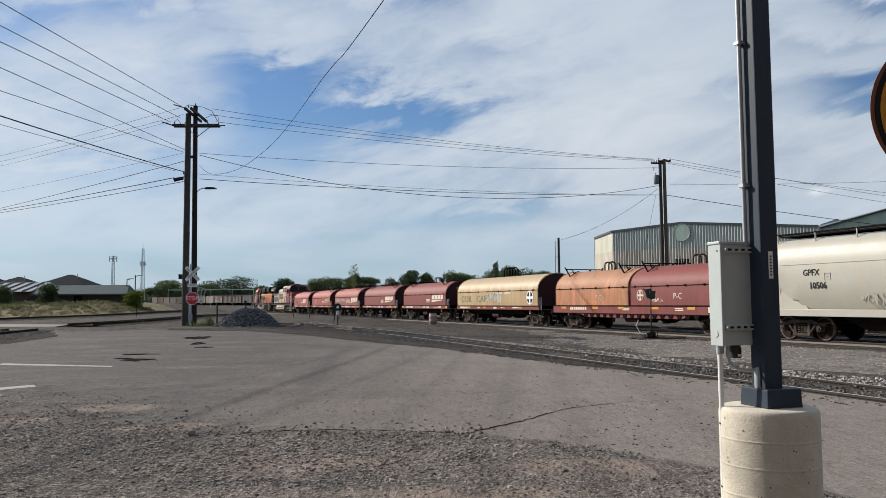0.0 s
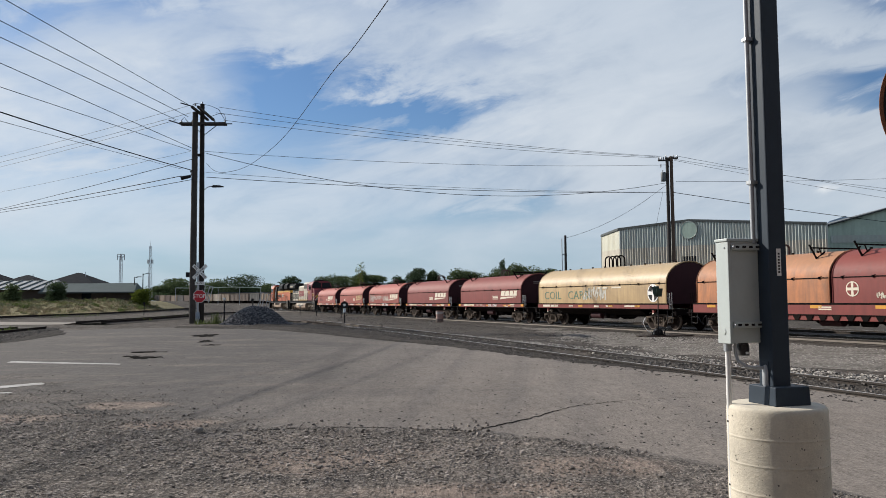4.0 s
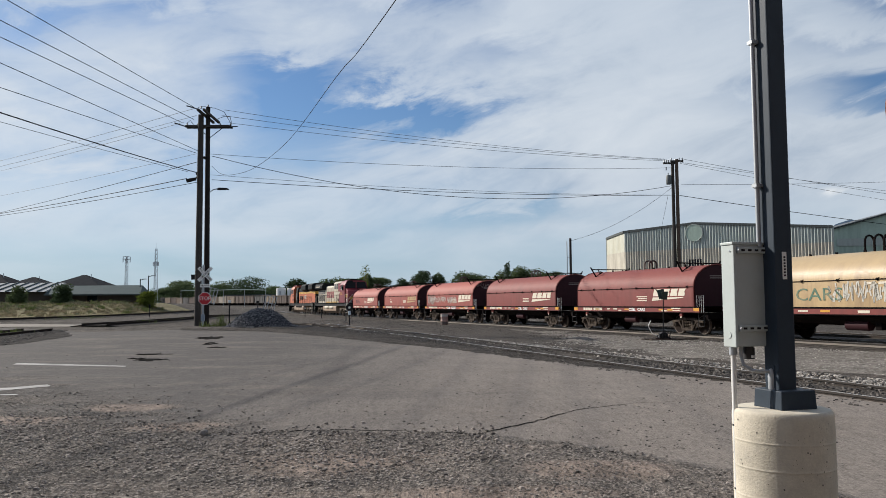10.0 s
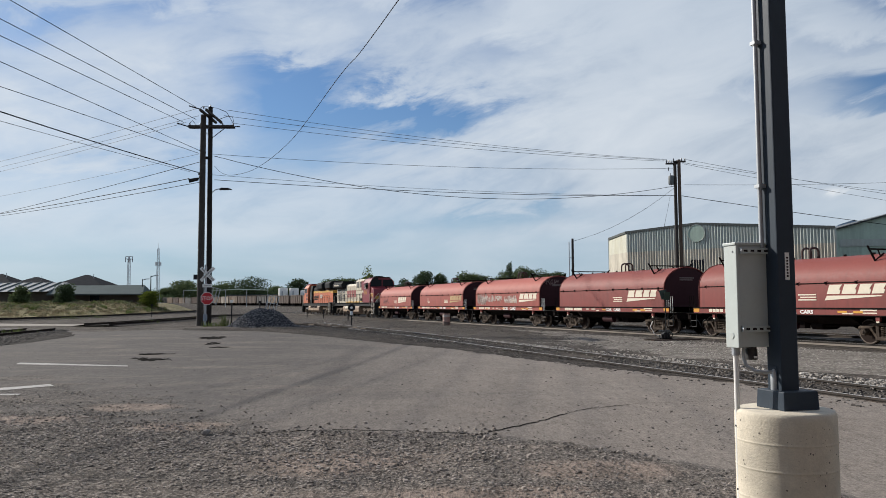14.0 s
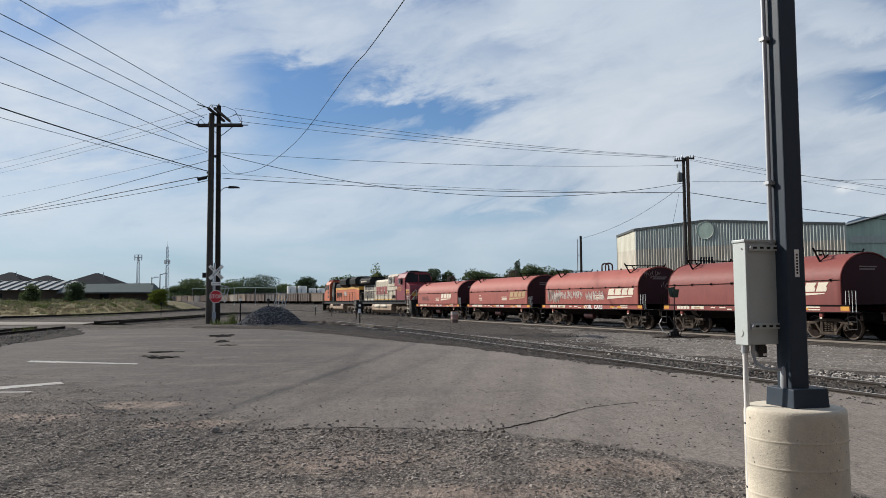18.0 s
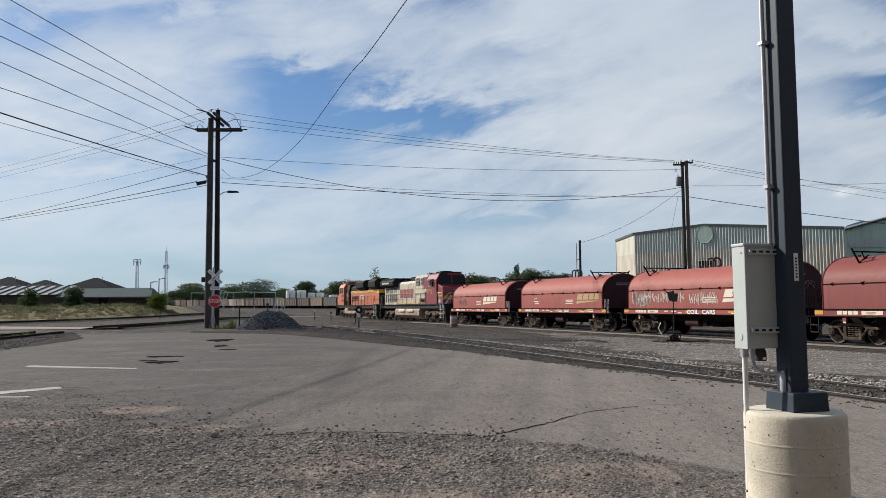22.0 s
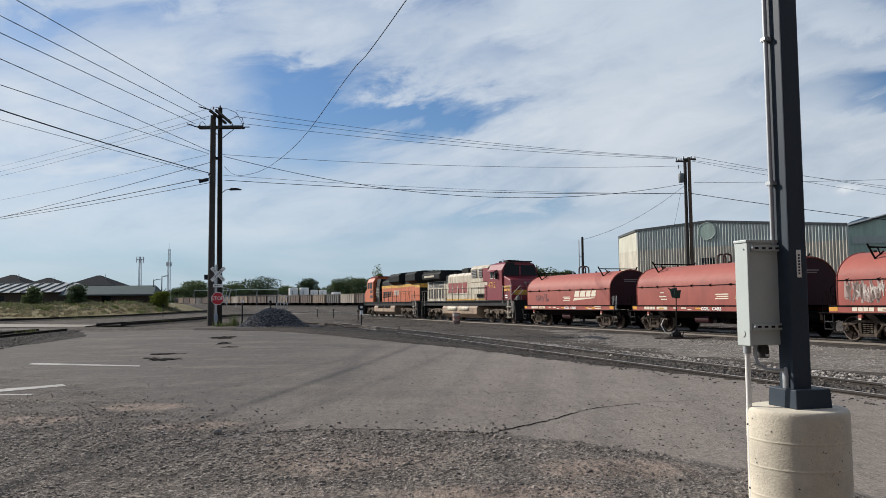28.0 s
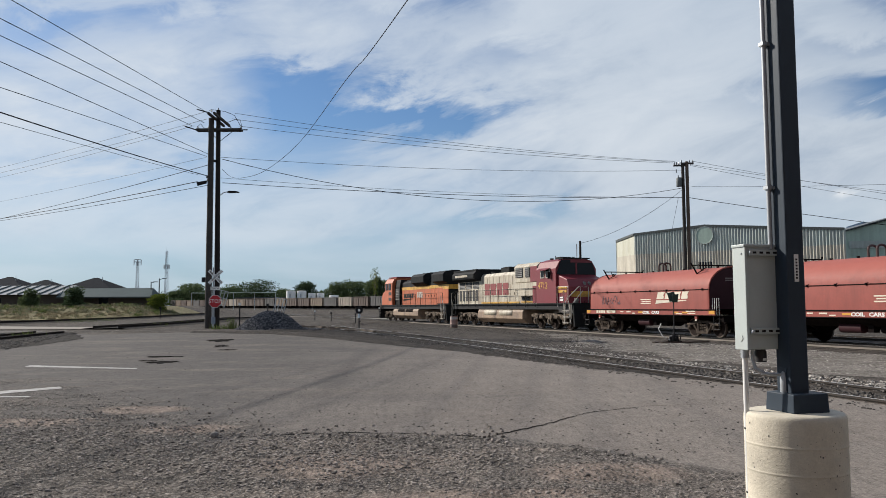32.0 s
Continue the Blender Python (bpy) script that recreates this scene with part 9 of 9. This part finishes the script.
# ---- plain unseen wall added behind the eye to block skylight ----
blocker = thing("depot_wall", pose(0, -5.5, 0), "plain brown wall, unseen, added to block skylight", "wall", kind="structure")
part("wall", M().box(-60, 60, -0.4, 0, -0.2, 10.5), material("plain_brown_brick", (0.13, 0.095, 0.075), 0.9, grain=0.2, scale=2.0), blocker)


# ---- loose stones and laid pieces ----
def scatter(name, n, region, rmin, rmax, mat, label, seed, lift, power=2.0):
    rnd = random.Random(seed)
    m = M()
    k = 0
    while k < n:
        p = region(rnd)
        if p is None:
            continue
        k += 1
        x, y = p
        r = rmin + (rmax - rmin) * rnd.random() ** power
        rock(m, x, y, gz(x, y) + lift + r * 0.15, r, rnd, 0.7)
    return tagged(new(name, m.mesh(name, mat, keep=True)), label, "gravel", kind="stuff")


def apron_edge(x):
    for (x0, y0), (x1, y1) in zip(apron_far, apron_far[1:]):
        if x0 <= x <= x1:
            return y0 + (y1 - y0) * (x - x0) / (x1 - x0)
    return 4.0


def on_apron(rnd):
    y = 5.8 + 9.5 * rnd.random() ** 1.5
    x = rnd.uniform(-0.62 * y - 0.5, 0.55 * y + 0.5)
    e = apron_edge(x)
    if y > e + (0.12 if x > -2.5 else 2.2) or (y > e and rnd.random() < 0.8):
        return None
    if noise.noise(Vector((x * 0.55, y * 1.1, 7.0))) < rnd.uniform(-0.55, 0.2):
        return None
    return x, y


def on_sweep(rnd):
    """A curving band of coarse stones pushed aside by turning wheels."""
    x = rnd.uniform(-7.5, 0.8)
    mid = 9.3 + 0.10 * (x + 1.0) ** 2 * (1.0 if x < -1.0 else 0.2) if x > -4.5 else 10.5 + 0.25 * (-4.5 - x)
    return x, mid + rnd.gauss(0, 0.75) - 0.3


def on_lot(rnd):
    y = 9.0 + 24.0 * rnd.random() ** 1.6
    x = rnd.uniform(-0.6 * y, 0.52 * y)
    if y < apron_edge(x) or 0.941 * x + 0.338 * y > 10.0:
        return None
    return x, y


def on_island(rnd):
    y = rnd.uniform(27.8, 41.0)
    x = -15.9 - (y - 27.8) * 0.22
    return x - 5.5 * rnd.random() ** 1.2, y


def along(n0, n1, s0, s1):
    def pick(rnd):
        s, n = rnd.uniform(s0, s1), rnd.uniform(n0, n1)
        if noise.noise(Vector((s * 0.25, n * 0.6, 2.0))) < rnd.uniform(-0.6, 0.3):
            return None
        p = TD * s + TN * n
        return p.x, p.y
    return pick


scatter("loose_gravel", 26000, on_apron, 0.004, 0.020, PEBBLES, "loose brown and grey gravel on the near lot", 51, 0.040, 2.6)
scatter("loose_gravel", 380, on_apron, 0.014, 0.036, PEBBLES, "larger loose stones on the near lot", 52, 0.040, 2.2)
scatter("loose_gravel", 7000, on_sweep, 0.006, 0.030, PEBBLES, "dark coarse stones swept into a band on the lot", 57, 0.040, 2.4)
scatter("loose_gravel", 2600, on_lot, 0.006, 0.022, CINDERS, "scattered stones on worn asphalt", 53, 0.030, 3.0)
scatter("ballast_stones", 10000, along(14.8, 24.2, -80, -25), 0.012, 0.055, CINDERS, "dark ballast and cinders between the tracks", 54, 0.0, 2.2)
scatter("ballast_stones", 8000, along(15.6, 22.6, -30, -4), 0.012, 0.036, PALE_STONES, "pale crushed ballast between the tracks", 55, 0.0, 1.6)
scatter("ballast_stones", 6500, along(10.6, 14.6, -62, -2), 0.012, 0.045, CINDERS, "gravel strewn along the old siding", 56, 0.03, 2.4)
scatter("ballast_stones", 5200, along(11.6, 13.2, -42, -2), 0.012, 0.048, CINDERS, "broken stones and clods between the old rails", 58, 0.05, 2.0)
scatter("ballast_stones", 3600, along(13.2, 14.7, -36, -2), 0.014, 0.050, PALE_STONES, "pale crushed stone beyond the old rails", 59, 0.03, 1.8)
scatter("ballast_stones", 2400, on_island, 0.015, 0.05, CINDERS, "dark cinders and stones beside the spur", 60, 0.045, 2.0)
big = thing("stone", pose(-2.93, 10.2, 0.04), "single rounded brown stone on the gravel edge", "stone")
bm_ = M()
rock(bm_, 0, 0, 0.035, 0.085, random.Random(3), 0.8)
part("body", bm_, STONE, big, round_edge=0.03)


# ties: one shared mesh per material
TIE_MESH = {}
for base, x, y, z, a, mat in TIES:
    if mat.name not in TIE_MESH:
        TIE_MESH[mat.name] = M().box(-0.11, 0.11, -1.28, 1.28, 0.0, 0.17).mesh("tie", mat)
    t = new("tie", TIE_MESH[mat.name])
    t.parent = base
    t.matrix_local = pose(x, y, z, 0, 0, a)
rd = random.Random(61)
plank_mesh = M().box(-0.45, 0.45, -0.10, 0.10, 0.0, 0.09).mesh("timber", TIE_PALE)
for i in range(16):
    s, n = rd.uniform(-58, -46), rd.uniform(9.5, 14.5)
    p = TD * s + TN * n
    t = tagged(new("scrap_timber", plank_mesh), "weathered broken tie scrap lying on cinders", "timber", "scrap timbers by the siding")
    t.matrix_world = pose(p.x, p.y, gz(p.x, p.y) + 0.03, 0, 0, rd.uniform(0, 180))


# ---- movement ----
def travelled(t):
    """Place along the track of the first coil car's far hood end."""
    return -123.75 + 3.182 * t - 0.0224 * t * t + 1.2534e-4 * t ** 3


def motions():
    for car, off in CARS:
        rows = []
        for i in range(33):
            s = travelled(float(i)) + off
            p, ahead = on_track(s, TRACK_N, RAIL_Z), on_track(s + 1.0) - on_track(s - 1.0)
            rows.append((float(i), pose(p.x, p.y, p.z, 0, 0, math.degrees(math.atan2(ahead.y, ahead.x)))))
        walk(car, rows)
    for w, r in SPIN:
        x = w.location.x
        rows = []
        for i in range(161):
            t = i * 0.2
            rows.append((t, pose(x, 0, 0, 0, math.degrees((travelled(t) - travelled(0)) / r), 0)))
        walk(w, rows)


motions()
